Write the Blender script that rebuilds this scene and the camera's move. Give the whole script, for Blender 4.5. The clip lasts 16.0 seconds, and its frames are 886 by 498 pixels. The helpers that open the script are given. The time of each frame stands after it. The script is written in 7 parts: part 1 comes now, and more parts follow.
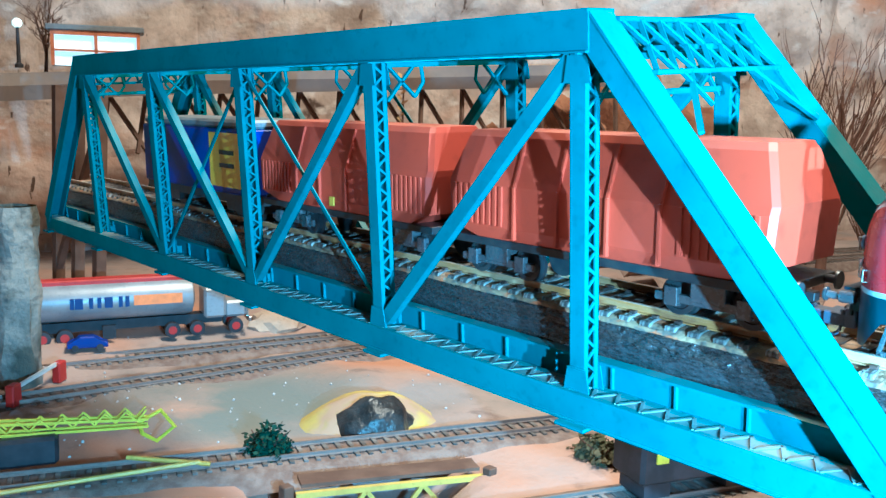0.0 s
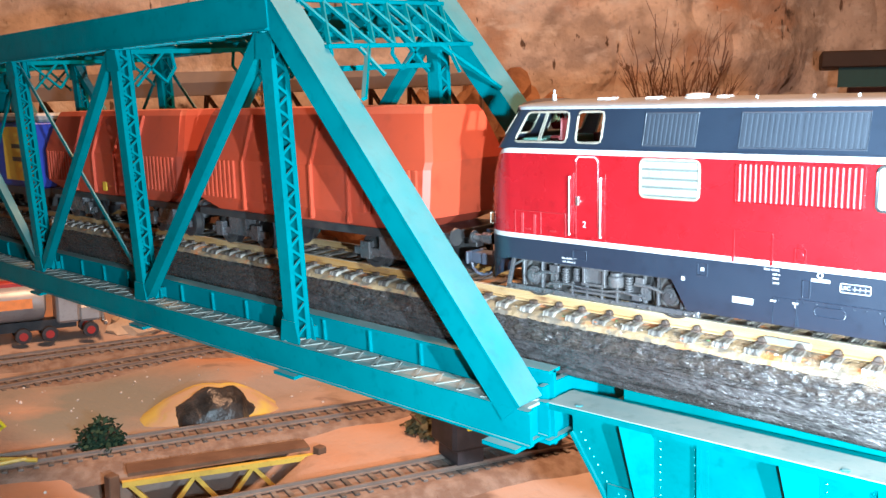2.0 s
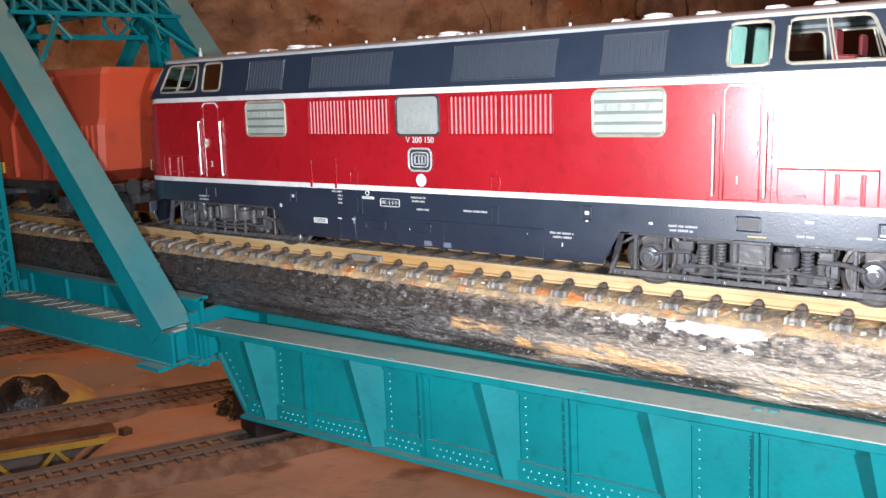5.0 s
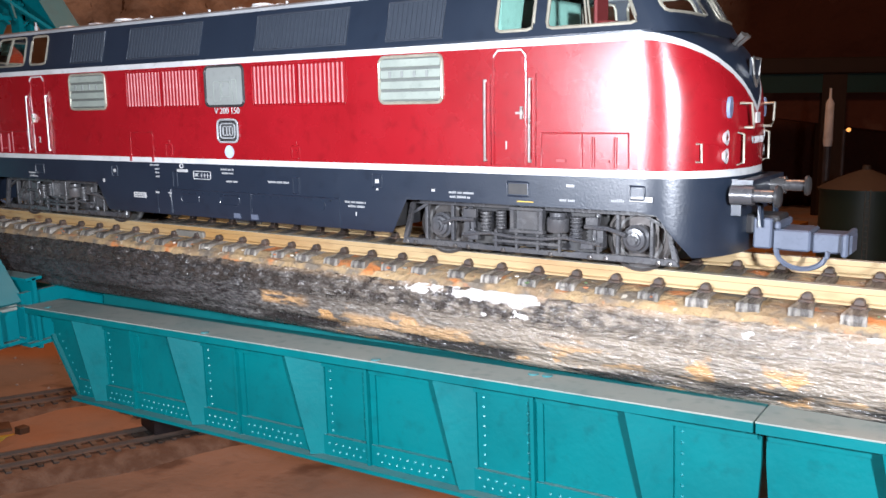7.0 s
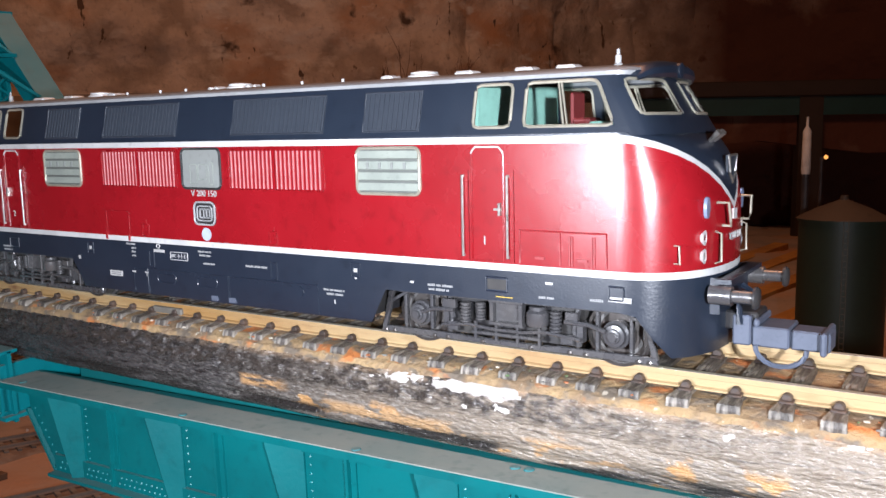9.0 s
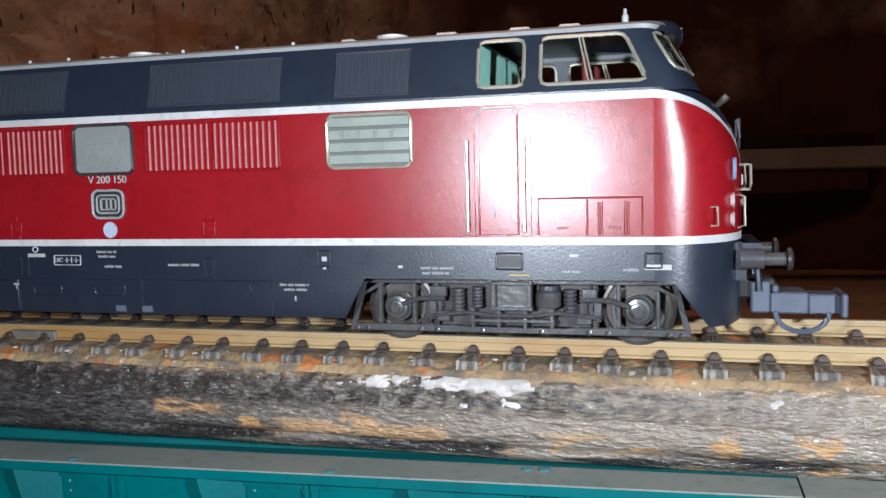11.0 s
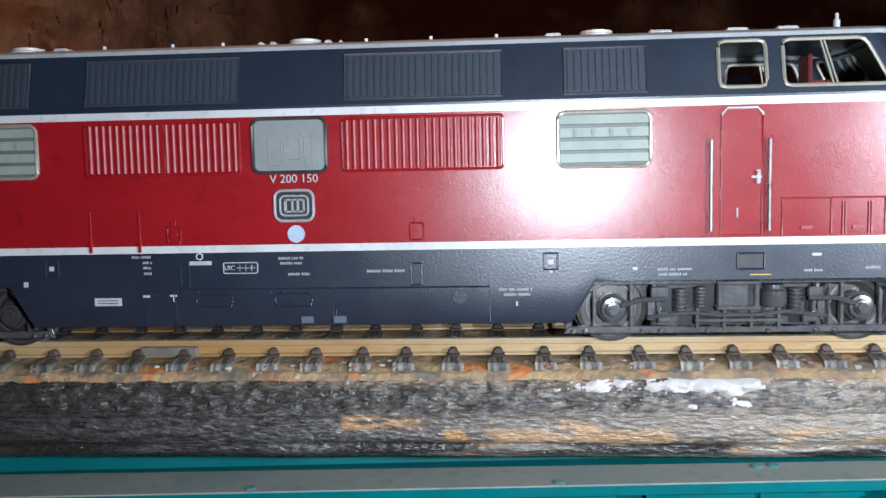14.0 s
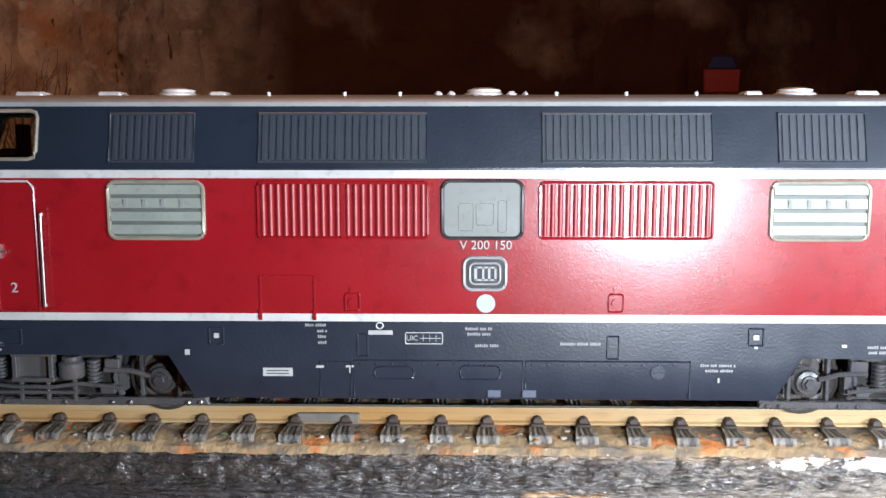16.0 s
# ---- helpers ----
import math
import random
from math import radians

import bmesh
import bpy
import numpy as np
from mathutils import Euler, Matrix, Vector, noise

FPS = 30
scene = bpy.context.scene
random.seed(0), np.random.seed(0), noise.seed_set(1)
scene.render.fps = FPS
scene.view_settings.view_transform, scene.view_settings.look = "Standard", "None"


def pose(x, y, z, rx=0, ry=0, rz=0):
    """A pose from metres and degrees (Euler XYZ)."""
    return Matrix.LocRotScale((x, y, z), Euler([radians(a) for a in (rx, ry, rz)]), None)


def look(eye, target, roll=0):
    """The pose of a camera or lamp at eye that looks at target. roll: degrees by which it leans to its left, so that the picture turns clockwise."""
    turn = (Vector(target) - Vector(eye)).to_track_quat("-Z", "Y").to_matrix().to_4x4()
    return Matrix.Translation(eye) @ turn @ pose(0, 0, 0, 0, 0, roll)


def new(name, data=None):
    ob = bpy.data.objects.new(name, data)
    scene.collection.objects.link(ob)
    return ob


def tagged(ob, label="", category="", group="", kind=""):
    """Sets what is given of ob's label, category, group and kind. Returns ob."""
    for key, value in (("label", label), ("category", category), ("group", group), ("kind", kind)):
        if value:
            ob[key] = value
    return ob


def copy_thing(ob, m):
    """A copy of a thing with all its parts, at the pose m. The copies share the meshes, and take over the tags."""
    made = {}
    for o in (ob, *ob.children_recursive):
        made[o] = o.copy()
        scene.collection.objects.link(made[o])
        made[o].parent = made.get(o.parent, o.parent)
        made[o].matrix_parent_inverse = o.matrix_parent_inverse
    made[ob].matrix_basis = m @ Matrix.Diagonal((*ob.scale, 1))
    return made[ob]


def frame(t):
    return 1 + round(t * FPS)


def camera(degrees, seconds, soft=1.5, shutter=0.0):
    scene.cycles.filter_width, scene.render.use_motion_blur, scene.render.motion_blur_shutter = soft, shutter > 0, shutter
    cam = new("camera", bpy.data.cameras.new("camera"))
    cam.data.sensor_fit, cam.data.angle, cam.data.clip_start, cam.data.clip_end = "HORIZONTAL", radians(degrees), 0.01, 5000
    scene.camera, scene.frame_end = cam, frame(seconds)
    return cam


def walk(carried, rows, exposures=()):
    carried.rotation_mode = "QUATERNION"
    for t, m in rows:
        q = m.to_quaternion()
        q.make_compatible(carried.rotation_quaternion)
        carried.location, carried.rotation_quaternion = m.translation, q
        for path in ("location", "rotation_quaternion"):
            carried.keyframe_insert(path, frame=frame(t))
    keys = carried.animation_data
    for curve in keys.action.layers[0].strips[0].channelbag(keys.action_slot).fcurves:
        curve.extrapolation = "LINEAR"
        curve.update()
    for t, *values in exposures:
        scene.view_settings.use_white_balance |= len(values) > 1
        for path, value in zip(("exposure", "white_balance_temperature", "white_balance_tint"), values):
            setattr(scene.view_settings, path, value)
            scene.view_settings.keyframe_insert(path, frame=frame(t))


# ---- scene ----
cam = camera(54.05, 16.0, soft=1.5)
PATH = [
(0, (-0.0162, -0.2035, 0.0580), (-0.1649, -0.0745, 0.0226), 0.0),
    (0.5, (-0.0010, -0.1944, 0.0589), (-0.1471, -0.0618, 0.0261), 0.4),
    (1, (0.0150, -0.1905, 0.0597), (-0.1287, -0.0553, 0.0269), -0.6),
    (1.5, (0.0299, -0.1885, 0.0538), (-0.1098, -0.0494, 0.0202), -0.7),
    (2, (0.0424, -0.1776, 0.0484), (-0.0932, -0.0347, 0.0142), -1.4),
    (2.5, (0.0604, -0.1722, 0.0463), (-0.0703, -0.0243, 0.0140), -1.0),
    (3, (0.0791, -0.1695, 0.0449), (-0.0472, -0.0175, 0.0139), -0.9),
    (3.5, (0.0993, -0.1623, 0.0385), (-0.0230, -0.0076, 0.0051), -1.5),
    (4, (0.1064, -0.1588, 0.0352), (-0.0126, -0.0018, 0.0007), -1.5),
    (4.2, (0.1079, -0.1595, 0.0348), (-0.0106, -0.0021, 0.0004), -1.5),
    (6.3, (0.1146, -0.1514, 0.0301), (-0.0046, 0.0068, 0.0027), -1.2),
    (6.5, (0.1174, -0.1507, 0.0294), (0.0016, 0.0100, 0.0020), -1.1),
    (7, (0.1346, -0.1405, 0.0258), (0.0244, 0.0234, -0.0058), -0.8),
    (7.5, (0.1398, -0.1448, 0.0301), (0.0293, 0.0189, -0.0013), -0.7),
    (8, (0.1351, -0.1447, 0.0319), (0.0245, 0.0195, 0.0032), -0.7),
    (8.5, (0.1372, -0.1409, 0.0374), (0.0290, 0.0251, 0.0100), -0.9),
    (9, (0.1339, -0.1377, 0.0381), (0.0266, 0.0289, 0.0105), -1.3),
    (9.2, (0.1292, -0.1344, 0.0351), (0.0244, 0.0338, 0.0084), -1.4),
    (11.3, (0.0810, -0.1423, 0.0248), (0.0432, 0.0535, 0.0092), -1.7),
    (11.5, (0.0746, -0.1438, 0.0249), (0.0452, 0.0533, 0.0087), -1.9),
    (12, (0.0716, -0.1451, 0.0246), (0.0432, 0.0523, 0.0090), -1.8),
    (12.5, (0.0605, -0.1458, 0.0271), (0.0351, 0.0515, 0.0069), -2.1),
    (13, (0.0470, -0.1455, 0.0255), (0.0262, 0.0527, 0.0080), -2.3),
    (13.5, (0.0366, -0.1444, 0.0253), (0.0203, 0.0542, 0.0081), -1.9),
    (14, (0.0308, -0.1451, 0.0268), (0.0174, 0.0536, 0.0091), -1.2),
    (14.5, (0.0209, -0.1425, 0.0279), (0.0099, 0.0566, 0.0130), -0.3),
    (15, (0.0096, -0.1423, 0.0297), (0.0034, 0.0570, 0.0140), 0.3),
    (15.5, (0.0023, -0.1417, 0.0331), (-0.0048, 0.0571, 0.0124), -0.0),
    (16, (-0.0031, -0.1370, 0.0409), (-0.0073, 0.0613, 0.0156), 0.0),
]
EXPOSURES = [
    (0.0, 3.0, 3000, -31), (1.0, 2.72, 3600, -22), (2.0, 2.35, 5200, -4), (3.0, 1.5, 6000, 7), (4.0, 0.65, 6300, 12),
    (6.5, 0.25, 6000, 12), (8.0, 0.0, 6100, 14), (9.2, 0.06, 6100, 14), (11.3, -0.75, 5900, 8), (14.0, -0.55, 5700, 7), (15.5, -0.12, 5900, 9), (16.0, 0.12, 6000, 9)]
walk(cam, [(t, look(e, g, r)) for t, e, g, r in PATH], EXPOSURES)

# ---- light: the hand torch beside the camera, a warm ceiling lamp, dim room ----
MM = 0.001
world = bpy.data.worlds.new("world")
scene.world = world
world.use_nodes = True
world.node_tree.nodes["Background"].inputs[0].default_value = (1.0, 0.72, 0.5, 1)
world.node_tree.nodes["Background"].inputs[1].default_value = 0.0005


def lamp(name, kind, at, power, colour, size):
    data = bpy.data.lights.new(name, kind)
    data.energy, data.color = power, colour
    if kind == "AREA":
        data.shape, data.size = "DISK", size
    else:
        data.shadow_soft_size = size
    ob = new(name, data)
    ob.location = at
    return ob


# two fixed lamps stand in for the torch moving beside the lens; the second is added fill
TORCH = lamp("torch", "AREA", (0.051, -0.148, 0.029), 0.29, (0.97, 1.0, 1.03), 0.006)
TORCH.rotation_euler = (radians(80), 0, radians(8))
TORCH_FILL = lamp("torch_aside", "AREA", (0.185, -0.165, 0.042), 0.75, (0.97, 1.0, 1.03), 0.006)
TORCH_FILL.rotation_euler = (radians(82), 0, radians(24))
lamp("ceiling_lamp", "AREA", (-0.13, 0.33, 1.0), 5.6, (1.0, 0.45, 0.215), 0.35)

# ---- materials ----


def mat(name, col, rough=0.5, metal=0.0, col2=None, scale=200.0, mix=(0.4, 0.65), bump=0.0, bscale=None, stretch=None,
        dust=None, dust_amt=0.5, rvar=0.0, spec=0.5, coat=0.0, random=0.0, bdist=0.0003):
    """Base colour with patches of a second one, fine relief, and pale dust on faces that look up."""
    m = bpy.data.materials.new(name)
    m.use_nodes = True
    nt = m.node_tree
    n, l = nt.nodes, nt.links
    b = n["Principled BSDF"]
    b.inputs["Roughness"].default_value, b.inputs["Metallic"].default_value = rough, metal
    b.inputs["Specular IOR Level"].default_value = spec
    b.inputs["Coat Weight"].default_value = coat
    tc = n.new("ShaderNodeTexCoord")
    src = tc.outputs["Object"]
    if stretch:
        mp = n.new("ShaderNodeMapping")
        mp.inputs["Scale"].default_value = stretch
        l.new(src, mp.inputs["Vector"])
        src = mp.outputs["Vector"]

    def tex(s, detail=5.0):
        t = n.new("ShaderNodeTexNoise")
        t.inputs["Scale"].default_value, t.inputs["Detail"].default_value = s, detail
        l.new(src, t.inputs["Vector"])
        return t.outputs["Fac"]

    def ramp(fac, lo, hi):
        r = n.new("ShaderNodeMapRange")
        r.inputs["From Min"].default_value, r.inputs["From Max"].default_value = lo, hi
        l.new(fac, r.inputs["Value"])
        return r.outputs["Result"]

    def blend(a, c, fac):
        x = n.new("ShaderNodeMix")
        x.data_type = "RGBA"
        for sock, v in ((x.inputs["A"], a), (x.inputs["B"], c)):
            if isinstance(v, tuple):
                sock.default_value = (*v, 1)
            else:
                l.new(v, sock)
        l.new(fac, x.inputs["Factor"])
        return x.outputs["Result"]

    c2 = col2 or tuple(v * 0.82 for v in col)
    out = blend(col, c2, ramp(tex(scale), *mix))
    fine = tex(scale * 7, 3.0)
    out = blend(out, tuple(v * 0.7 for v in c2), ramp(fine, 0.55, 0.95))
    if random:
        oi = n.new("ShaderNodeObjectInfo")
        hs = n.new("ShaderNodeHueSaturation")
        l.new(ramp(oi.outputs["Random"], 0.0, 1.0), hs.inputs["Value"])
        hs.inputs["Saturation"].default_value = 1.0
        mr = n.new("ShaderNodeMapRange")
        mr.inputs["To Min"].default_value, mr.inputs["To Max"].default_value = 1 - random, 1 + random
        l.new(oi.outputs["Random"], mr.inputs["Value"])
        l.new(mr.outputs["Result"], hs.inputs["Value"])
        l.new(out, hs.inputs["Color"])
        out = hs.outputs["Color"]
    if dust:
        g = n.new("ShaderNodeNewGeometry")
        sp = n.new("ShaderNodeSeparateXYZ")
        l.new(g.outputs["True Normal"], sp.inputs[0])
        up = ramp(sp.outputs["Z"], 0.45, 0.9)
        mu = n.new("ShaderNodeMath")
        mu.operation = "MULTIPLY"
        l.new(up, mu.inputs[0])
        l.new(ramp(tex(scale * 1.7), 0.3 - dust_amt, 1.2 - dust_amt), mu.inputs[1])
        out = blend(out, dust, mu.outputs[0])
    l.new(out, b.inputs["Base Color"])
    if rvar:
        mr = n.new("ShaderNodeMapRange")
        mr.inputs["To Min"].default_value, mr.inputs["To Max"].default_value = max(0.03, rough - rvar), min(1, rough + rvar)
        l.new(tex(scale * 2.3), mr.inputs["Value"])
        l.new(mr.outputs["Result"], b.inputs["Roughness"])
    if bump:
        bp = n.new("ShaderNodeBump")
        bp.inputs["Strength"].default_value, bp.inputs["Distance"].default_value = bump, bdist
        l.new(tex(bscale or scale * 4, 4.0), bp.inputs["Height"])
        l.new(bp.outputs["Normal"], b.inputs["Normal"])
    return m


def glow(name, col, power):
    m = bpy.data.materials.new(name)
    m.use_nodes = True
    b = m.node_tree.nodes["Principled BSDF"]
    b.inputs["Base Color"].default_value = (*col, 1)
    b.inputs["Emission Color"].default_value = (*col, 1)
    b.inputs["Emission Strength"].default_value = power
    return m


def glassy(name, col=(0.95, 0.97, 0.97)):
    """A thin pane: clear, with a faint mirror that Fresnel drives."""
    m = bpy.data.materials.new(name)
    m.use_nodes = True
    n, l = m.node_tree.nodes, m.node_tree.links
    n.clear()
    out, mix, fr = n.new("ShaderNodeOutputMaterial"), n.new("ShaderNodeMixShader"), n.new("ShaderNodeFresnel")
    tr, gl = n.new("ShaderNodeBsdfTransparent"), n.new("ShaderNodeBsdfGlossy")
    tr.inputs["Color"].default_value = (*col, 1)
    gl.inputs["Roughness"].default_value = 0.05
    fr.inputs["IOR"].default_value = 1.45
    l.new(fr.outputs[0], mix.inputs[0])
    l.new(tr.outputs[0], mix.inputs[1])
    l.new(gl.outputs[0], mix.inputs[2])
    l.new(mix.outputs[0], out.inputs["Surface"])
    return m


RED = mat("red_lacquer", (0.25, 0.006, 0.011), 0.27, col2=(0.225, 0.005, 0.009), scale=60, bump=0.10, bscale=4200, rvar=0.05, spec=0.75, bdist=0.0002)
RIBRED = mat("satin_red_rib", (0.26, 0.012, 0.016), 0.44, col2=(0.22, 0.008, 0.012), scale=200, bump=0.2, bscale=2500, rvar=0.08, spec=0.7, bdist=0.0002)
GREY = mat("blue_grey_lacquer", (0.013, 0.020, 0.034), 0.33, col2=(0.011, 0.017, 0.030), scale=70, bump=0.13, bscale=2600, rvar=0.06, spec=0.95, bdist=0.0002)
ROOF = mat("roof_grey", (0.21, 0.22, 0.23), 0.5, col2=(0.17, 0.18, 0.19), scale=120, bump=0.1, bscale=1500, bdist=0.0002)
GUTTER = mat("dull_silver_gutter", (0.40, 0.41, 0.42), 0.4, 0.2, scale=150, rvar=0.1)
SILVER = mat("silver_paint", (0.58, 0.58, 0.575), 0.42, 0.1, scale=150, rvar=0.1)
CHROME = mat("bare_metal", (0.50, 0.48, 0.45), 0.3, 0.9, scale=300, rvar=0.1)
CREAM = mat("cream_window_frame", (0.40, 0.375, 0.30), 0.36, 0.45, scale=300, rvar=0.1)
WHITE = mat("white_lettering", (0.42, 0.42, 0.415), 0.5, scale=400)
BLACKP = mat("black_plastic", (0.022, 0.022, 0.025), 0.42, col2=(0.04, 0.038, 0.036), scale=250, rvar=0.1)
BOGIE = mat("dark_grey_bogie_plastic", (0.055, 0.055, 0.060), 0.27, col2=(0.075, 0.072, 0.072), scale=200, rvar=0.12, spec=1.0, bump=0.15, bscale=1200)
MINT = mat("mint_cab_interior", (0.34, 0.66, 0.55), 0.6, scale=150)
BLIND = mat("grey_window_interior", (0.22, 0.235, 0.225), 0.5, col2=(0.19, 0.20, 0.19), scale=120, spec=0.3)
LOUVRE = mat("grey_green_louvre", (0.30, 0.33, 0.29), 0.4, 0.1, col2=(0.24, 0.27, 0.24), scale=150, rvar=0.1)
# roof-side panels: lighter than the body, their slanting sheen put into the colour
PANEL = mat("satin_panel_painted_sheen", (0.032, 0.040, 0.054), 0.40, col2=(0.026, 0.033, 0.046), scale=160, bump=0.14, bscale=2500, rvar=0.08, spec=0.8, bdist=0.0003)
GLASS = glassy("window_glass")
WHEEL = mat("dark_turned_metal", (0.14, 0.13, 0.125), 0.32, 0.7, col2=(0.09, 0.08, 0.075), scale=200, rvar=0.1)
PALEBLUE = mat("pale_blue_sticker", (0.42, 0.49, 0.60), 0.45, scale=300)
COUPLER = mat("grey_coupler_plastic", (0.095, 0.11, 0.15), 0.42, scale=250, rvar=0.1)
TEAL = mat("teal_bridge_paint", (0.0012, 0.168, 0.192), 0.55, col2=(0.001, 0.135, 0.158), scale=45, bump=0.2, bscale=900, dust=(0.20, 0.225, 0.20), dust_amt=0.42, rvar=0.12, spec=0.22)
TEAL_CLEAN = mat("teal_deck_paint", (0.002, 0.12, 0.125), 0.55, col2=(0.002, 0.09, 0.095), scale=45, rvar=0.1)
DUSTY = mat("dusty_teal_flange", (0.235, 0.245, 0.215), 0.8, col2=(0.16, 0.205, 0.19), scale=60, mix=(0.45, 0.75), bump=0.2, bscale=900)
GIRDER = mat("sea_green_girder_paint", (0.0012, 0.126, 0.136), 0.5, col2=(0.001, 0.098, 0.108), scale=45, bump=0.2, bscale=900, dust=(0.14, 0.185, 0.17), dust_amt=0.20, rvar=0.12, spec=0.25)
RIVET = mat("pale_teal_rivet", (0.008, 0.18, 0.20), 0.4, scale=300)
RAIL = mat("tan_painted_rail", (0.43, 0.315, 0.17), 0.42, 0.1, col2=(0.36, 0.21, 0.095), scale=60, mix=(0.5, 0.75), rvar=0.12, stretch=(0.3, 1, 1))
RAILTOP = mat("worn_rail_head", (0.70, 0.64, 0.50), 0.3, 0.5, scale=200, stretch=(0.2, 1, 1))
SLEEPER = mat("grey_brown_sleeper", (0.072, 0.061, 0.053), 0.42, col2=(0.31, 0.28, 0.24), scale=260, mix=(0.48, 0.66), bump=0.6, bscale=2400, random=0.35, stretch=(3, 1, 1), rvar=0.15)
CLIPMAT = mat("rusty_brown_clip", (0.085, 0.052, 0.036), 0.55, col2=(0.05, 0.038, 0.033), scale=500, bump=0.4, bscale=1800, random=0.3)
STONEPAINT = mat("splashed_pale_plaster", (0.56, 0.52, 0.49), 0.8, scale=300, bump=0.5, bscale=900)

# ---- mesh helpers, all in millimetres ----


def box(bm, x0, x1, y0, y1, z0, z1):
    v = [bm.verts.new(p) for p in ((x0, y0, z0), (x1, y0, z0), (x1, y1, z0), (x0, y1, z0), (x0, y0, z1), (x1, y0, z1), (x1, y1, z1), (x0, y1, z1))]
    for f in ((3, 2, 1, 0), (4, 5, 6, 7), (0, 1, 5, 4), (1, 2, 6, 5), (2, 3, 7, 6), (3, 0, 4, 7)):
        bm.faces.new([v[i] for i in f])


def beam(bm, p0, p1, w, h, side=(0, 1, 0)):
    """A straight bar from p0 to p1: w across (along side), h the other way."""
    a, b = Vector(p0), Vector(p1)
    d = (b - a).normalized()
    s = Vector(side)
    s = (s - d * s.dot(d)).normalized()
    u = d.cross(s)
    v = [bm.verts.new(q + s * (w / 2 * i) + u * (h / 2 * j)) for q in (a, b) for i, j in ((-1, -1), (1, -1), (1, 1), (-1, 1))]
    for f in ((0, 1, 2, 3), (7, 6, 5, 4), (0, 4, 5, 1), (1, 5, 6, 2), (2, 6, 7, 3), (3, 7, 4, 0)):
        bm.faces.new([v[i] for i in f])


def tube(bm, pts, r, closed=False, n=6, taper=None):
    pts = [Vector(p) for p in pts]
    rings, k = [], len(pts)
    up = Vector((0.31, 0.22, 0.93))
    for i, p in enumerate(pts):
        a = pts[(i - 1) % k] if closed or i else p
        b = pts[(i + 1) % k] if closed or i < k - 1 else p
        d = (b - a).normalized()
        s = d.cross(up)
        s = s.normalized() if s.length > 1e-4 else d.orthogonal().normalized()
        u = s.cross(d)
        q = r if taper is None else r * (1 + (taper - 1) * i / max(1, k - 1))
        rings.append([bm.verts.new(p + (s * math.cos(2 * math.pi * j / n) + u * math.sin(2 * math.pi * j / n)) * q) for j in range(n)])
    for i in range(k if closed else k - 1):
        A, B = rings[i], rings[(i + 1) % k]
        for j in range(n):
            bm.faces.new((A[j], A[(j + 1) % n], B[(j + 1) % n], B[j]))
    if not closed:
        bm.faces.new(rings[0][::-1])
        bm.faces.new(rings[-1])


def cyl(bm, p0, p1, r, r1=None, n=14):
    tube(bm, [p0, p1], r, n=n, taper=1.0 if r1 is None else r1 / r)


def lathe(bm, prof, centre, axis="z", n=20):
    """Turn (radius, height) pairs round an axis through centre."""
    c = Vector(centre)
    rings = []
    for r, h in prof:
        ring = []
        for j in range(n):
            a = 2 * math.pi * j / n
            p = (r * math.cos(a), r * math.sin(a), h)
            p = {"z": p, "x": (p[2], p[0], p[1]), "y": (p[0], p[2], p[1])}[axis]
            ring.append(bm.verts.new(c + Vector(p)))
        rings.append(ring)
    for A, B in zip(rings, rings[1:]):
        for j in range(n):
            bm.faces.new((A[j], A[(j + 1) % n], B[(j + 1) % n], B[j]))
    bm.faces.new(rings[0][::-1])
    bm.faces.new(rings[-1])


def sheet(bm, rows, closed=False, skip=(), only=None):
    """A surface through rows of points; skip or only: (row, column) of faces."""
    vs = [[bm.verts.new(p) for p in r] for r in rows]
    for i in range(len(vs) - 1):
        k = len(vs[i])
        for j in range(k if closed else k - 1):
            if (i, j) in skip or (only is not None and (i, j) not in only):
                continue
            bm.faces.new((vs[i][j], vs[i][(j + 1) % k], vs[i + 1][(j + 1) % k], vs[i + 1][j]))
    loose = [v for v in bm.verts if not v.link_faces]
    bmesh.ops.delete(bm, geom=loose, context="VERTS")


def rounded(x0, x1, z0, z1, r, y, n=4):
    """The outline of a rounded rectangle standing in the plane y."""
    pts = []
    for cx, cz, a0 in ((x1 - r, z1 - r, 0), (x0 + r, z1 - r, 90), (x0 + r, z0 + r, 180), (x1 - r, z0 + r, 270)):
        for i in range(n + 1):
            a = radians(a0 + 90 * i / n)
            pts.append((cx + r * math.cos(a), y, cz + r * math.sin(a)))
    return pts


def plate(bm, pts, d):
    """A flat plate from an outline, d thick along d's vector."""
    a = [bm.verts.new(p) for p in pts]
    b = [bm.verts.new(Vector(p) + Vector(d)) for p in pts]
    bm.faces.new(a)
    bm.faces.new(b[::-1])
    for i in range(len(a)):
        j = (i + 1) % len(a)
        bm.faces.new((a[j], a[i], b[i], b[j]))


def mesh_of(name, bm, material, smooth=False, bevel=0.0):
    if bevel:
        bmesh.ops.bevel(bm, geom=bm.edges[:], offset=bevel, segments=1, affect="EDGES", clamp_overlap=True)
    bmesh.ops.recalc_face_normals(bm, faces=bm.faces[:])
    bmesh.ops.scale(bm, vec=(MM, MM, MM), verts=bm.verts[:])
    me = bpy.data.meshes.new(name)
    bm.to_mesh(me)
    bm.free()
    me.materials.append(material)
    if smooth:
        me.polygons.foreach_set("use_smooth", [True] * len(me.polygons))
        me.set_sharp_from_angle(angle=radians(38))
    return me


def part(name, bm, material, parent=None, label="", smooth=False, bevel=0.0, at=None):
    ob = new(name, mesh_of(name, bm, material, smooth, bevel))
    if parent is not None:
        ob.parent = parent
    if at is not None:
        ob.location = [v * MM for v in at]
    return tagged(ob, label)


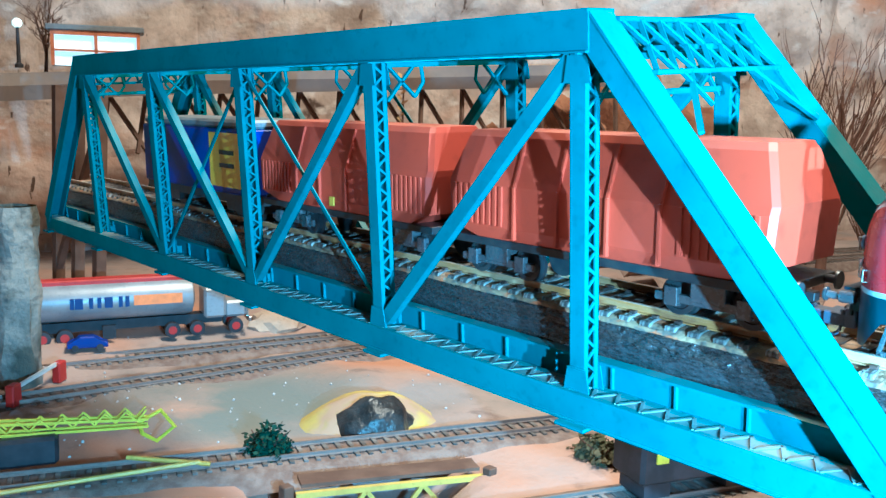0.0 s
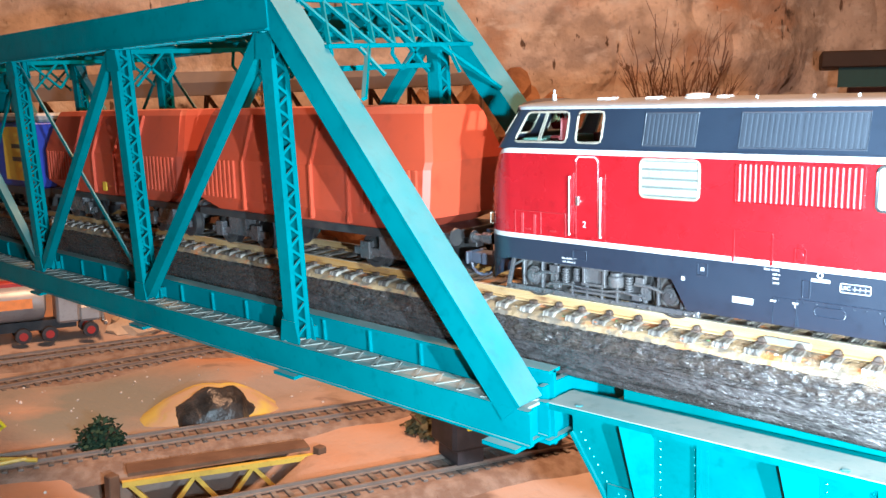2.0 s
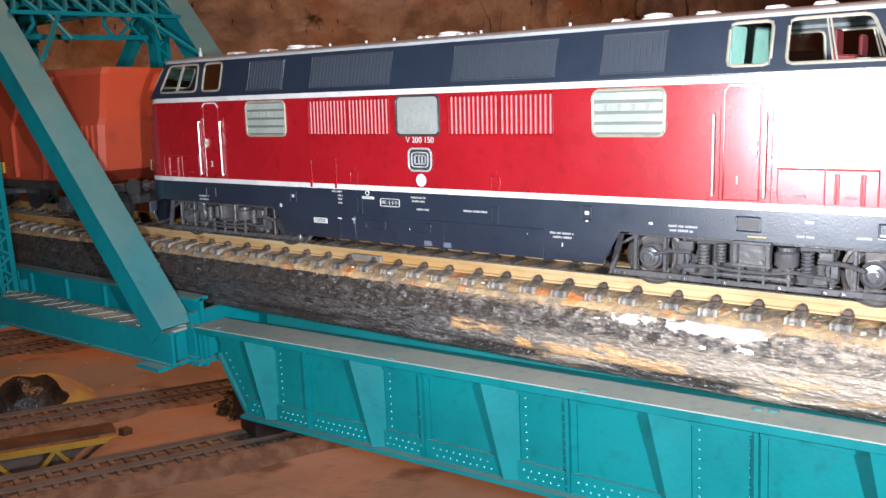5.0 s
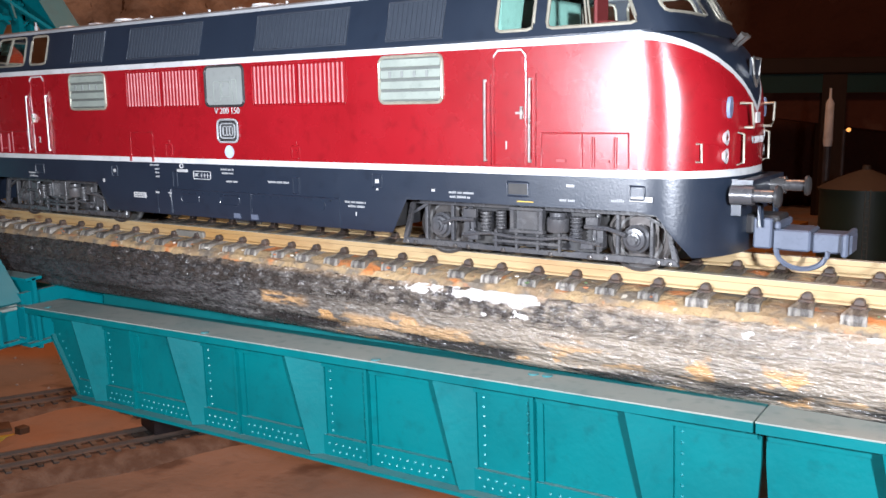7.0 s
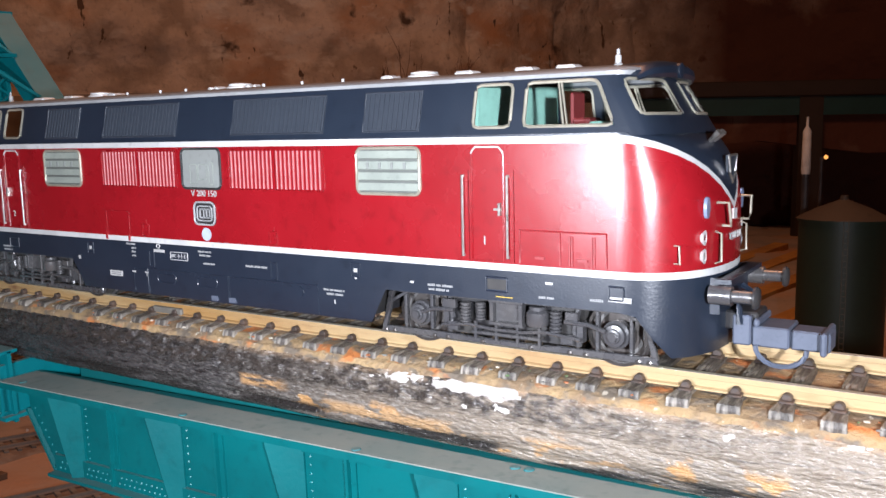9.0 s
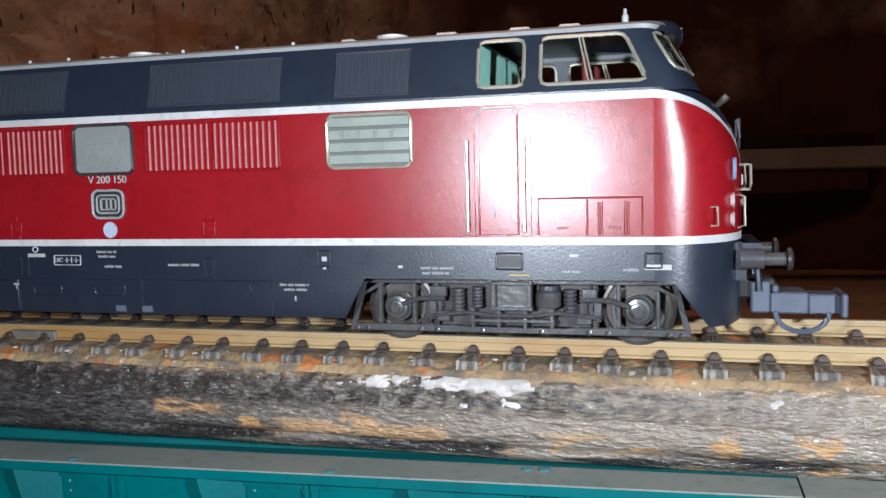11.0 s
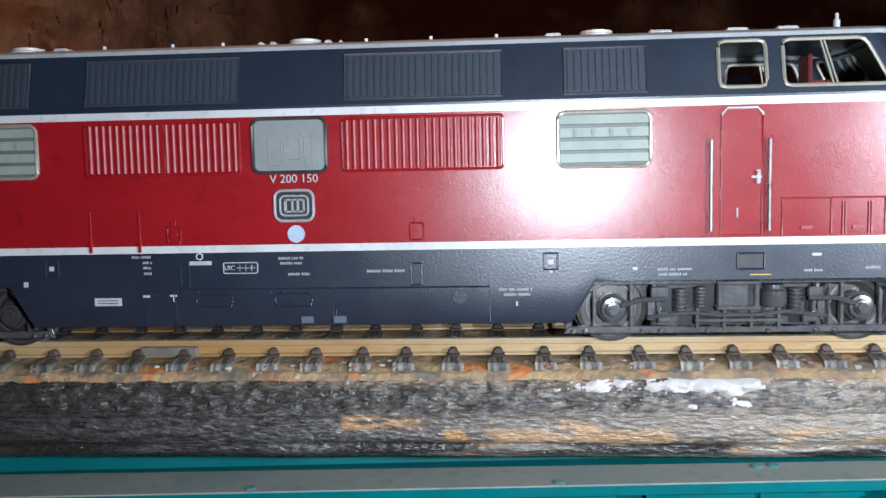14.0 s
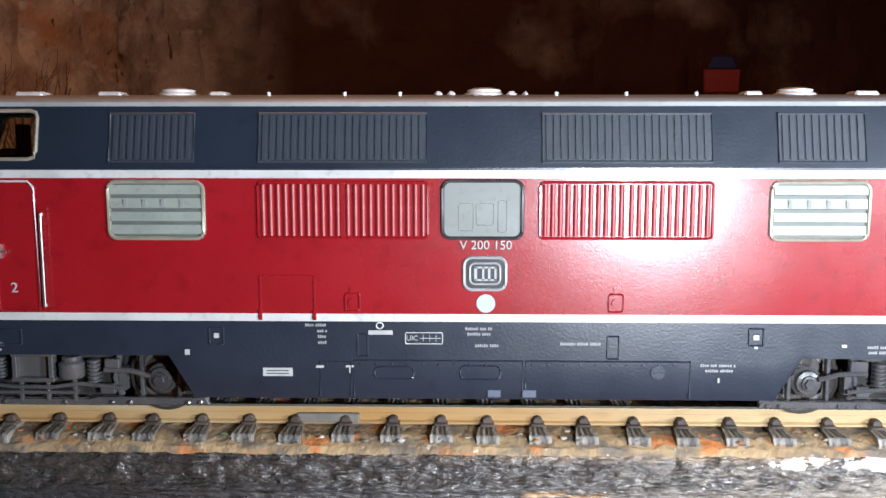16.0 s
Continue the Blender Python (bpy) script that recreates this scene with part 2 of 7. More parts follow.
def piece(name, mesh, parent, at, turn=0.0):
    ob = new(name, mesh)
    ob.parent = parent
    ob.location = [v * MM for v in at]
    ob.rotation_euler = (0, 0, turn)
    return ob


def thing(name, label, category, at=(0, 0, 0), turn=0.0, group="", kind=""):
    ob = new(name)
    ob.empty_display_size = 0.01
    ob.location = [v * MM for v in at]
    ob.rotation_euler = (0, 0, radians(turn))
    return tagged(ob, label, category, group, kind)


def solid(name, bm, material, label, category, at=(0, 0, 0), turn=0.0, group="", kind="", smooth=False, bevel=0.0):
    ob = part(name, bm, material, None, label, smooth, bevel, at)
    ob.rotation_euler = (0, 0, radians(turn))
    return tagged(ob, label, category, group, kind)


def B():
    return bmesh.new()


def letters(name, text, size, at, parent, material, turn=(90, 0, 0), thick=0.06):
    c = bpy.data.curves.new(name, "FONT")
    c.body, c.size, c.extrude, c.align_x, c.align_y = text, size * MM, thick * MM, "CENTER", "CENTER"
    tmp = new(name + "_text", c)
    me = bpy.data.meshes.new_from_object(tmp.evaluated_get(bpy.context.evaluated_depsgraph_get()))
    bpy.data.objects.remove(tmp)
    me.materials.clear()
    me.materials.append(material)
    ob = new(name, me)
    ob.parent = parent
    ob.location, ob.rotation_euler = [v * MM for v in at], [radians(a) for a in turn]
    return ob

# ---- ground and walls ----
# Scenery is shifted zone by zone to fit the camera's view: (middle of a zone, turn, scale, shift, slope) in millimetres
# and degrees.
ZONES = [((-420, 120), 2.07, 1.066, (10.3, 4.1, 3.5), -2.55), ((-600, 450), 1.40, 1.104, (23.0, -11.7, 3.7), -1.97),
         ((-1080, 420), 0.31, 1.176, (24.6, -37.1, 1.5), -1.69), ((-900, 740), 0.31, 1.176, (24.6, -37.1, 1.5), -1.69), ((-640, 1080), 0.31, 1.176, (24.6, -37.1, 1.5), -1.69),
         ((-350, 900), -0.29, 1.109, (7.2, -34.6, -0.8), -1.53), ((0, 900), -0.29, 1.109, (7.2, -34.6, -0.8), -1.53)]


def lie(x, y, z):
    """Where a point of the plan is shifted to fit the view, with the local turn, slope and scale."""
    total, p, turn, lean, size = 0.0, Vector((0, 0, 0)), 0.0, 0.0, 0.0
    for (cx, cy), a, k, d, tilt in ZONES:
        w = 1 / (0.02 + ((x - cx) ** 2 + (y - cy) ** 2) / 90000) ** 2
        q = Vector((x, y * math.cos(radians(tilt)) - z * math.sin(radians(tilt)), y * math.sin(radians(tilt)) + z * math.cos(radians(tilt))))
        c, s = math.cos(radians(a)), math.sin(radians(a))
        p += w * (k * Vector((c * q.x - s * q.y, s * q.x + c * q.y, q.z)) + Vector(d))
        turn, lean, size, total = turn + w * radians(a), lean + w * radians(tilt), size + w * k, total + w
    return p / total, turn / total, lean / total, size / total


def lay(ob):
    """Shift a thing of the plan to where it fits the camera's view."""
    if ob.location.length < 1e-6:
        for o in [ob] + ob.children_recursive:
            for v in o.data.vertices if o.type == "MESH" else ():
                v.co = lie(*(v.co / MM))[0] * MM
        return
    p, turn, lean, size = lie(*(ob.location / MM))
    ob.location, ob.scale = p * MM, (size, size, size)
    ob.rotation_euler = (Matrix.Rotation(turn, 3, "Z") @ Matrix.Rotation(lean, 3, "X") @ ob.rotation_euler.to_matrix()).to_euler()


GROUND = -155.0


def soft(a, b, v):
    t = min(1.0, max(0.0, (v - a) / (b - a)))
    return t * t * (3 - 2 * t)


def ground_z(x, y):
    z = GROUND + 42 * soft(450, 1150, y + 0.2 * x) + 14 * soft(-640, -760, x)
    z += 5 * (noise.noise(Vector((x / 90, y / 90, 0))) + 0.5 * noise.noise(Vector((x / 33, y / 33, 3))))
    # the ravine below the yellow bridge and the mouth of the culvert
    z -= 34 * soft(1.0, 0.35, min(math.hypot((x + 392) / 62, (y - 85) / 75), 9.0))
    z += 9 * soft(1.0, 0.2, math.hypot((x + 520) / 70, (y - 205) / 70))
    return z


def patches(m, layers):
    """Lay further colours over a material: (colour, scale, stretch, low, high, [(axis, from, to), ...])."""
    nt = m.node_tree
    nn, ll = nt.nodes, nt.links
    pb = nn["Principled BSDF"]
    c = pb.inputs["Base Color"].links[0].from_socket
    tc = nn.new("ShaderNodeTexCoord")
    s = nn.new("ShaderNodeSeparateXYZ")
    ll.new(tc.outputs["Object"], s.inputs[0])
    for k, (colour, scale, stretch, lo, hi, along) in enumerate(layers):
        mp = nn.new("ShaderNodeMapping")
        mp.inputs["Scale"].default_value = stretch
        mp.inputs["Location"].default_value = (0.37 * k, 0.3, 0.7 + k)
        ll.new(tc.outputs["Object"], mp.inputs["Vector"])
        t = nn.new("ShaderNodeTexNoise")
        t.inputs["Scale"].default_value, t.inputs["Detail"].default_value = scale, 7
        ll.new(mp.outputs["Vector"], t.inputs["Vector"])
        r = nn.new("ShaderNodeMapRange")
        r.inputs["From Min"].default_value, r.inputs["From Max"].default_value = lo, hi
        ll.new(t.outputs["Fac"], r.inputs["Value"])
        fac = r.outputs["Result"]
        for axis, a, b in along:
            q = nn.new("ShaderNodeMapRange")
            q.inputs["From Min"].default_value, q.inputs["From Max"].default_value = a, b
            ll.new(s.outputs[axis], q.inputs["Value"])
            mu = nn.new("ShaderNodeMath")
            mu.operation = "MULTIPLY"
            ll.new(fac, mu.inputs[0])
            ll.new(q.outputs["Result"], mu.inputs[1])
            fac = mu.outputs[0]
        x = nn.new("ShaderNodeMix")
        x.data_type = "RGBA"
        ll.new(fac, x.inputs["Factor"])
        ll.new(c, x.inputs["A"])
        x.inputs["B"].default_value = (*colour, 1)
        c = x.outputs["Result"]
    ll.new(c, pb.inputs["Base Color"])


SAND = mat("sandy_scenic_ground", (0.40, 0.30, 0.245), 0.9, col2=(0.28, 0.235, 0.205), scale=9, mix=(0.42, 0.62), bump=0.6, bscale=260, bdist=0.001)
ROCK = mat("painted_plaster_rock", (0.66, 0.54, 0.44), 0.9, col2=(0.42, 0.33, 0.26), scale=17, mix=(0.44, 0.60), bump=1.0, bscale=45, bdist=0.006)
RUST_ROCK = mat("rust_brown_plaster_rock", (0.40, 0.20, 0.09), 0.9, col2=(0.20, 0.085, 0.035), scale=16, mix=(0.42, 0.62), bump=0.8, bscale=150, bdist=0.003)

patches(ROCK, [
    ((0.52, 0.28, 0.15), 5, (1, 1, 1.6), 0.54, 0.70, []),
    ((0.12, 0.075, 0.05), 34, (2.2, 2.2, 0.6), 0.655, 0.69, []),
    ((0.10, 0.065, 0.045), 16, (1, 1, 1), 0.66, 0.72, []),
    # the dimness of the far end is painted over the rock in red-brown
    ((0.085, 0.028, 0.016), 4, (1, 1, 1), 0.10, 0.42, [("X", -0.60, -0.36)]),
    ((0.70, 0.62, 0.54), 21, (1, 1, 2), 0.58, 0.70, [("X", -0.45, -0.60)])])
patches(SAND, [
    ((0.46, 0.24, 0.13), 6, (1, 1, 1), 0.48, 0.66, []),
    ((0.17, 0.12, 0.095), 24, (1, 1, 1), 0.60, 0.72, []),
    ((0.20, 0.215, 0.20), 14, (1, 1, 1), 0.30, 0.50, [("X", -0.68, -0.60), ("X", -0.45, -0.53), ("Y", -0.03, 0.04), ("Y", 0.20, 0.13)])])
bm = B()
xs = [-1500 + 2400 * i / 190 for i in range(191)]
ys = [-900 + 2900 * i / 190 for i in range(191)]
sheet(bm, [[(x, y, ground_z(x, y)) for x in xs] for y in ys])
ground = solid("ground", bm, SAND, "sandy pinkish-brown modelled scenery ground with worn patches", "ground", kind="structure", smooth=True)
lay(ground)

WALL_LINE = [(-1230, -900), (-1220, -300), (-1180, 100), (-1080, 420), (-900, 740), (-700, 985), (-585, 1170), (-520, 1390), (-380, 1530), (-100, 1620), (350, 1670), (900, 1700)]


def wall_at(s):
    """A point of the wall's foot at s millimetres along its line, and the way into the wall."""
    for (x0, y0), (x1, y1) in zip(WALL_LINE, WALL_LINE[1:]):
        d = math.hypot(x1 - x0, y1 - y0)
        if s <= d or (x1, y1) == WALL_LINE[-1]:
            k = s / d
            return x0 + (x1 - x0) * k, y0 + (y1 - y0) * k
        s -= d




def rock_wall(name, material, a0, a1, cols_, label):
    bm = B()
    rows = []
    for i in range(97):
        z = -170 + 1270 * (i / 96) ** 1.5
        row = []
        for j in range(cols_ + 1):
            s = a0 + (a1 - a0) * j / cols_
            x, y = wall_at(s)
            xa, ya = wall_at(max(0, s - 60))
            xb, yb = wall_at(s + 60)
            d = Vector((xb - xa, yb - ya, 0)).normalized()
            out = Vector((d.y, -d.x, 0))
            p = Vector((s / 170, z / 120, 1.7))
            amt = 26 * noise.noise(p) + 10 * noise.noise(p * 3.1) + 4 * noise.noise(p * 9)
            # courses of rough blocks, with sunken joints
            bz, bs = (z + 500) / 95, s / 190 + 0.37 * int((z + 500) / 95)
            e = min(abs(bz - round(bz)) * 95, abs(bs - round(bs)) * 190)
            amt -= 7 * math.exp(-(e / 6) ** 2)
            row.append((x + out.x * amt, y + out.y * amt, z + 3 * noise.noise(p * 5)))
        rows.append(row)
    sheet(bm, rows)
    return solid(name, bm, material, label, "wall", kind="structure", smooth=True)


lay(rock_wall("wall_back", ROCK, 0.0, 4020.0, 300, "rough grey-beige plaster rock wall, shade painted red-brown at its far end"))

PLAIN = mat("dark_brown_boards", (0.10, 0.055, 0.03), 0.8, scale=5)
for nm, b in (("wall_right", (1000, 1050, -950, 2300, -400, 1300)), ("wall_front", (-1700, 1050, -1000, -950, -400, 1300)), ("wall_left", (-1750, -1700, -950, 2300, -400, 1300)),
              ("wall_rear", (-1700, 1050, 2300, 2350, -400, 1300))):
    bm = B()
    box(bm, *b)
    solid(nm, bm, PLAIN, "plain dark brown board wall of the room", "wall", kind="structure")
bm = B()
box(bm, -1750, 1050, -1000, 2350, 1300, 1340)
solid("ceiling", bm, mat("ceiling_paint", (0.45, 0.36, 0.27), 0.9, scale=4), "plain beige room ceiling", "ceiling", kind="structure")

# ---- log roadbed under the main track ----
LOG = mat("weathered_dark_log", (0.062, 0.057, 0.058), 0.27, spec=1.0, scale=900, col2=(0.030, 0.027, 0.027), mix=(0.35, 0.65), bump=0.9, bscale=1700, stretch=(0.35, 1, 1), bdist=0.0009, rvar=0.18)
patches(LOG, [
    # grey fibres, then bare brownish wood towards the free end, ochre chips, rusty soil at the top edge
    ((0.28, 0.265, 0.245), 3300, (0.22, 1, 1), 0.46, 0.70, [("X", -0.05, 0.03)]),
    ((0.018, 0.015, 0.015), 2200, (0.12, 1, 1), 0.52, 0.66, [("X", 0.10, 0.04)]),
    ((0.245, 0.20, 0.155), 1500, (0.14, 1, 1), 0.22, 0.46, [("X", 0.0, 0.075)]),
    ((0.29, 0.245, 0.195), 2900, (0.12, 1, 1), 0.46, 0.68, [("X", 0.02, 0.08)]),
    ((0.09, 0.07, 0.055), 1500, (0.08, 1, 1), 0.57, 0.68, [("X", 0.0, 0.03), ("X", 0.13, 0.06)]),
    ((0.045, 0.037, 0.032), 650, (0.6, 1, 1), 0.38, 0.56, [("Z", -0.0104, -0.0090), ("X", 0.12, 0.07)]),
    ((0.46, 0.26, 0.11), 300, (0.5, 1, 1), 0.585, 0.63, [("X", 0.0, 0.02), ("Z", -0.0100, -0.0125)]),
    ((0.36, 0.25, 0.16), 500, (0.5, 1, 1), 0.40, 0.52, [("X", -0.03, 0.05), ("Z", -0.0062, -0.0050)]),
    # darker along the foot, in long streaks
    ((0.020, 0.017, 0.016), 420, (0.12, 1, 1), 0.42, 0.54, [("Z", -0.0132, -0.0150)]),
    # a long bare ochre scar, and chips along the foot beyond it
    ((0.46, 0.27, 0.125), 700, (0.3, 1, 1), 0.36, 0.46, [("X", 0.0055, 0.0065), ("X", 0.0195, 0.0140), ("Z", -0.0126, -0.0118), ("Z", -0.0096, -0.0106)]),
    ((0.40, 0.25, 0.13), 330, (0.35, 1, 1), 0.53, 0.58, [("X", 0.020, 0.030), ("Z", -0.0154, -0.0146), ("Z", -0.0118, -0.0128)])])

FACE = [(-10.0, -17.3), (-11.6, -17.1), (-12.9, -16.7), (-13.9, -16.1), (-14.6, -15.4), (-15.1, -14.7), (-15.5, -13.9), (-15.75, -13.2), (-15.9, -12.5), (-15.95, -11.8), (-16.0, -11.1), (-16.0, -10.4),
        (-15.95, -9.7), (-15.9, -9.0), (-15.85, -8.3), (-15.8, -7.6), (-15.7, -6.9), (-15.55, -6.3), (-15.3, -5.7), (-15.0, -5.2), (-14.6, -4.7), (-13.8, -4.2)]


def nz(x, y, z):
    return noise.noise(Vector((x, y, z)))


def log_out(x, z):
    """How far the bark stands out: crumbled above, a split ledge, long fibres below, a groove near the foot."""
    up = soft(-10.2, -9.2, z + 0.5 * nz(x / 25, 1, 2))
    bark = 1 - soft(35, 80, x)
    fibre = 0.20 * (1 - 2 * abs(nz(x / 30, 2, z / 1.0))) + 0.16 * (1 - 2 * abs(nz(x / 9, 7, z / 0.55)))
    crumb = 0.75 * nz(x / 2.6, 3, z / 1.3) + 0.65 * nz(x / 1.2, 8, z / 0.8) - 0.5 * max(0.0, 0.25 - abs(nz(x / 7, 5, z / 2.2))) / 0.25
    line = z + 9.7 + 0.7 * nz(x / 60, 4, 0)
    ledge = 0.65 * math.exp(-(line / 0.45) ** 2)
    low = z + 14.6 + 0.8 * nz(x / 45, 6, 0)
    groove = -0.9 * math.exp(-(low / 0.5) ** 2) * (0.4 + 0.6 * bark)
    return (1 - up) * fibre + up * (0.35 + 0.65 * bark) * crumb + ledge + groove + 0.5 * nz(x / 40, 9, z / 5)


def face_at(z):
    for (y0, z0), (y1, z1) in zip(FACE, FACE[1:]):
        if z <= z1:
            return y0 + (y1 - y0) * (z - z0) / (z1 - z0)
    return FACE[-1][0]


fine = [(face_at(-17.2 + 0.38 * i), -17.2 + 0.38 * i) for i in range(35)]
prof = [(-8.0, -17.3)] + fine + [(-8, -4.0), (0, -3.9), (8, -4.0), (13.8, -4.2), (15.6, -6.5), (15.8, -11), (13.4, -16.4), (10, -17.3)]
bm = B()
rows = []
xs = [-640 + 6.0 * i for i in range(80)] + [-160 + 0.75 * i for i in range(428)] + [161 + 6.0 * i for i in range(27)]
for x in xs:
    row = []
    for i, (y, z) in enumerate(prof):
        d = log_out(x, z) * min(1.0, (-4.1 - z) / 0.8) if 0 < i <= 35 else 0.0
        row.append((x, y - d * 0.8, z - (0.2 * d if z < -12 else 0) - 0.9 * soft(-11.0, -16.5, z)))
    rows.append(row)
sheet(bm, rows, closed=True)
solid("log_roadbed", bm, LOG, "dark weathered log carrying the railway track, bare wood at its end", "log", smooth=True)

# splashes of pale plaster along the log's upper edge
bm = B()
xs = [28 + 0.42 * i for i in range(330)]
zs = [-9.2 + 0.36 * i for i in range(14)]
rows, only = [], set()
for i, z in enumerate(zs):
    row = []
    for j, x in enumerate(xs):
        n = nz(x / 6.2, 21, z / 2.4) + 0.55 * nz(x / 2.0, 23, z / 1.0) + 0.3 * nz(x / 0.7, 25, z / 0.5)
        n -= 0.42 + 0.55 * soft(0.7, 1.9, abs(z + 5.6)) - 0.50 * soft(40, 47, x) * soft(73, 67, x) - 0.14 * soft(74, 92, x)
        row.append((x, face_at(z) - 0.8 * log_out(x, z) * min(1.0, (-4.1 - z) / 0.8) + 0.05 - 0.9 * n, z))
        if n > -0.25:
            only |= {(i, j), (i - 1, j), (i, j - 1), (i - 1, j - 1)}
    rows.append(row)
sheet(bm, rows, only=only)
solid("plaster_crumbs", bm, STONEPAINT, "pale dried plaster splashed along the log edge", "plaster", kind="stuff", smooth=True)

# ---- main track ----
patches(RAIL, [((0.34, 0.175, 0.045), 140, (0.2, 1, 1), 0.30, 0.62, [("X", 0.035, -0.03)]), ((0.20, 0.10, 0.045), 420, (0.25, 1, 1), 0.58, 0.70, [("X", 0.06, -0.06)])])
track = thing("railway_track", "model railway track with tan rails on grey-brown sleepers", "track", (0, 0.012, 0.86))
track.rotation_euler = (radians(3.0), 0, 0)  # canted and lifted a little to fit the camera's view
BED = mat("tan_glue_roadbed", (0.36, 0.245, 0.125), 0.75, col2=(0.23, 0.155, 0.09), scale=160, mix=(0.42, 0.6), bump=0.8, bscale=900, bdist=0.0006, rvar=0.2)
patches(BED, [
    ((0.15, 0.12, 0.09), 420, (0.7, 1, 1), 0.48, 0.62, []),
    ((0.46, 0.16, 0.045), 260, (0.6, 1, 1), 0.57, 0.66, []),
    ((0.50, 0.44, 0.35), 700, (1, 1, 1), 0.65, 0.70, [])])
bm = B()
xs = [-640 + 4.0 * i for i in range(135)] + [-102 + 0.7 * i for i in range(380)] + [166 + 4.0 * i for i in range(39)]
ys = [-15.7, -15.1, -14.4, -13.6, -12.8, -12.0, -11.2, -10.4, -9.4, -7.0, -4.0, 0.0, 4.0, 8.0, 11.0, 14.2]
rows = []
for y in ys:
    row = []
    for x in xs:
        h = -2.98 + 0.26 * nz(x / 2.1, y / 2.1, 3) + 0.18 * nz(x / 0.9, y / 0.9, 5) - (1.9 if y == -15.7 else 1.0 if y == -15.1 else 0.75 if y == -14.4 else 0.4 if y == -13.6 else 0.1)
        row.append((x, y + 0.35 * nz(x / 3.1, y, 9), h))
    rows.append(row)
sheet(bm, rows)
part("roadbed", bm, BED, track, "tan glued roadbed with rusty stains", smooth=True)
GRIT = [mat("grit_" + n, c, 0.7, scale=400) for n, c in (("orange", (0.42, 0.15, 0.06)), ("grey", (0.22, 0.21, 0.19)), ("pale", (0.55, 0.50, 0.42)), ("green", (0.12, 0.19, 0.08)))]
random.seed(8)
for k, m in enumerate(GRIT):
    bm = B()
    for q in range((26, 40, 34, 14)[k]):
        x, y = random.uniform(-95, 165), random.uniform(-15.0, -10.6)
        r = random.uniform(0.12, 0.42)
        for v in bmesh.ops.create_icosphere(bm, subdivisions=1, radius=1.0)["verts"]:
            d = 1 + 0.5 * nz(v.co.x + x, v.co.y + y, v.co.z)
            v.co = Vector((x + v.co.x * r * 1.5 * d, y + v.co.y * r * d, -3.05 + v.co.z * r * 0.6 * d))
    tagged(part("track_grit", bm, m, track), kind="stuff")
for side in (-1, 1):
    bm = B()
    plate(bm, [(-640, side * u, v) for u, v in ((8.0, -2.6), (9.6, -2.6), (9.6, -2.3), (9.05, -2.1), (9.05, -1.0), (9.35, -0.85), (9.35, -0.06), (8.25, -0.06), (8.25, -0.85), (8.55, -1.0), (8.55, -2.1), (8.0, -2.3))], (960, 0, 0))
    r = part("rail", bm, RAIL, track)
    bm = B()
    a, b = sorted((side * 8.3, side * 9.3))
    box(bm, -640, 320, a, b, -0.06, 0.0)
    part("rail_head", bm, RAILTOP, r, "worn shiny running surface")
    bm = B()
    a, b = sorted((side * 8.2, side * 9.75))
    box(bm, -28, -18.5, a, b, -2.5, -1.0)
    part("rail_joiner", bm, mat("dull_grey_joiner", (0.19, 0.175, 0.15), 0.6, 0.2, scale=300), r, "dull grey metal rail joiner", bevel=0.2)
# a sleeper waisted under the rails, its top grooved like timber, its ends splayed and sloping
bm = B()
rows = []
for y, w, dz in ((-14.55, 1.62, -0.85), (-14.2, 1.66, -0.12), (-13.9, 1.62, 0.0), (-11.6, 1.36, 0.04), (-10.4, 1.14, 0.05), (-9.6, 1.12, 0.0), (-8.0, 1.18, 0.0), (-6.6, 1.4, 0.0), (0.0, 1.45, 0.0),
                 (6.6, 1.4, 0.0), (8.0, 1.18, 0.0), (9.6, 1.12, 0.0), (10.4, 1.14, 0.05), (13.9, 1.62, 0.0), (14.4, 1.62, -0.7)):
    top = [(w * (1 - i / 4.0), y, -2.44 + dz - (0.12 if i % 2 else 0.0) - (0.12 if i in (0, 8) else 0.0)) for i in range(9)]
    rows.append([(-w - 0.1, y, -4.2), (w + 0.1, y, -4.2)] + top)
sheet(bm, [r + r[:1] for r in rows])
for r in (rows[0], rows[-1]):
    bm.faces.new([bm.verts.new(p) for p in r])
bmesh.ops.remove_doubles(bm, verts=bm.verts[:], dist=0.001)
bmesh.ops.recalc_face_normals(bm, faces=bm.faces[:])
sleeper_mesh = mesh_of("sleeper", bm, SLEEPER)


def clip(bm, y, into):
    """A rail clip: a low chair with a raised claw on the side of the rail."""
    u = into
    plate(bm, [(-1.05, y - u * 1.2, -2.58), (-1.05, y + u * 0.7, -2.58), (-1.05, y + u * 0.7, -2.1), (-1.05, y - u * 0.9, -2.15)], (2.1, 0, 0))
    knob = [(0.72, -2.2), (0.78, -1.8), (0.6, -1.45), (0.3, -1.22), (-0.2, -1.2), (-0.55, -1.42), (-0.74, -1.8), (-0.7, -2.2)]
    plate(bm, [(a, y - u * 0.55, b) for a, b in knob], (0, u * 1.2, 0))


CLIPS = []
for y, u in ((-9.9, 1), (-7.5, -1), (7.5, 1), (9.9, -1)):
    bm = B()
    clip(bm, y, u)
    CLIPS.append(mesh_of("rail_clip", bm, CLIPMAT, bevel=0.12))
random.seed(11)
far_clips = B()
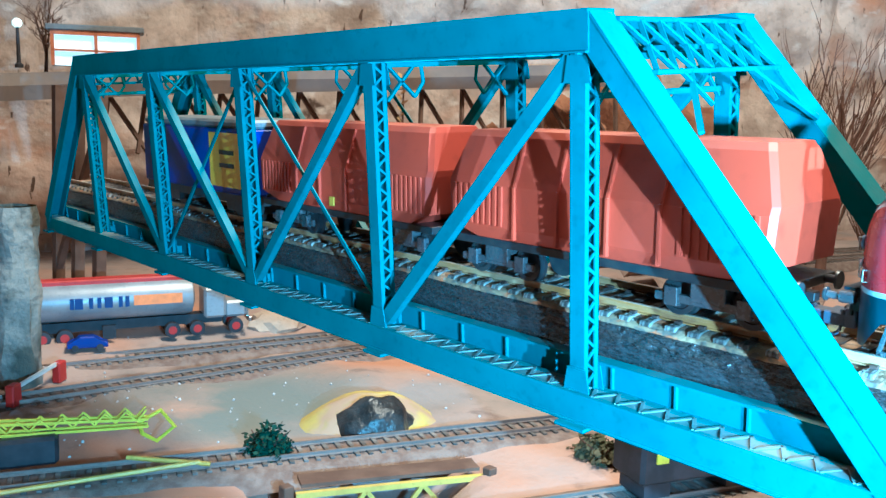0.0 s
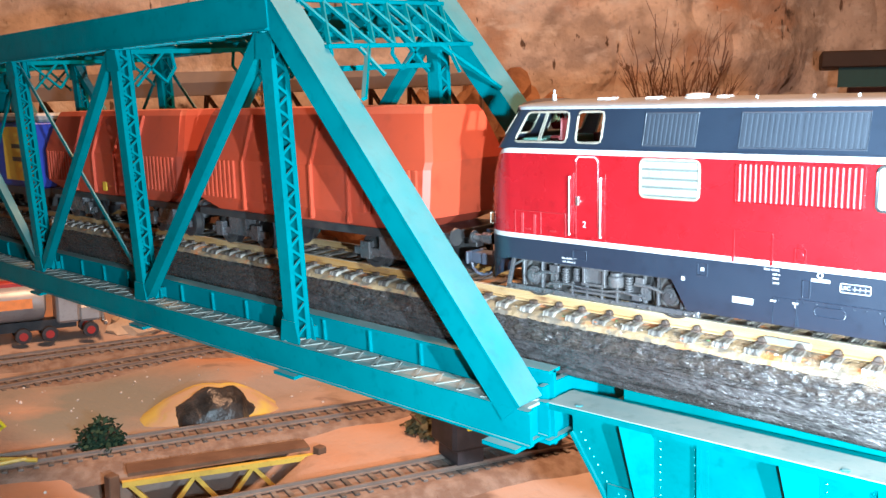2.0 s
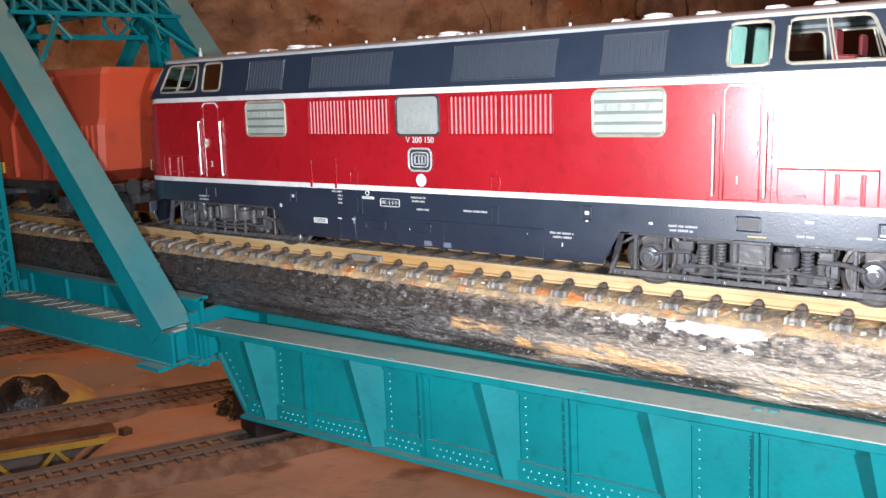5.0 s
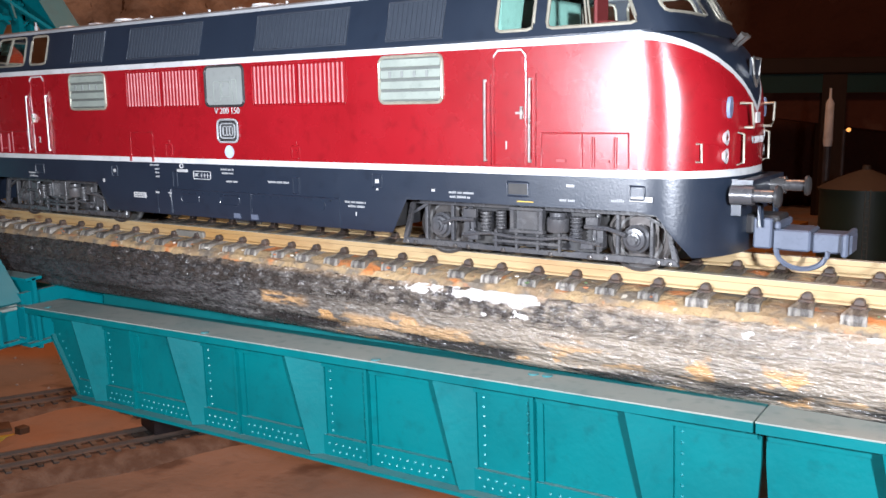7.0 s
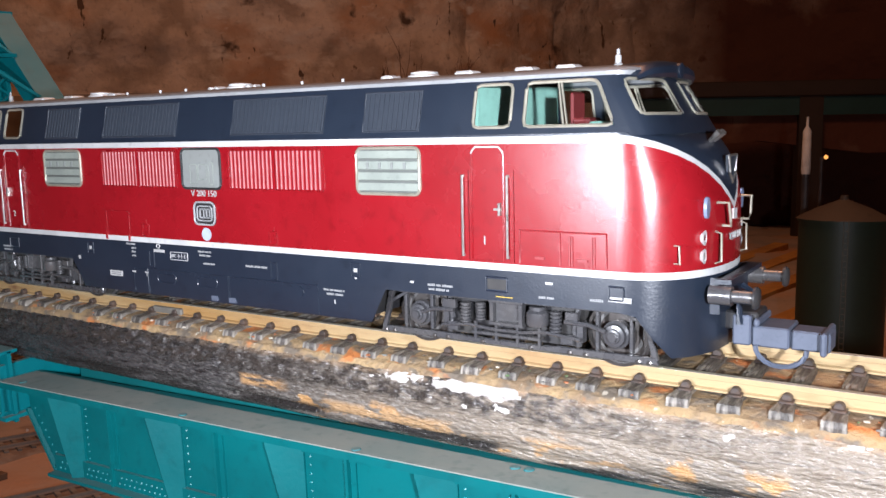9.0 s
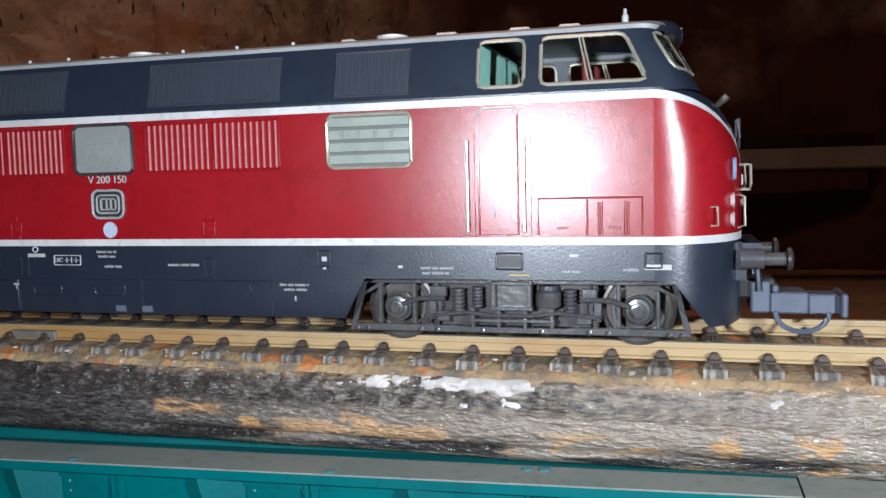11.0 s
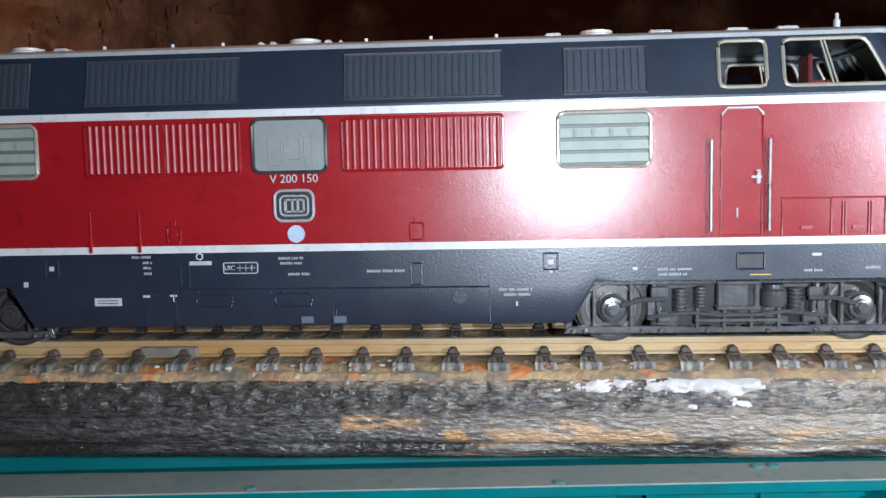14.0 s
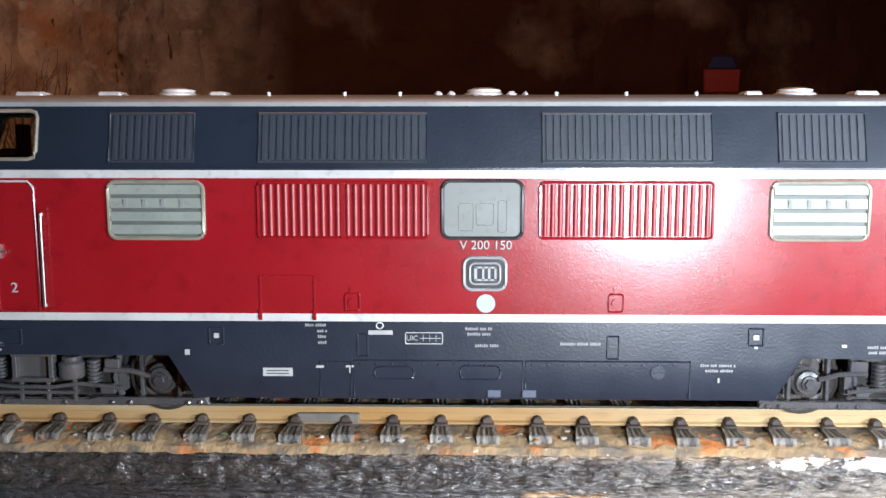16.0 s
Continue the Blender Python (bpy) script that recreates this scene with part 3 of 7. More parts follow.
for i in range(130):
    x = 1.0 + 7.245 * (i - 86)
    t = random.uniform(-0.03, 0.03)
    s = piece("sleeper", sleeper_mesh, track, (x, random.uniform(-0.35, 0.35), 0), t)
    if -80 < x < 175:
        for me in CLIPS:
            piece("rail_clip", me, s, (0, 0, 0))
    else:
        for y in (-10.2, -7.3, 7.3, 10.2):
            box(far_clips, x - 0.8, x + 0.8, y - 0.7, y + 0.7, -2.58, -1.8)
tagged(part("rail_clip", far_clips, CLIPMAT, track), kind="stuff")

# ---- locomotive ----
loco = thing("diesel_locomotive", "red and blue-grey four-axle model diesel locomotive standing on the track", "locomotive")
SE = 87.0      # half length of the straight side
THETAS = [0, 11, 22, 34, 46, 57, 67, 76, 84, 90]


def nose_len(z):
    return 99.3 if z < 24 else 91.6 + 7.7 * math.sqrt(max(0.0, 1 - ((z - 24) / 13.0) ** 2))


def ring_columns(xs, thetas=THETAS):
    """Columns of a closed outline: front centre, near side, rear centre, far side. (end, side, theta, x)"""
    cols = []
    for side in (-1, 1):
        half = [(1, side, t, None) for t in thetas[::-1]] + [(0, side, 0, x) for x in xs[::-1]] + [(-1, side, t, None) for t in thetas]
        half = half[:-1] if side == -1 else half[1:][::-1]
        if side == 1:
            half = half[:]
        cols += half
    return cols


def ring_point(col, z, W, L, se, p, pivot=None):
    end, side, th, x = col
    if end == 0:
        if pivot and abs(x) > pivot:
            x = math.copysign(pivot + (abs(x) - pivot) * (se - pivot) / (SE - pivot), x)
        return (x, side * W, z)
    a = radians(th)
    C = L - se
    return (end * (se + C * math.sin(a) ** (2 / p)), side * W * max(0.0, math.cos(a)) ** (2 / p) if th < 90 else 0.0, z)


BODY_X = [-86.9, -80, -60, -48.5, -44.5, -41, -20, 0, 20, 41, 44.5, 48.5, 60, 80, 86.9]
cols = ring_columns(BODY_X)


def skirt_low(col):
    end, side, th, x = col
    if end:
        return 10.4 - 6.9 * soft(6, 36, th)
    a = abs(x)
    return 4.2 if a <= 41 else 4.2 + 6.2 * (a - 41) / 3.5 if a <= 44.5 else 10.4 if a < 86 else 10.4


def stripe(col):
    end, side, th, x = col
    return 36.0 if end == 0 else 36.0 - 10.8 * (0.25 * (th / 90) ** 1.3 + 0.75 * (th / 90) ** 3.2)


def body_band(levels):
    """levels: functions of the column that give z, from below upwards."""
    rows = []
    for f in levels:
        rows.append([ring_point(c, f(c), 17.7 - (0.35 if f(c) < 5 else 0), nose_len(f(c)), SE, 2.25) for c in cols])
    bm = B()
    sheet(bm, rows, closed=True)
    return bm


def lin(f, g, k):
    return lambda c: f(c) + (g(c) - f(c)) * k


k154, k165 = (lambda c: 15.4), (lambda c: 16.5)
s0, s1, top = (lambda c: stripe(c) - 0.55), (lambda c: stripe(c) + 0.55), (lambda c: 36.9)
body = part("body", body_band([k165] + [lin(k165, s0, i / 7) for i in range(1, 7)] + [s0]), RED, loco, "glossy red lacquered body side", smooth=True)
part("lower_stripe", body_band([k154, k165]), SILVER, body, "silver waist stripe", smooth=True)
part("upper_stripe", body_band([s0, s1]), SILVER, body, "silver stripe running to a V on the nose", smooth=True)
part("nose_hood", body_band([s1] + [lin(s1, top, i / 6) for i in range(1, 7)]), GREY, body, "blue-grey V on the nose", smooth=True)
part("skirt", body_band([skirt_low, lin(skirt_low, k154, 0.12), lin(skirt_low, k154, 0.5), k154]), GREY, loco, "blue-grey skirt with lettering", smooth=True)
bm = B()
box(bm, -90, 90, -11, 11, 9.5, 36.2)
box(bm, -40, 40, -15.8, 15.8, 5.0, 10)
part("chassis", bm, BLACKP, loco)

# upper body with the cab windows cut through
UP_X = [-86.9, -85.2, -71.4, -69.0, -62.3, -40, 0, 40, 62.3, 69.0, 71.4, 85.2, 86.9]
up_cols = ring_columns(UP_X, [0, 10, 22, 36, 50, 64, 77, 85, 90])
UP = [(36.5, 17.35, 93.6), (37.6, 17.1, 93.0), (38.0, 17.0, 92.8), (39.5, 16.64, 91.9), (44.7, 15.4, 88.8), (45.3, 15.25, 88.5)]


def up_row(z, W, L, p=3.0):
    return [ring_point(c, z, W, L, L - 4.6, p, pivot=78) for c in up_cols]


skip, panes = set(), []
K = len(up_cols)
for j in range(K):
    a, b = up_cols[j], up_cols[(j + 1) % K]
    if a[0] == 0 and b[0] == 0:
        lo, hi = sorted((abs(a[3]), abs(b[3])))
        if (lo, hi) in ((62.3, 69.0), (71.4, 85.2)):
            skip |= {(2, j), (3, j)}
    elif a[0] and a[0] == b[0] and 22 <= min(a[2], b[2]) and max(a[2], b[2]) <= 85:
        skip.add((3, j))
bm = B()
rows = [up_row(*r) for r in UP]
sheet(bm, rows, closed=True, skip=skip)
upper = part("upper_body", bm, GREY, loco, "blue-grey upper body with cab windows", smooth=True)
bm = B()
sheet(bm, [up_row(45.3, 15.25, 88.5), up_row(45.9, 15.05, 88.8)], closed=True)
part("roof_gutter", bm, GUTTER, upper, "silver line along the roof edge", smooth=True)
bm = B()
rr = [up_row(45.9, 15.05, 88.8), up_row(45.95, 15.0, 89.4), up_row(46.35, 14.2, 89.3), up_row(46.75, 12.0, 87.6), up_row(47.15, 8.4, 85.2), up_row(47.4, 4.0, 81), up_row(47.5, 0.8, 76)]
sheet(bm, rr, closed=True)
part("roof", bm, ROOF, loco, "light grey curved roof", smooth=True)

# panes and their frames, grouped into runs of neighbouring openings
runs, cur = [], []
for j in range(K):
    if (3, j) in skip:
        cur.append(j)
    elif cur:
        runs.append(cur)
        cur = []
if cur:
    runs.append(cur)
for run in runs:
    k0 = 2 if (2, run[0]) in skip else 3
    low = [rows[k0][(j) % K] for j in run] + [rows[k0][(run[-1] + 1) % K]]
    high = [rows[4][(j) % K] for j in run] + [rows[4][(run[-1] + 1) % K]]
    bm = B()
    sheet(bm, [low, high])
    pane = part("cab_window", bm, GLASS, upper)
    pane.visible_shadow = False
    loop = [Vector(p) for p in low] + [Vector(p) for p in high[::-1]]
    # round the corners of the frame
    pts, n = [], len(loop)
    for i, p in enumerate(loop):
        a, b = loop[i - 1], loop[(i + 1) % n]
        if (a - p).normalized().dot((b - p).normalized()) > -0.75:
            da, db = (a - p).normalized() * 1.0, (b - p).normalized() * 1.0
            pts += [p + da, p + (da + db) * 0.25, p + db]
        else:
            pts.append(p)
    bm = B()
    front = k0 == 3
    tube(bm, pts, 0.26 if front else 0.29, closed=True, n=6)
    part("window_frame", bm, CREAM, pane, "cream metal window frame", smooth=True)
    if not front and abs(low[0][0] - low[-1][0]) > 9:
        bm = B()
        for k in (0.5, 0.54):
            beam(bm, Vector(low[0]).lerp(Vector(low[-1]), k), Vector(high[0]).lerp(Vector(high[-1]), k), 0.3, 0.25)
        part("window_bar", bm, CREAM, pane)

# cab interiors
for e in (-1, 1):
    bm = B()
    a, b = sorted((e * 61.5, e * 62.3))
    box(bm, a, b, -15.0, 15.0, 36.4, 45.2)
    bh = part("cab_bulkhead", bm, MINT, loco, "mint green cab rear wall")
    bm = B()
    a, b = sorted((e * 80.0, e * 88.0))
    box(bm, a, b, -12, 12, 36.4, 38.6)
    part("cab_desk", bm, MINT, loco, "mint green driver's desk", bevel=0.3)
    bm = B()
    for s in (-1, 1):
        a, b = sorted((e * 77.0, e * 80.0))
        box(bm, a, b, s * 9 - 2.4, s * 9 + 2.4, 37, 39.2)
        a, b = sorted((e * 76.6, e * 77.2))
        box(bm, a, b, s * 9 - 2.4, s * 9 + 2.4, 38, 43.2)
    part("cab_seat", bm, mat("dark_red_seat", (0.16, 0.02, 0.02), 0.6), loco, "dark red cab seat", bevel=0.3)
bm = B()
box(bm, -86, 86, -15.5, 15.5, 36.2, 36.6)
part("cab_floor", bm, BLACKP, loco)
bm = B()
box(bm, -61, 61, -14.0, 14.0, 36.6, 45.6)
part("engine_room", bm, BLACKP, loco)

# side windows, grilles, doors
Y = -17.7


# backing painted dark to give the gaps between slats their shade
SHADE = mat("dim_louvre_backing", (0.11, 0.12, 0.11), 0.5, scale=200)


def louvre_window(x, centre=False):
    x0, x1, z0, z1 = (x - 5.5, x + 5.5, 27.2, 35.1) if centre else (x - 6.6, x + 6.6, 27.1, 34.95)
    bm = B()
    plate(bm, rounded(x0, x1, z0, z1, 1.1, Y - 0.06), (0, 0.3, 0))
    win = part("side_window", bm, BLIND if centre else SHADE, body, "grey closed pane" if centre else "grey louvred window")
    bm = B()
    tube(bm, rounded(x0, x1, z0, z1, 1.1, Y - 0.12), 0.27 if centre else 0.30, closed=True, n=6)
    part("window_frame", bm, BLACKP if centre else CREAM, win, smooth=True)
    if centre:
        bm = B()
        for a, b, c, d in ((-3.2, -1.2, 28.2, 32.0), (-0.8, 1.6, 29.0, 32.0), (2.2, 3.4, 28.0, 32.4)):
            tube(bm, rounded(x + a, x + b, c, d, 0.3, Y - 0.08, 2), 0.07, closed=True, n=4)
        part("equipment_outline", bm, LOUVRE, win)
    else:
        for z, h in ((28.3, 0.68), (30.1, 0.68), (31.95, 0.72), (33.8, 0.68)):
            bm = B()
            plate(bm, [(x0 + 0.3, Y - 0.10, z - h), (x0 + 0.3, Y - 0.36, z - h + 0.12), (x0 + 0.3, Y - 0.18, z + h), (x0 + 0.3, Y - 0.04, z + h)], (x1 - x0 - 0.6, 0, 0))
            part("slat", bm, LOUVRE, win)
        for i in range(4):
            bm = B()
            box(bm, x - 4.4 + 2.6 * i, x - 3.9 + 2.6 * i, Y - 0.42, Y - 0.1, 31.4, 32.5)
            part("slat_clip", bm, BLIND, win)


def side_grille(x0, x1):
    bm = B()
    box(bm, x0, x1, Y - 0.05, Y + 0.2, 27.2, 34.9)
    g = part("grille", bm, RED, body, "red ribbed cooling grille", bevel=0.02)
    bm = B()
    tube(bm, rounded(x0, x1, 27.2, 34.9, 0.5, Y - 0.10, 2), 0.22, closed=True, n=6)
    box(bm, (x0 + x1) / 2 - 0.3, (x0 + x1) / 2 + 0.3, Y - 0.28, Y, 27.3, 34.8)
    part("grille_frame", bm, RED, g)
    bm = B()
    plate(bm, [(-0.36, Y - 0.02, 27.5), (0.36, Y - 0.02, 27.5), (0.31, Y - 0.16, 27.5), (0.16, Y - 0.29, 27.5), (0.0, Y - 0.34, 27.5), (-0.16, Y - 0.29, 27.5), (-0.31, Y - 0.16, 27.5)], (0, 0, 7.1))
    me = mesh_of("slat", bm, RIBRED, smooth=True)
    for h in (0, 1):
        a, b = (x0 + 0.7, (x0 + x1) / 2 - 0.7) if h == 0 else ((x0 + x1) / 2 + 0.7, x1 - 0.7)
        for i in range(11):
            piece("slat", me, g, (a + (b - a) * i / 10, 0, 0))


def slant_y(z):
    return -(17.35 - (z - 36.5) * (17.35 - 15.25) / 8.8)


def roof_grille(x0, x1, ribbed=True):
    bm = B()
    z0, z1 = 37.7, 44.3
    plate(bm, [(x0, slant_y(z0) - 0.06, z0), (x1, slant_y(z0) - 0.06, z0), (x1, slant_y(z1) - 0.06, z1), (x0, slant_y(z1) - 0.06, z1)], (0, 0.3, 0))
    g = part("roof_grille", bm, PANEL, upper, "blue-grey ribbed roof-side grille")
    bm = B()
    tube(bm, [(x0, slant_y(z0) - 0.1, z0), (x1, slant_y(z0) - 0.1, z0), (x1, slant_y(z1) - 0.1, z1), (x0, slant_y(z1) - 0.1, z1)], 0.19, closed=True, n=6)
    part("grille_frame", bm, PANEL, g)
    bm = B()
    beam(bm, (0, slant_y(38) - 0.12, 38), (0, slant_y(44) - 0.12, 44), 0.30, 0.5, (0, 1, 0))
    me = mesh_of("slat", bm, PANEL)
    halves = ((x0 + 0.8, (x0 + x1) / 2 - 0.7), ((x0 + x1) / 2 + 0.7, x1 - 0.8)) if ribbed else ((x0 + 0.8, x1 - 0.8),)
    for a, b in halves:
        for i in range(11):
            piece("slat", me, g, (a + (b - a) * i / 10, 0, 0))


def side_door(x, e):
    d = thing_part("side_door", [(x - 2.85, 16.9), (x + 2.85, 16.9), (x + 2.85, 34.2), (x + 2.1, 35.0), (x - 2.1, 35.0), (x - 2.85, 34.2)])
    for s in (-1, 1):
        hx = x + s * 4.1 - 0.3
        bm = B()
        box(bm, hx - 0.2, hx + 0.2, Y - 0.75, Y - 0.45, 17.4, 30.6)
        for z in (17.6, 30.4):
            box(bm, hx - 0.22, hx + 0.22, Y - 0.5, Y + 0.1, z - 0.25, z + 0.25)
        part("handrail", bm, CHROME, d, "silver handrail", bevel=0.08)
        bm = B()
        box(bm, hx - 0.45, hx + 0.95, Y - 0.2, Y + 0.1, 16.7, 31.4)
        for i in range(24):
            box(bm, hx + 0.4, hx + 0.95, Y - 0.36, Y, 17 + 0.6 * i, 17.25 + 0.6 * i)
        part("grab_strip", bm, RED, d)
    bm = B()
    box(bm, x + e * 2.0 - 0.7, x + e * 2.0 + 0.7, Y - 0.55, Y - 0.3, 25.0, 25.35)
    box(bm, x + e * 2.3 - 0.2, x + e * 2.3 + 0.2, Y - 0.6, Y, 24.2, 26.2)
    part("door_handle", bm, CHROME, d, "silver door handle")
    letters("door_number", "1" if e > 0 else "2", 2.0, (x - 0.6, Y - 0.13, 20.0), d, WHITE)


def thing_part(name, outline):
    bm = B()
    plate(bm, [(a, Y - 0.05, b) for a, b in outline], (0, 0.3, 0))
    d = part(name, bm, RED, body, "red cab side door")
    bm = B()
    tube(bm, [(a, Y - 0.08, b) for a, b in outline], 0.15, closed=True, n=5)
    part("door_edge", bm, RED, d)
    bm = B()
    top = outline[2:]
    tube(bm, [(top[0][0], Y - 0.2, top[0][1] - 0.3)] + [(a, Y - 0.2, b) for a, b in top] + [(top[-1][0], Y - 0.2, top[-1][1] - 0.3)], 0.17, n=5)
    part("door_gutter", bm, SILVER, d)
    return d


for x in (-45.4, 45.8):
    louvre_window(x)
louvre_window(-0.2, True)
side_grille(-31.2, -7.7)
side_grille(7.7, 31.3)
roof_grille(-31.2, -7.9)
roof_grille(8.0, 31.2)
roof_grille(-52.0, -40.2, False)
roof_grille(40.2, 52.0, False)
side_door(65.3, 1)
side_door(-65.3, -1)

# hatches, steps and small reliefs on the red side
for e in (-1, 1):
    for a, b, c in ((71.0, 77.9, 22.0), (77.9, 85.4, 22.0), (79.5, 79.9, 21.4), (83.1, 83.5, 21.4)):
        bm = B()
        a, b = sorted((e * a, e * b))
        tube(bm, [(a, Y - 0.04, 16.8), (a, Y - 0.04, c), (b, Y - 0.04, c), (b, Y - 0.04, 16.8)], 0.17, n=6)
        if b - a > 5:
            box(bm, (a + b) / 2 - 0.8, (a + b) / 2 + 0.8, Y - 0.25, Y, 17.6, 18.0)
        part("nose_hatch", bm, RIBRED, body)
bm = B()
for x in (-31.2, -23.6):
    box(bm, x - 0.12, x + 0.12, Y - 0.14, Y, 16.6, 21.8)
    box(bm, x - 0.22, x + 0.22, Y - 0.3, Y, 15.6, 17.0)
tube(bm, [(-31.2, Y - 0.02, 21.9), (-23.6, Y - 0.02, 21.9)], 0.08, n=4)
part("side_hatch", bm, RED, body)
for x in (-18.3, 18.4):
    bm = B()
    tube(bm, rounded(x - 1.0, x + 1.0, 16.9, 19.4, 0.3, Y - 0.08, 2), 0.14, closed=True, n=4)
    lathe(bm, [(0.6, -0.2), (0.6, 0.0)], (x, Y - 0.05, 18.1), "y", 10)
    box(bm, x - 0.35, x + 0.35, Y - 0.15, Y, 19.5, 20.3)
    part("filler_cap", bm, RED, body)

# emblem, number and sticker
letters("running_number", "V 200 150", 1.75, (0.3, Y - 0.14, 26.2), body, WHITE)
bm = B()
plate(bm, rounded(-2.9, 3.3, 19.8, 24.7, 1.2, Y - 0.10), (0, 0.3, 0))
em = part("emblem", bm, BLACKP, body, "black and silver emblem plate")
bm = B()
tube(bm, rounded(-2.7, 3.1, 20.0, 24.5, 1.1, Y - 0.16), 0.22, closed=True, n=6)
tube(bm, rounded(-1.9, 2.3, 20.8, 23.7, 0.7, Y - 0.16), 0.16, closed=True, n=6)
box(bm, -1.3, -0.9, Y - 0.2, Y, 21.3, 23.2)
box(bm, -0.2, 0.1, Y - 0.2, Y, 21.3, 23.2)
box(bm, 0.6, 0.95, Y - 0.2, Y, 21.3, 23.2)
box(bm, 1.5, 1.8, Y - 0.2, Y, 21.3, 23.2)
box(bm, -1.3, 1.8, Y - 0.2, Y, 21.25, 21.5)
box(bm, -1.3, 1.8, Y - 0.2, Y, 23.0, 23.25)
part("emblem_rim", bm, GUTTER, em)
bm = B()
lathe(bm, [(1.3, -0.1), (1.3, 0.1)], (0.35, Y - 0.02, 18.05), "y", 24)
part("round_sticker", bm, PALEBLUE, body, "small pale blue round sticker")

# lettering too small to read, hatches and lugs on the skirt
random.seed(3)
LETTERING = mat("worn_grey_lettering", (0.30, 0.305, 0.31), 0.5, scale=500)
# lines of writing: right end, height, width, thin upright strokes with gaps between the words
for x, z, w in ((-21.9, 14.85, 3.1), (-21.9, 14.0, 1.4), (-21.9, 13.2, 1.35), (-21.9, 12.35, 1.3), (1.4, 14.4, 3.9), (1.4, 13.65, 3.6), (2.2, 12.0, 3.3), (16.6, 12.3, 5.8), (35.4, 9.3, 5.0), (35.0, 8.55, 3.9),
                (58.6, 12.0, 5.2), (57.6, 11.25, 4.0), (76.8, 11.6, 2.6), (85.2, 11.9, 2.4), (-68.0, 11.9, 4.0), (-68.4, 11.1, 3.4)):
    bm = B()
    a = x - w
    while a < x - 0.2:
        for _ in range(random.randint(3, 7)):
            if a < x - 0.15:
                h = random.choice((0.17, 0.17, 0.24))
                box(bm, a, a + 0.22, Y - 0.09, Y + 0.1, z - 0.17, z + h)
                a += 0.31
        a += 0.2
    part("lettering_bar", bm, LETTERING, body, "line of tiny grey writing")
for x, z, w, h in ((87.5, 12.3, 3.6, 0.75), (-37.6, 13.3, 0.7, 0.7), (38.0, 13.35, 0.8, 0.7), (-41.8, 10.9, 0.7, 0.8), (-23.0, 8.9, 1.1, 0.35), (-18.8, 8.95, 1.1, 0.3), (-18.75, 8.4, 0.25, 0.8), (76.0, 13.9, 1.3, 0.4),
                   (33.0, 7.2, 0.25, 0.7), (38, 12.0, 0.5, 0.5), (50.2, 12.2, 0.7, 0.4), (-14.4, 13.85, 3.4, 0.6)):
    bm = B()
    box(bm, x - w / 2, x + w / 2, Y - 0.09, Y + 0.1, z - h / 2, z + h / 2)
    part("lettering_bar", bm, WHITE, body)
bm = B()
tube(bm, [(-14.5 + 0.5 * math.cos(0.7 * k), Y - 0.15, 14.85 + 0.45 * math.sin(0.7 * k)) for k in range(9)], 0.11, closed=True, n=5)
part("lashing_eye", bm, SILVER, body, "small bright lashing eye")
bm = B()
box(bm, -31.1, -26.9, Y - 0.12, Y + 0.1, 7.5, 8.7)
mp = part("maker_plate", bm, WHITE, body, "small white plate with two grey lines")
bm = B()
for z in (7.9, 8.3):
    box(bm, -30.6, -27.4, Y - 0.14, Y - 0.1, z - 0.06, z + 0.06)
part("plate_line", bm, GREY, mp)
bm = B()
box(bm, 66.6, 69.6, Y - 0.08, Y, 11.0, 11.15)
part("lettering_bar", bm, mat("yellow_lettering", (0.6, 0.4, 0.05), 0.5), body)
bm = B()
tube(bm, rounded(-10.9, -5.7, 12.25, 13.85, 0.2, Y - 0.06, 2), 0.08, closed=True, n=4)
part("table_mark", bm, SILVER, body)
letters("table_letters", "UIC", 1.0, (-9.95, Y - 0.12, 13.05), body, WHITE)
bm = B()
for x in (-8.4, -7.5, -6.6):
    box(bm, x - 0.03, x + 0.03, Y - 0.1, Y, 12.6, 13.5)
box(bm, -8.9, -5.9, Y - 0.1, Y, 13.02, 13.08)
part("table_grid", bm, SILVER, body)
for a, b, c, d in ((-23.0, -18.6, 6.2, 9.6), (-18.2, 5.6, 6.2, 9.8), (6.0, 29.0, 6.2, 9.8)):
    bm = B()
    tube(bm, [(a, Y + 0.02, 4.6), (a, Y + 0.02, d), (b, Y + 0.02, d), (b, Y + 0.02, 4.6)], 0.16, n=6)
    part("skirt_panel", bm, GREY, body)
    for k in range(int((b - a) / 2.2)):
        bm = B()
        lathe(bm, [(0.14, -0.2), (0.14, 0.0)], (a + 1 + 2.2 * k, Y - 0.02, d - 0.5), "y", 6)
        part("rivet", bm, GREY, body)
for a, b, c, d, r in ((-15.3, -9.7, 7.1, 8.9, 0.8), (-3.2, 2.5, 7.1, 9.1, 0.8), (-17.6, -16.2, 10.4, 13.6, 0.15), (17.4, 19.0, 10.2, 13.4, 0.15), (-38.6, -36.6, 12.0, 14.4, 0.15), (37.0, 39.0, 12.2, 14.6, 0.15),
                      (64.8, 68.6, 11.9, 14.2, 0.15), (85.8, 88.0, 12.2, 14.2, 0.15), (-69.0, -65.4, 11.9, 14.0, 0.15)):
    bm = B()
    tube(bm, rounded(a, b, c, d, r, Y - 0.03), 0.15, closed=True, n=6)
    part("skirt_hatch", bm, GREY, body)
bm = B()
lathe(bm, [(1.0, -0.18), (1.0, 0.1)], (24.5, Y, 8.3), "y", 16)
part("skirt_cover", bm, GREY, body)
# a black plate stands for the dark inside a step recess
bm = B()
box(bm, 65.0, 68.4, Y - 0.02, Y + 0.2, 12.2, 13.9)
part("step_recess", bm, BLACKP, body)
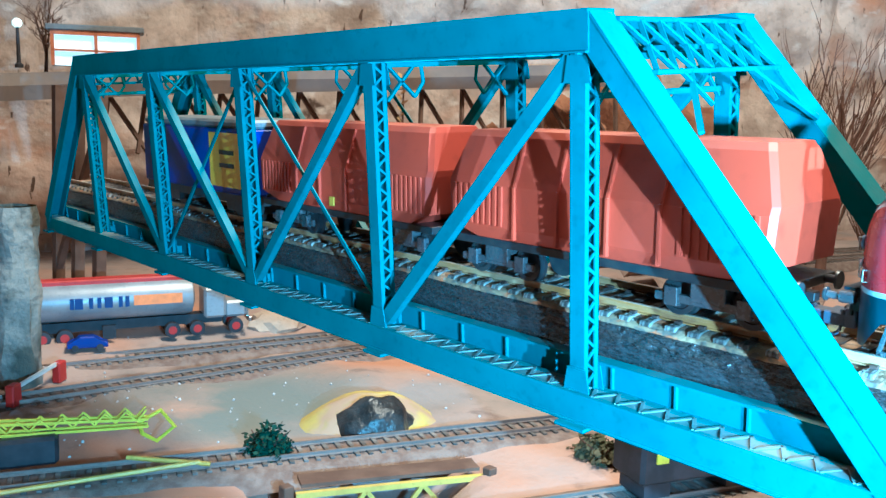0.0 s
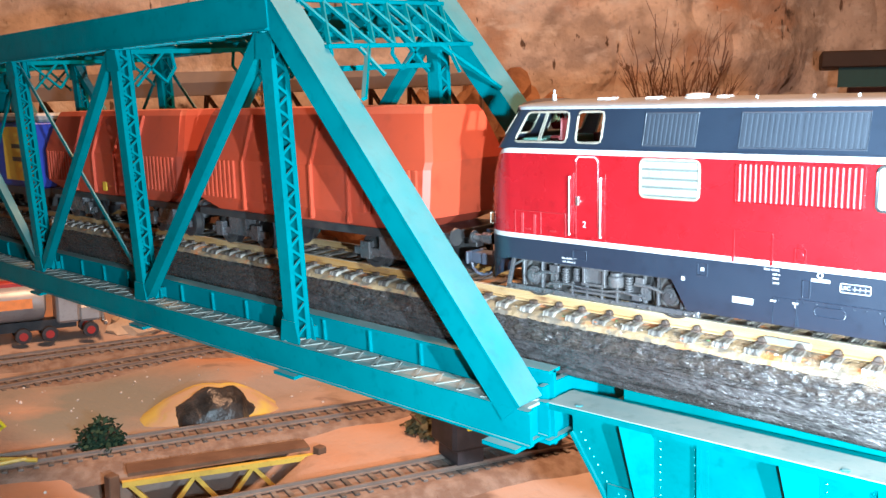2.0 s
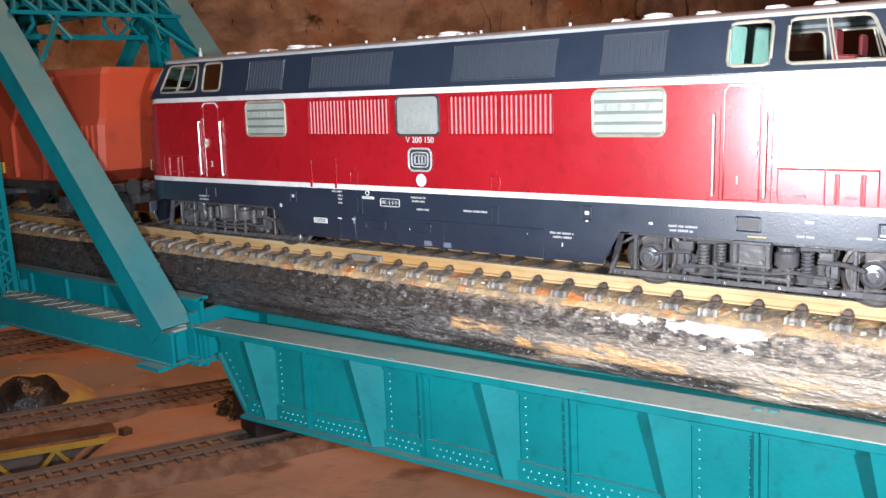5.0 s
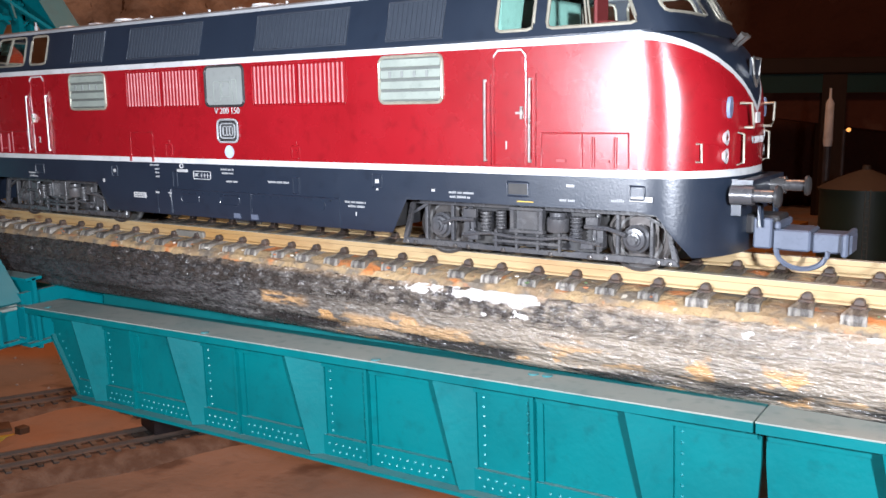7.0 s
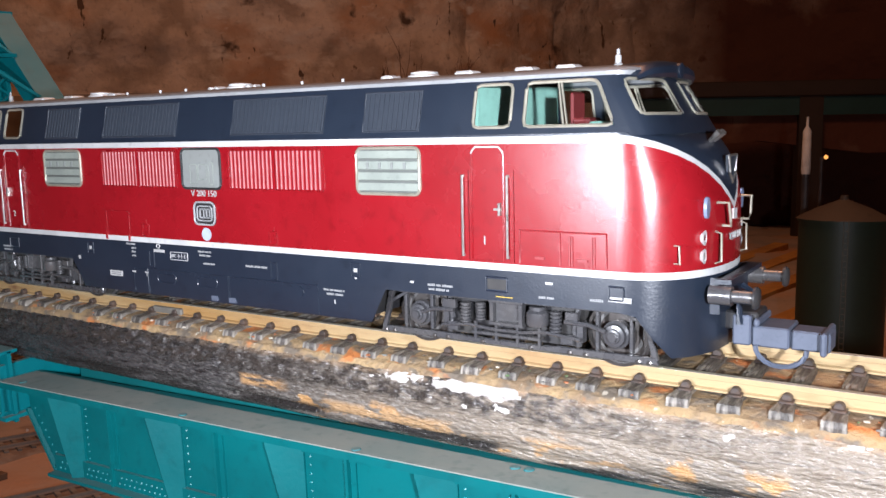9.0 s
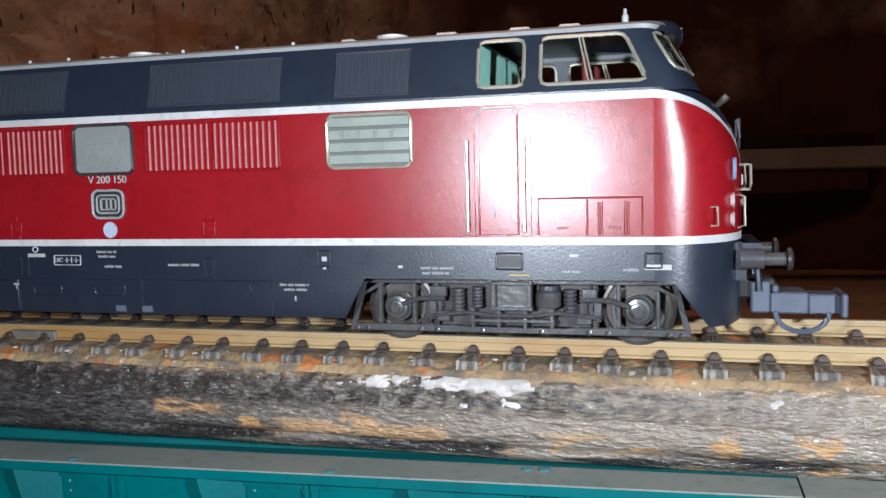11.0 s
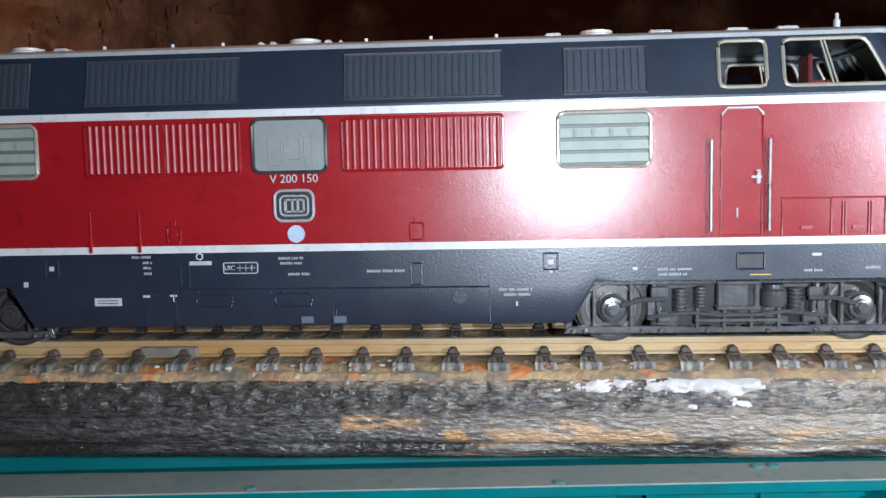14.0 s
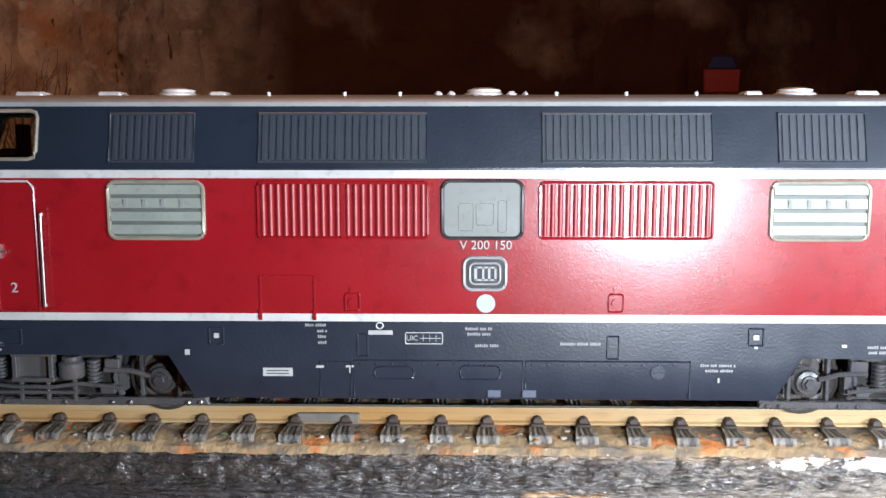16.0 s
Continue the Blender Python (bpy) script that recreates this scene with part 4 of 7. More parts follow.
for x in (1.6, 6.6):
    bm = B()
    box(bm, x - 0.9, x + 0.9, Y - 0.12, Y + 0.3, 4.6, 5.6)
    part("sand_box_lid", bm, COUPLER, body)

# nose fittings at both ends


def nose_x(y, z):
    p = 2.25
    c = (abs(y) / 17.7) ** (p / 2)
    return SE + (nose_len(z) - SE) * math.sqrt(max(0, 1 - c * c)) ** (2 / p)


LENS = mat("lamp_glass", (0.30, 0.30, 0.28), 0.12, scale=300)
REDLENS = mat("red_lamp_glass", (0.10, 0.01, 0.01), 0.12, scale=300)
for e in (-1, 1):
    for s in (-1, 1):
        for z, m in ((21.2, REDLENS), (18.5, LENS)):
            y = s * 10.4
            x = nose_x(y, z)
            bm = B()
            lathe(bm, [(0.7, -0.3), (1.15, 0.25), (0.75, 0.3), (0.7, 0.05)], (e * (x + 0.05), y, z), "x", 16)
            la = part("head_lamp", bm, SILVER, loco, "round silver-rimmed lamp", smooth=True)
            bm = B()
            lathe(bm, [(0.72, -0.2 * e), (0.72, 0.15 * e), (0.3, 0.25 * e)], (e * (x + 0.05), y, z), "x", 14)
            part("lamp_lens", bm, m, la, smooth=True)
        y, z = s * 9.8, 25.6
        bm = B()
        plate(bm, [(e * (nose_x(s * 9.8, 25) - 0.15), s * 9.8 + 0.95 * math.cos(t * math.pi / 8), z + 1.6 * math.sin(t * math.pi / 8)) for t in range(16)], (e * 0.5, 0, 0))
        part("porthole", bm, mat("pale_blue_grey_glass", (0.20, 0.24, 0.36), 0.2, scale=200), loco, "small blue-grey oval lamp")
        # grab irons
        x = nose_x(s * 6.0, 24)
        bm = B()
        tube(bm, [(e * (x - 0.3), s * 7.2, 26.2), (e * (x + 1.4), s * 6.8, 26.2), (e * (x + 1.5), s * 6.0, 23.4), (e * (x + 1.4), s * 5.4, 22.6), (e * x, s * 5.4, 22.6)], 0.22, n=6)
        tube(bm, [(e * (nose_x(7.4, 20) - 0.3), s * 7.4, 22), (e * (nose_x(7.4, 20) + 0.9), s * 7.4, 21.6), (e * (nose_x(7.4, 18) + 0.9), s * 7.4, 17.4), (e * (nose_x(7.4, 18) - 0.3), s * 7.4, 17.0)], 0.20, n=6)
        xs_ = nose_x(s * 14.6, 19)
        tube(bm, [(e * (xs_ - 0.3), s * 14.6, 20.4), (e * (xs_ + 0.7), s * 14.9, 20.4), (e * (xs_ + 0.7), s * 14.9, 17.8), (e * (xs_ - 0.3), s * 14.6, 17.8)], 0.18, n=6)
        part("grab_iron", bm, CREAM, loco, "bent pale metal grab iron", smooth=True)
        # buffers
        bm = B()
        lathe(bm, [(1.45, 0), (1.45, 3.2), (0.95, 3.2), (0.95, 6.2)] if e > 0 else [(0.95, -6.2), (0.95, -3.2), (1.45, -3.2), (1.45, 0)], (e * 98.6, s * 10.1, 12.8), "x", 18)
        bu = part("buffer", bm, BOGIE, loco, "dark grey buffer", smooth=True)
        bm = B()
        lathe(bm, [(1.6, 0), (1.68, 0.4), (1.4, 0.7), (0.6, 0.85)] if e > 0 else [(0.6, -0.85), (1.4, -0.7), (1.68, -0.4), (1.6, 0)], (e * 104.9, s * 10.1, 12.8), "x", 24)
        part("buffer_plate", bm, BLACKP, bu, smooth=True)
        # wipers
        bm = B()
        tube(bm, [(e * 92.3, s * 4.0, 39.6), (e * 90.2, s * 5.2, 43.2)], 0.11, n=4)
        part("wiper", bm, CHROME, loco)
    bm = B()
    plate(bm, [(e * (nose_len(31) + 0.2), y, z) for y, z in ((-2.0, 33.0), (2.0, 33.0), (1.6, 30.4), (0, 28.8), (-1.6, 30.4))], (e * 0.5, 0, 0))
    part("nose_badge", bm, GREY, loco, "silver-edged shield on the nose")
    bm = B()
    tube(bm, [(e * (nose_len(31) + 0.8), y, z) for y, z in ((-2.0, 33.0), (2.0, 33.0), (1.6, 30.4), (0, 28.8), (-1.6, 30.4))], 0.24, closed=True, n=6)
    part("badge_rim", bm, CHROME, loco, smooth=True)
    bm = B()
    for s in (-1, 1):
        tube(bm, [(e * 95.6, s * 1.2, 35.2), (e * 97.2, s * 1.2 - 0.5, 36.6)], 0.35, n=8, taper=1.6)
    part("horn", bm, CHROME, loco, "pair of small silver horns", smooth=True)
    bm = B()
    box(bm, min(e * 99.1, e * 99.5), max(e * 99.1, e * 99.5), -1.0, 1.0, 23.2, 24.8)
    part("nose_emblem", bm, SILVER, loco)
    letters("nose_number", "V 200 150", 1.6, (e * 99.5, 0, 20.6), loco, WHITE, (90, 0, 90 * e))
    bm = B()
    rows = []
    for x, w, zb, h in ((75.6, 9.0, 45.8, 1.3), (80.6, 11.0, 45.8, 1.6), (85.1, 12.4, 45.7, 1.95), (88.2, 13.0, 45.5, 2.3), (89.6, 13.2, 45.2, 2.35), (90.4, 13.2, 44.9, 2.0), (90.6, 13.0, 44.6, 1.2), (90.2, 12.8, 44.4, 0.7), (88.1, 12.4, 44.7, 0.3)):
        rows.append([(e * (x - 2.2 * (q / 8) ** 4 * soft(74, 86, x)), w * q / 8, zb + h * math.sqrt(max(0.0, 1 - (q / 8) ** 2))) for q in range(-8, 9)])
    sheet(bm, rows)
    part("roof_hood", bm, GREY, loco, "blue-grey hood over the windscreen", smooth=True)
    bm = B()
    lathe(bm, [(1.1, -1.0), (1.25, 0.4), (0.9, 0.5)] if e > 0 else [(0.9, -0.5), (1.25, -0.4), (1.1, 1.0)], (e * 90.3, 0, 46.2), "x", 16)
    part("top_lamp", bm, GREY, loco, smooth=True)
    bm = B()
    lathe(bm, [(0.8, 0), (0.75, 0.6), (0.5, 0.8), (0.5, 1.9), (0.28, 2.1), (0.25, 2.9)], (e * 82.5, -6.0, 46.8), "z", 12)
    part("roof_whistle", bm, WHITE, loco, "white roof whistle", smooth=True)
    # buffer beam, hoses and coupler
    bm = B()
    box(bm, min(e * 97.5, e * 99.6), max(e * 97.5, e * 99.6), -8.5, 8.5, 9.5, 15.0)
    box(bm, min(e * 99.0, e * 101.5), max(e * 99.0, e * 101.5), -9.5, 9.5, 14.3, 15.0)
    for s in (-1, 1):
        tube(bm, [(e * 99.6, s * 4.5, 12), (e * 101.5, s * 4.6, 10.8), (e * 101.6, s * 4.7, 7.5)], 0.5, n=6)
    part("buffer_beam", bm, GREY, loco)
    bm = B()
    a, b = sorted((e * 97, e * 104))
    box(bm, a, b, -3.2, 3.2, 6.2, 9.2)
    part("coupler_mount", bm, BLACKP, loco, bevel=0.3)
    bm = B()
    for x0, x1, y0, y1, z0, z1 in ((100.5, 103.2, -4.4, 4.4, 4.2, 8.9), (103.2, 108.6, -3.6, 3.6, 4.0, 7.2), (108.6, 114.2, -2.4, 2.4, 3.8, 6.8), (103.5, 104.4, -4.2, 4.2, 7.2, 8.4), (113.0, 113.9, -4.2, 4.2, 3.6, 7.1)):
        a, b = sorted((e * x0, e * x1))
        box(bm, a, b, y0, y1, z0, z1)
    cp = part("coupler", bm, COUPLER, loco, "grey plastic loop coupler", bevel=0.25)
    bm = B()
    tube(bm, [(e * (107.6 + 3.7 * math.cos(math.pi + math.pi * i / 10)), -4.3, 4.4 + 2.9 * math.sin(math.pi + math.pi * i / 10)) for i in range(11)], 0.42, n=6)
    part("coupler_loop", bm, COUPLER, cp, smooth=True)

# roof fittings
for x in (-45.5, 0.2, 46.0):
    bm = B()
    lathe(bm, [(3.0, -0.3), (3.0, 0.35), (2.5, 0.65), (2.5, 1.0), (1.2, 1.3)], (x, -6.0, 47.0), "z", 20)
    part("roof_fan", bm, SILVER, loco, "round pale roof vent", smooth=True)
for x, w in ((-67, 4.2), (-55, 3.6), (-39, 2.6), (-6.5, 1.2), (-4.6, 1.2), (4.2, 1.4), (6.2, 0.8), (39.2, 2.6), (55.5, 3.6), (67, 3.4), (74.5, 3.4)):
    bm = B()
    box(bm, x - w / 2, x + w / 2, -8.6, -5.0, 46.4, 47.7)
    part("roof_vent", bm, SILVER, loco, "small pale roof vent", bevel=0.35)
for x in (-31, -12, 10.5, 30.5, -20, 20.5):
    bm = B()
    cyl(bm, (x, -10.0, 46.0), (x, -10.0, 47.5), 0.28, n=8)
    part("lifting_lug", bm, SILVER, loco)

# bogies


WHEELDISC = mat("worn_grey_wheel_disc", (0.15, 0.147, 0.145), 0.4, 0.3, col2=(0.10, 0.096, 0.094), scale=250, rvar=0.12)


def wheel(x, s, parent):
    bm = B()
    prof = [(5.9, 6.7), (5.9, 7.3), (5.45, 7.5), (5.4, 9.75), (4.9, 9.85), (4.7, 9.5), (4.1, 9.5), (3.95, 9.7), (3.5, 9.7), (3.3, 9.35), (2.2, 9.3), (2.0, 9.8), (0.9, 9.9)]
    lathe(bm, [(r, s * h) for r, h in (prof if s > 0 else prof[::-1])], (x, 0, 5.35), "y", 36)
    w = part("wheel", bm, WHEELDISC, parent, "grey wheel disc with turned rings", smooth=True)
    bm = B()
    ring = [(5.44, 9.55), (5.44, 9.9), (4.95, 9.95), (4.88, 9.6)]
    lathe(bm, [(r, s * h) for r, h in (ring if s > 0 else ring[::-1])], (x, 0, 5.35), "y", 36)
    part("tyre", bm, WHEEL, w, "bright worn wheel tyre", smooth=True)


def ybox(bm, s, x0, x1, a, b, z0, z1):
    y0, y1 = sorted((s * a, s * b))
    box(bm, x0, x1, y0, y1, z0, z1)


def hub(bm, s, x, z, prof, n=18):
    p = [(r, s * h) for r, h in prof]
    lathe(bm, p if s > 0 else p[::-1], (x, 0, z), "y", n)


for e in (-1, 1):
    xc = e * 66.1
    bm = B()
    box(bm, xc - 24, xc + 24, -8, 8, 6, 9.5)
    box(bm, xc - 11.5, xc + 11.5, -11.0, 11.0, 2.6, 9.6)
    bg = part("bogie", bm, BLACKP, loco, "dark plastic bogie with sprung side frames")
    for dx in (-18.4, 18.4):
        for s in (-1, 1):
            wheel(xc + dx, s, bg)
    for s in (-1, 1):
        # the frame: a bolted lower beam, sloping ends, an upper beam behind the skirt edge
        bm = B()
        y = s * 12.6
        plate(bm, [(xc - 26, y, 1.8), (xc - 8, y, 1.8), (xc - 7, y, 2.0), (xc + 7, y, 2.0), (xc + 8, y, 1.8), (xc + 26, y, 1.8), (xc + 25.4, y, 2.9), (xc + 9, y, 2.9), (xc + 8, y, 2.5), (xc - 8, y, 2.5), (xc - 9, y, 2.9), (xc - 25.4, y, 2.9)], (0, s * 0.9, 0))
        fr = part("side_frame", bm, BOGIE, bg, bevel=0.12)
        bm = B()
        ybox(bm, s, xc - 24, xc + 24, 12.4, 13.2, 9.2, 10.1)
        part("upper_beam", bm, BOGIE, fr, bevel=0.1)
        for q in (-1, 1):
            bm = B()
            beam(bm, (xc + q * 25.4, s * 12.9, 2.4), (xc + q * 23.6, s * 12.9, 9.4), 0.9, 0.9)
            part("frame_end", bm, BOGIE, fr, bevel=0.1)
            bm = B()
            beam(bm, (xc + q * 24.6, s * 12.6, 7.0), (xc + q * 20.4, s * 12.6, 9.3), 0.6, 0.5)
            part("strut", bm, BOGIE, fr)
        bm = B()
        hub(bm, s, 0, 0, [(0.42, 13.4), (0.42, 13.75), (0.2, 13.85)], 6)
        bolt = mesh_of("bolt", bm, WHEEL)
        for dx in (-24.6, -22.8, -14.2, -11.5, -4.5, 4.5, 11.5, 14.2, 22.8, 24.6):
            piece("bolt", bolt, fr, (xc + dx, 0, 2.15))
        for dx in (-18.4, 18.4):
            bm = B()
            hub(bm, s, xc + dx, 5.35, [(2.3, 10.2), (2.3, 11.6), (1.9, 11.9), (1.75, 12.5), (1.2, 12.6), (1.1, 12.9), (0.4, 13.0)])
            ax = part("axle_box", bm, BOGIE, bg, smooth=True)
            bm = B()
            hub(bm, s, xc + dx, 5.35, [(0.8, 12.8), (0.8, 13.4)], 6)
            part("axle_nut", bm, BOGIE, ax)
            bm = B()
            ybox(bm, s, xc + dx - 3.1, xc + dx - 2.5, 11.4, 12.4, 2.8, 9.2)
            part("axle_guide", bm, BOGIE, ax, bevel=0.1)
            bm = B()
            ybox(bm, s, xc + dx + 2.5, xc + dx + 3.1, 11.4, 12.4, 2.8, 9.2)
            part("axle_guide", bm, BOGIE, ax, bevel=0.1)
            k = -1 if dx > 0 else 1
            bm = B()
            tube(bm, [(xc + dx + k * 1.2, s * 12.9, 6.0), (xc + dx + k * 4.0, s * 13.2, 6.9), (xc + dx + k * 8.0, s * 13.2, 7.0)], 0.4, n=8)
            part("damper", bm, BOGIE, bg, smooth=True)
            bm = B()
            tube(bm, [(xc + dx + k * 6.3, s * 11.6, 9.2), (xc + dx + k * 6.9, s * 11.8, 5.4), (xc + dx + k * 6.1, s * 11.6, 2.8)], 0.5, n=6)
            ybox(bm, s, xc + dx + k * 5.8 - 0.5, xc + dx + k * 5.8 + 0.5, 10.6, 12.2, 3.6, 7.0)
            part("brake_shoe", bm, BOGIE, bg, smooth=True)
        for dx, r, z0, z1 in ((-8.4, 1.05, 5.0, 8.6), (-5.4, 0.9, 5.6, 8.8), (8.6, 1.05, 5.0, 8.6)):
            bm = B()
            coil = [(r * k, z0 + (z1 - z0) * i / 6 + h) for i in range(6) for k, h in ((0.7, 0.0), (1.0, 0.15), (1.0, 0.35), (0.7, 0.5))]
            lathe(bm, coil, (xc + dx, s * 12.6, 0), "z", 12)
            part("spring", bm, BOGIE, bg, smooth=True)
        bm = B()
        lathe(bm, [(1.7, 0), (1.9, 0.3), (1.9, 2.2), (1.4, 2.6), (1.4, 3.2)], (xc + 5.4, s * 12.7, 5.8), "z", 18)
        part("brake_cylinder", bm, BOGIE, bg, smooth=True)
        # an open box frame in the middle, with steps and pipes below it
        bm = B()
        for q in (-2.7, 2.7):
            ybox(bm, s, xc + q - 0.35, xc + q + 0.35, 12.4, 13.9, 5.4, 9.6)
        for z in (5.6, 9.4):
            ybox(bm, s, xc - 3.2, xc + 3.2, 12.4, 14.0, z - 0.3, z + 0.3)
        ybox(bm, s, xc - 2.5, xc + 2.5, 12.4, 12.8, 5.6, 9.4)
        part("suspension_box", bm, BOGIE, bg, bevel=0.1)
        bm = B()
        tube(bm, [(xc - 13, s * 13.0, 4.2), (xc - 7, s * 13.5, 4.9), (xc - 3, s * 13.6, 4.5), (xc + 3, s * 13.6, 4.5), (xc + 7, s * 13.5, 5.0), (xc + 13, s * 13.0, 4.2)], 0.32, n=8)
        part("brake_pipe", bm, BOGIE, bg, smooth=True)
        bm = B()
        ybox(bm, s, xc - 6.4, xc + 6.4, 12.6, 14.0, 3.5, 4.0)
        for dx in (-6.0, -2.0, 2.0, 6.0):
            ybox(bm, s, xc + dx - 0.25, xc + dx + 0.25, 13.0, 13.6, 2.2, 5.6)
        part("step", bm, BOGIE, bg, bevel=0.06)
        for x0, x1, z0, z1 in ((-12.8, -10.2, 7.2, 8.8), (10.4, 12.6, 7.0, 8.6), (-11.8, -9.8, 3.4, 5.0), (9.6, 11.8, 3.3, 4.8)):
            bm = B()
            ybox(bm, s, xc + x0, xc + x1, 12.2, 13.2, z0, z1)
            part("bracket", bm, BOGIE, bg, bevel=0.12)

# ---- teal truss bridge ----
truss = thing("truss_bridge", "teal through-truss model railway bridge with dusty upper faces", "bridge")
NODES = [-76, -163, -253, -343.5, -434, -524.5, -617]
YN, YF = -24.8, 42.0
# the span is tilted towards the open side to fit the camera's view
LEAN = radians(2.2)
truss.location = [v * MM for v in (0, 25.3 * -math.sin(LEAN), 25.3 * (math.cos(LEAN) - 1))]
truss.rotation_euler = (LEAN, 0, 0)
Z0, Z1 = -25.3, 74.0


def lacing(bm, a, b, y0, y1, n, w=0.9, t=0.5, axis="y"):
    """Zigzag bars between two edges that run from a to b."""
    a, b = Vector(a), Vector(b)
    for i in range(n):
        p, q = a.lerp(b, i / n), a.lerp(b, (i + 1) / n)
        s, e = (y0, y1) if i % 2 == 0 else (y1, y0)
        if axis == "y":
            beam(bm, (p.x, s, p.z), (q.x, e, q.z), t, w, (1, 0, 0))
        else:
            beam(bm, (p.x + s, p.y, p.z), (q.x + e, q.y, q.z), w, t, (0, 1, 0))


def truss_side(y, out):
    """One side; out: -1 where the outer face looks to -y."""
    # bottom chord: two channels with a laced top
    ch = None
    for d in (-3.5, 3.5):
        o = 1 if d > 0 else -1
        bm = B()
        plate(bm, [(NODES[-1] - 2, y + d + o * u, Z0 + v) for u, v in ((-0.9, -4.4), (0.9, -4.4), (0.9, -3.9), (0.4, -3.8), (0.4, 3.8), (1.0, 3.9), (1.0, 4.4), (-1.0, 4.4), (-1.0, 3.9), (-0.4, 3.8), (-0.4, -3.8), (-0.9, -3.9))], (NODES[0] - NODES[-1] + 5, 0, 0))
        ch = part("bottom_chord", bm, TEAL, truss, "teal channel chord with dusty top")
    step = (NODES[0] - NODES[-1]) / 140
    bars = []
    for s in (-1, 1):
        bm = B()
        beam(bm, (0, -s * 3.2, 0), (step, s * 3.2, 0), 1.1, 0.25)
        bars.append(mesh_of("lacing_bar", bm, DUSTY))
    for i in range(140):
        piece("lacing_bar", bars[i % 2], ch, (NODES[-1] + step * i, y, Z0 + 4.53))
    bm = B()
    box(bm, NODES[-1], NODES[0] + 1, y - 2.7, y + 2.7, Z0 + 3.6, Z0 + 4.3)
    part("chord_plate", bm, DUSTY, ch, "dusty grey plate below the lacing")
    # top chord
    bm = B()
    x0, x1 = NODES[-2] - 4, NODES[1] + 5
    plate(bm, [(x0, y + u, Z1 + v) for u, v in ((-5.2, 5.6), (5.2, 5.6), (5.2, 4.6), (5.0, 4.4), (5.0, -4.5), (5.9, -4.6), (5.9, -5.1), (2.9, -5.1), (2.9, -4.5), (3.8, -4.4), (3.8, 4.4), (-3.8, 4.4), (-3.8, -4.4), (-2.9, -4.5), (-2.9, -5.1), (-5.9, -5.1), (-5.9, -4.6), (-5.0, -4.5), (-5.0, 4.4), (-5.2, 4.6))], (x1 - x0, 0, 0))
    tc_ = part("top_chord", bm, TEAL, truss, "teal box top chord")
    bm = B()
    n = 84
    for i in range(n):
        a, b = x0 + (x1 - x0) * i / n, x0 + (x1 - x0) * (i + 1) / n
        s = 1 if i % 2 else -1
        beam(bm, (a, y - s * 4, Z1 - 5.2), (b, y + s * 4, Z1 - 5.2), 0.9, 0.4)
    tagged(part("chord_lacing", bm, TEAL, tc_), kind="stuff")
    # posts with laced sides
    for k, x in enumerate(NODES[1:-1]):
        po = None
        for d in (-2.5, 2.5):
            o = 1 if d > 0 else -1
            bm = B()
            plate(bm, [(x + u, y + d + o * v, Z0 + 4.3) for u, v in ((-2.5, 0.4), (2.5, 0.4), (2.5, -1.2), (2.0, -1.2), (2.0, -0.4), (-2.0, -0.4), (-2.0, -1.2), (-2.5, -1.2))], (0, 0, Z1 - Z0 - 9.2))
            po = part("post", bm, TEAL, truss, "teal laced truss post")
        bm = B()
        for q in (-2.2, 2.2):
            lacing(bm, (x + q, y, Z0 + 6), (x + q, y, Z1 - 6), y - 2.2, y + 2.2, 26, 0.8)
        tagged(part("post_lacing", bm, TEAL, po), kind="stuff")
        for zz in (Z0 + 8, Z1 - 8.5):
            for d in (-3.3, 2.8):
                bm = B()
                plate(bm, [(x - 4.5, y + d, zz - 4), (x + 4.5, y + d, zz - 4), (x + 3.2, y + d, zz + 3), (x - 3.2, y + d, zz + 3)], (0, 0.4, 0))
                part("gusset", bm, TEAL, po)
        bm = B()
        plate(bm, [(x - 5, y - 6.5, Z0 - 5.4), (x + 5, y - 6.5, Z0 - 5.4), (x + 5, y + 4, Z0 - 5.4), (x - 5, y + 4, Z0 - 5.4)], (0, 0, 0.99))
        part("foot_plate", bm, TEAL, po)
    # end posts
    for xa, xb, e in ((NODES[0], NODES[1], 1), (NODES[-1], NODES[-2], -1)):
        bm = B()
        a, b = Vector((xa - e * 2, y, Z0 + 3)), Vector((xb + e * 2, y, Z1 + 3))
        up = Vector((0, 1, 0)).cross(b - a).normalized()
        up *= 1 if up.z > 0 else -1
        plate(bm, [a + Vector((0, u, 0)) + up * v for u, v in ((-4.7, 3.6), (4.7, 3.6), (4.7, 2.8), (4.45, 2.8), (4.45, -3.6), (3.6, -3.6), (3.6, 2.8), (-3.6, 2.8), (-3.6, -3.6), (-4.45, -3.6), (-4.45, 2.8), (-4.7, 2.8))], b - a)
        part("end_post", bm, TEAL, truss, "teal inclined end post with dusty top face")
        bm = B()
        plate(bm, [(xa + e * 1, y - 7, Z0 - 5.4), (xa - e * 9, y - 7, Z0 - 5.4), (xa - e * 9, y + 5, Z0 - 5.4), (xa + e * 1, y + 5, Z0 - 5.4)], (0, 0, 0.99))
        box(bm, xa - 3 - e * 3, xa + 3 - e * 3, y - 2.9, y + 2.9, Z0 - 4.2, Z0 + 3.5)
        part("bearing", bm, TEAL, truss, "teal bearing plate")
    # diagonals fall towards the middle post, thin counters cross them in the middle panels
    N = NODES
    for a, b in ((1, 2), (2, 3), (4, 3), (5, 4)):
        bm = B()
        beam(bm, (N[a] + (-2.5 if a < b else 2.5), y - 1.2, Z1 - 6), (N[b] + (3 if a < b else -3), y - 1.2, Z0 + 7), 3.2, 4.4 if abs(a - 3) == 2 else 3.6)
        part("diagonal", bm, TEAL, truss)
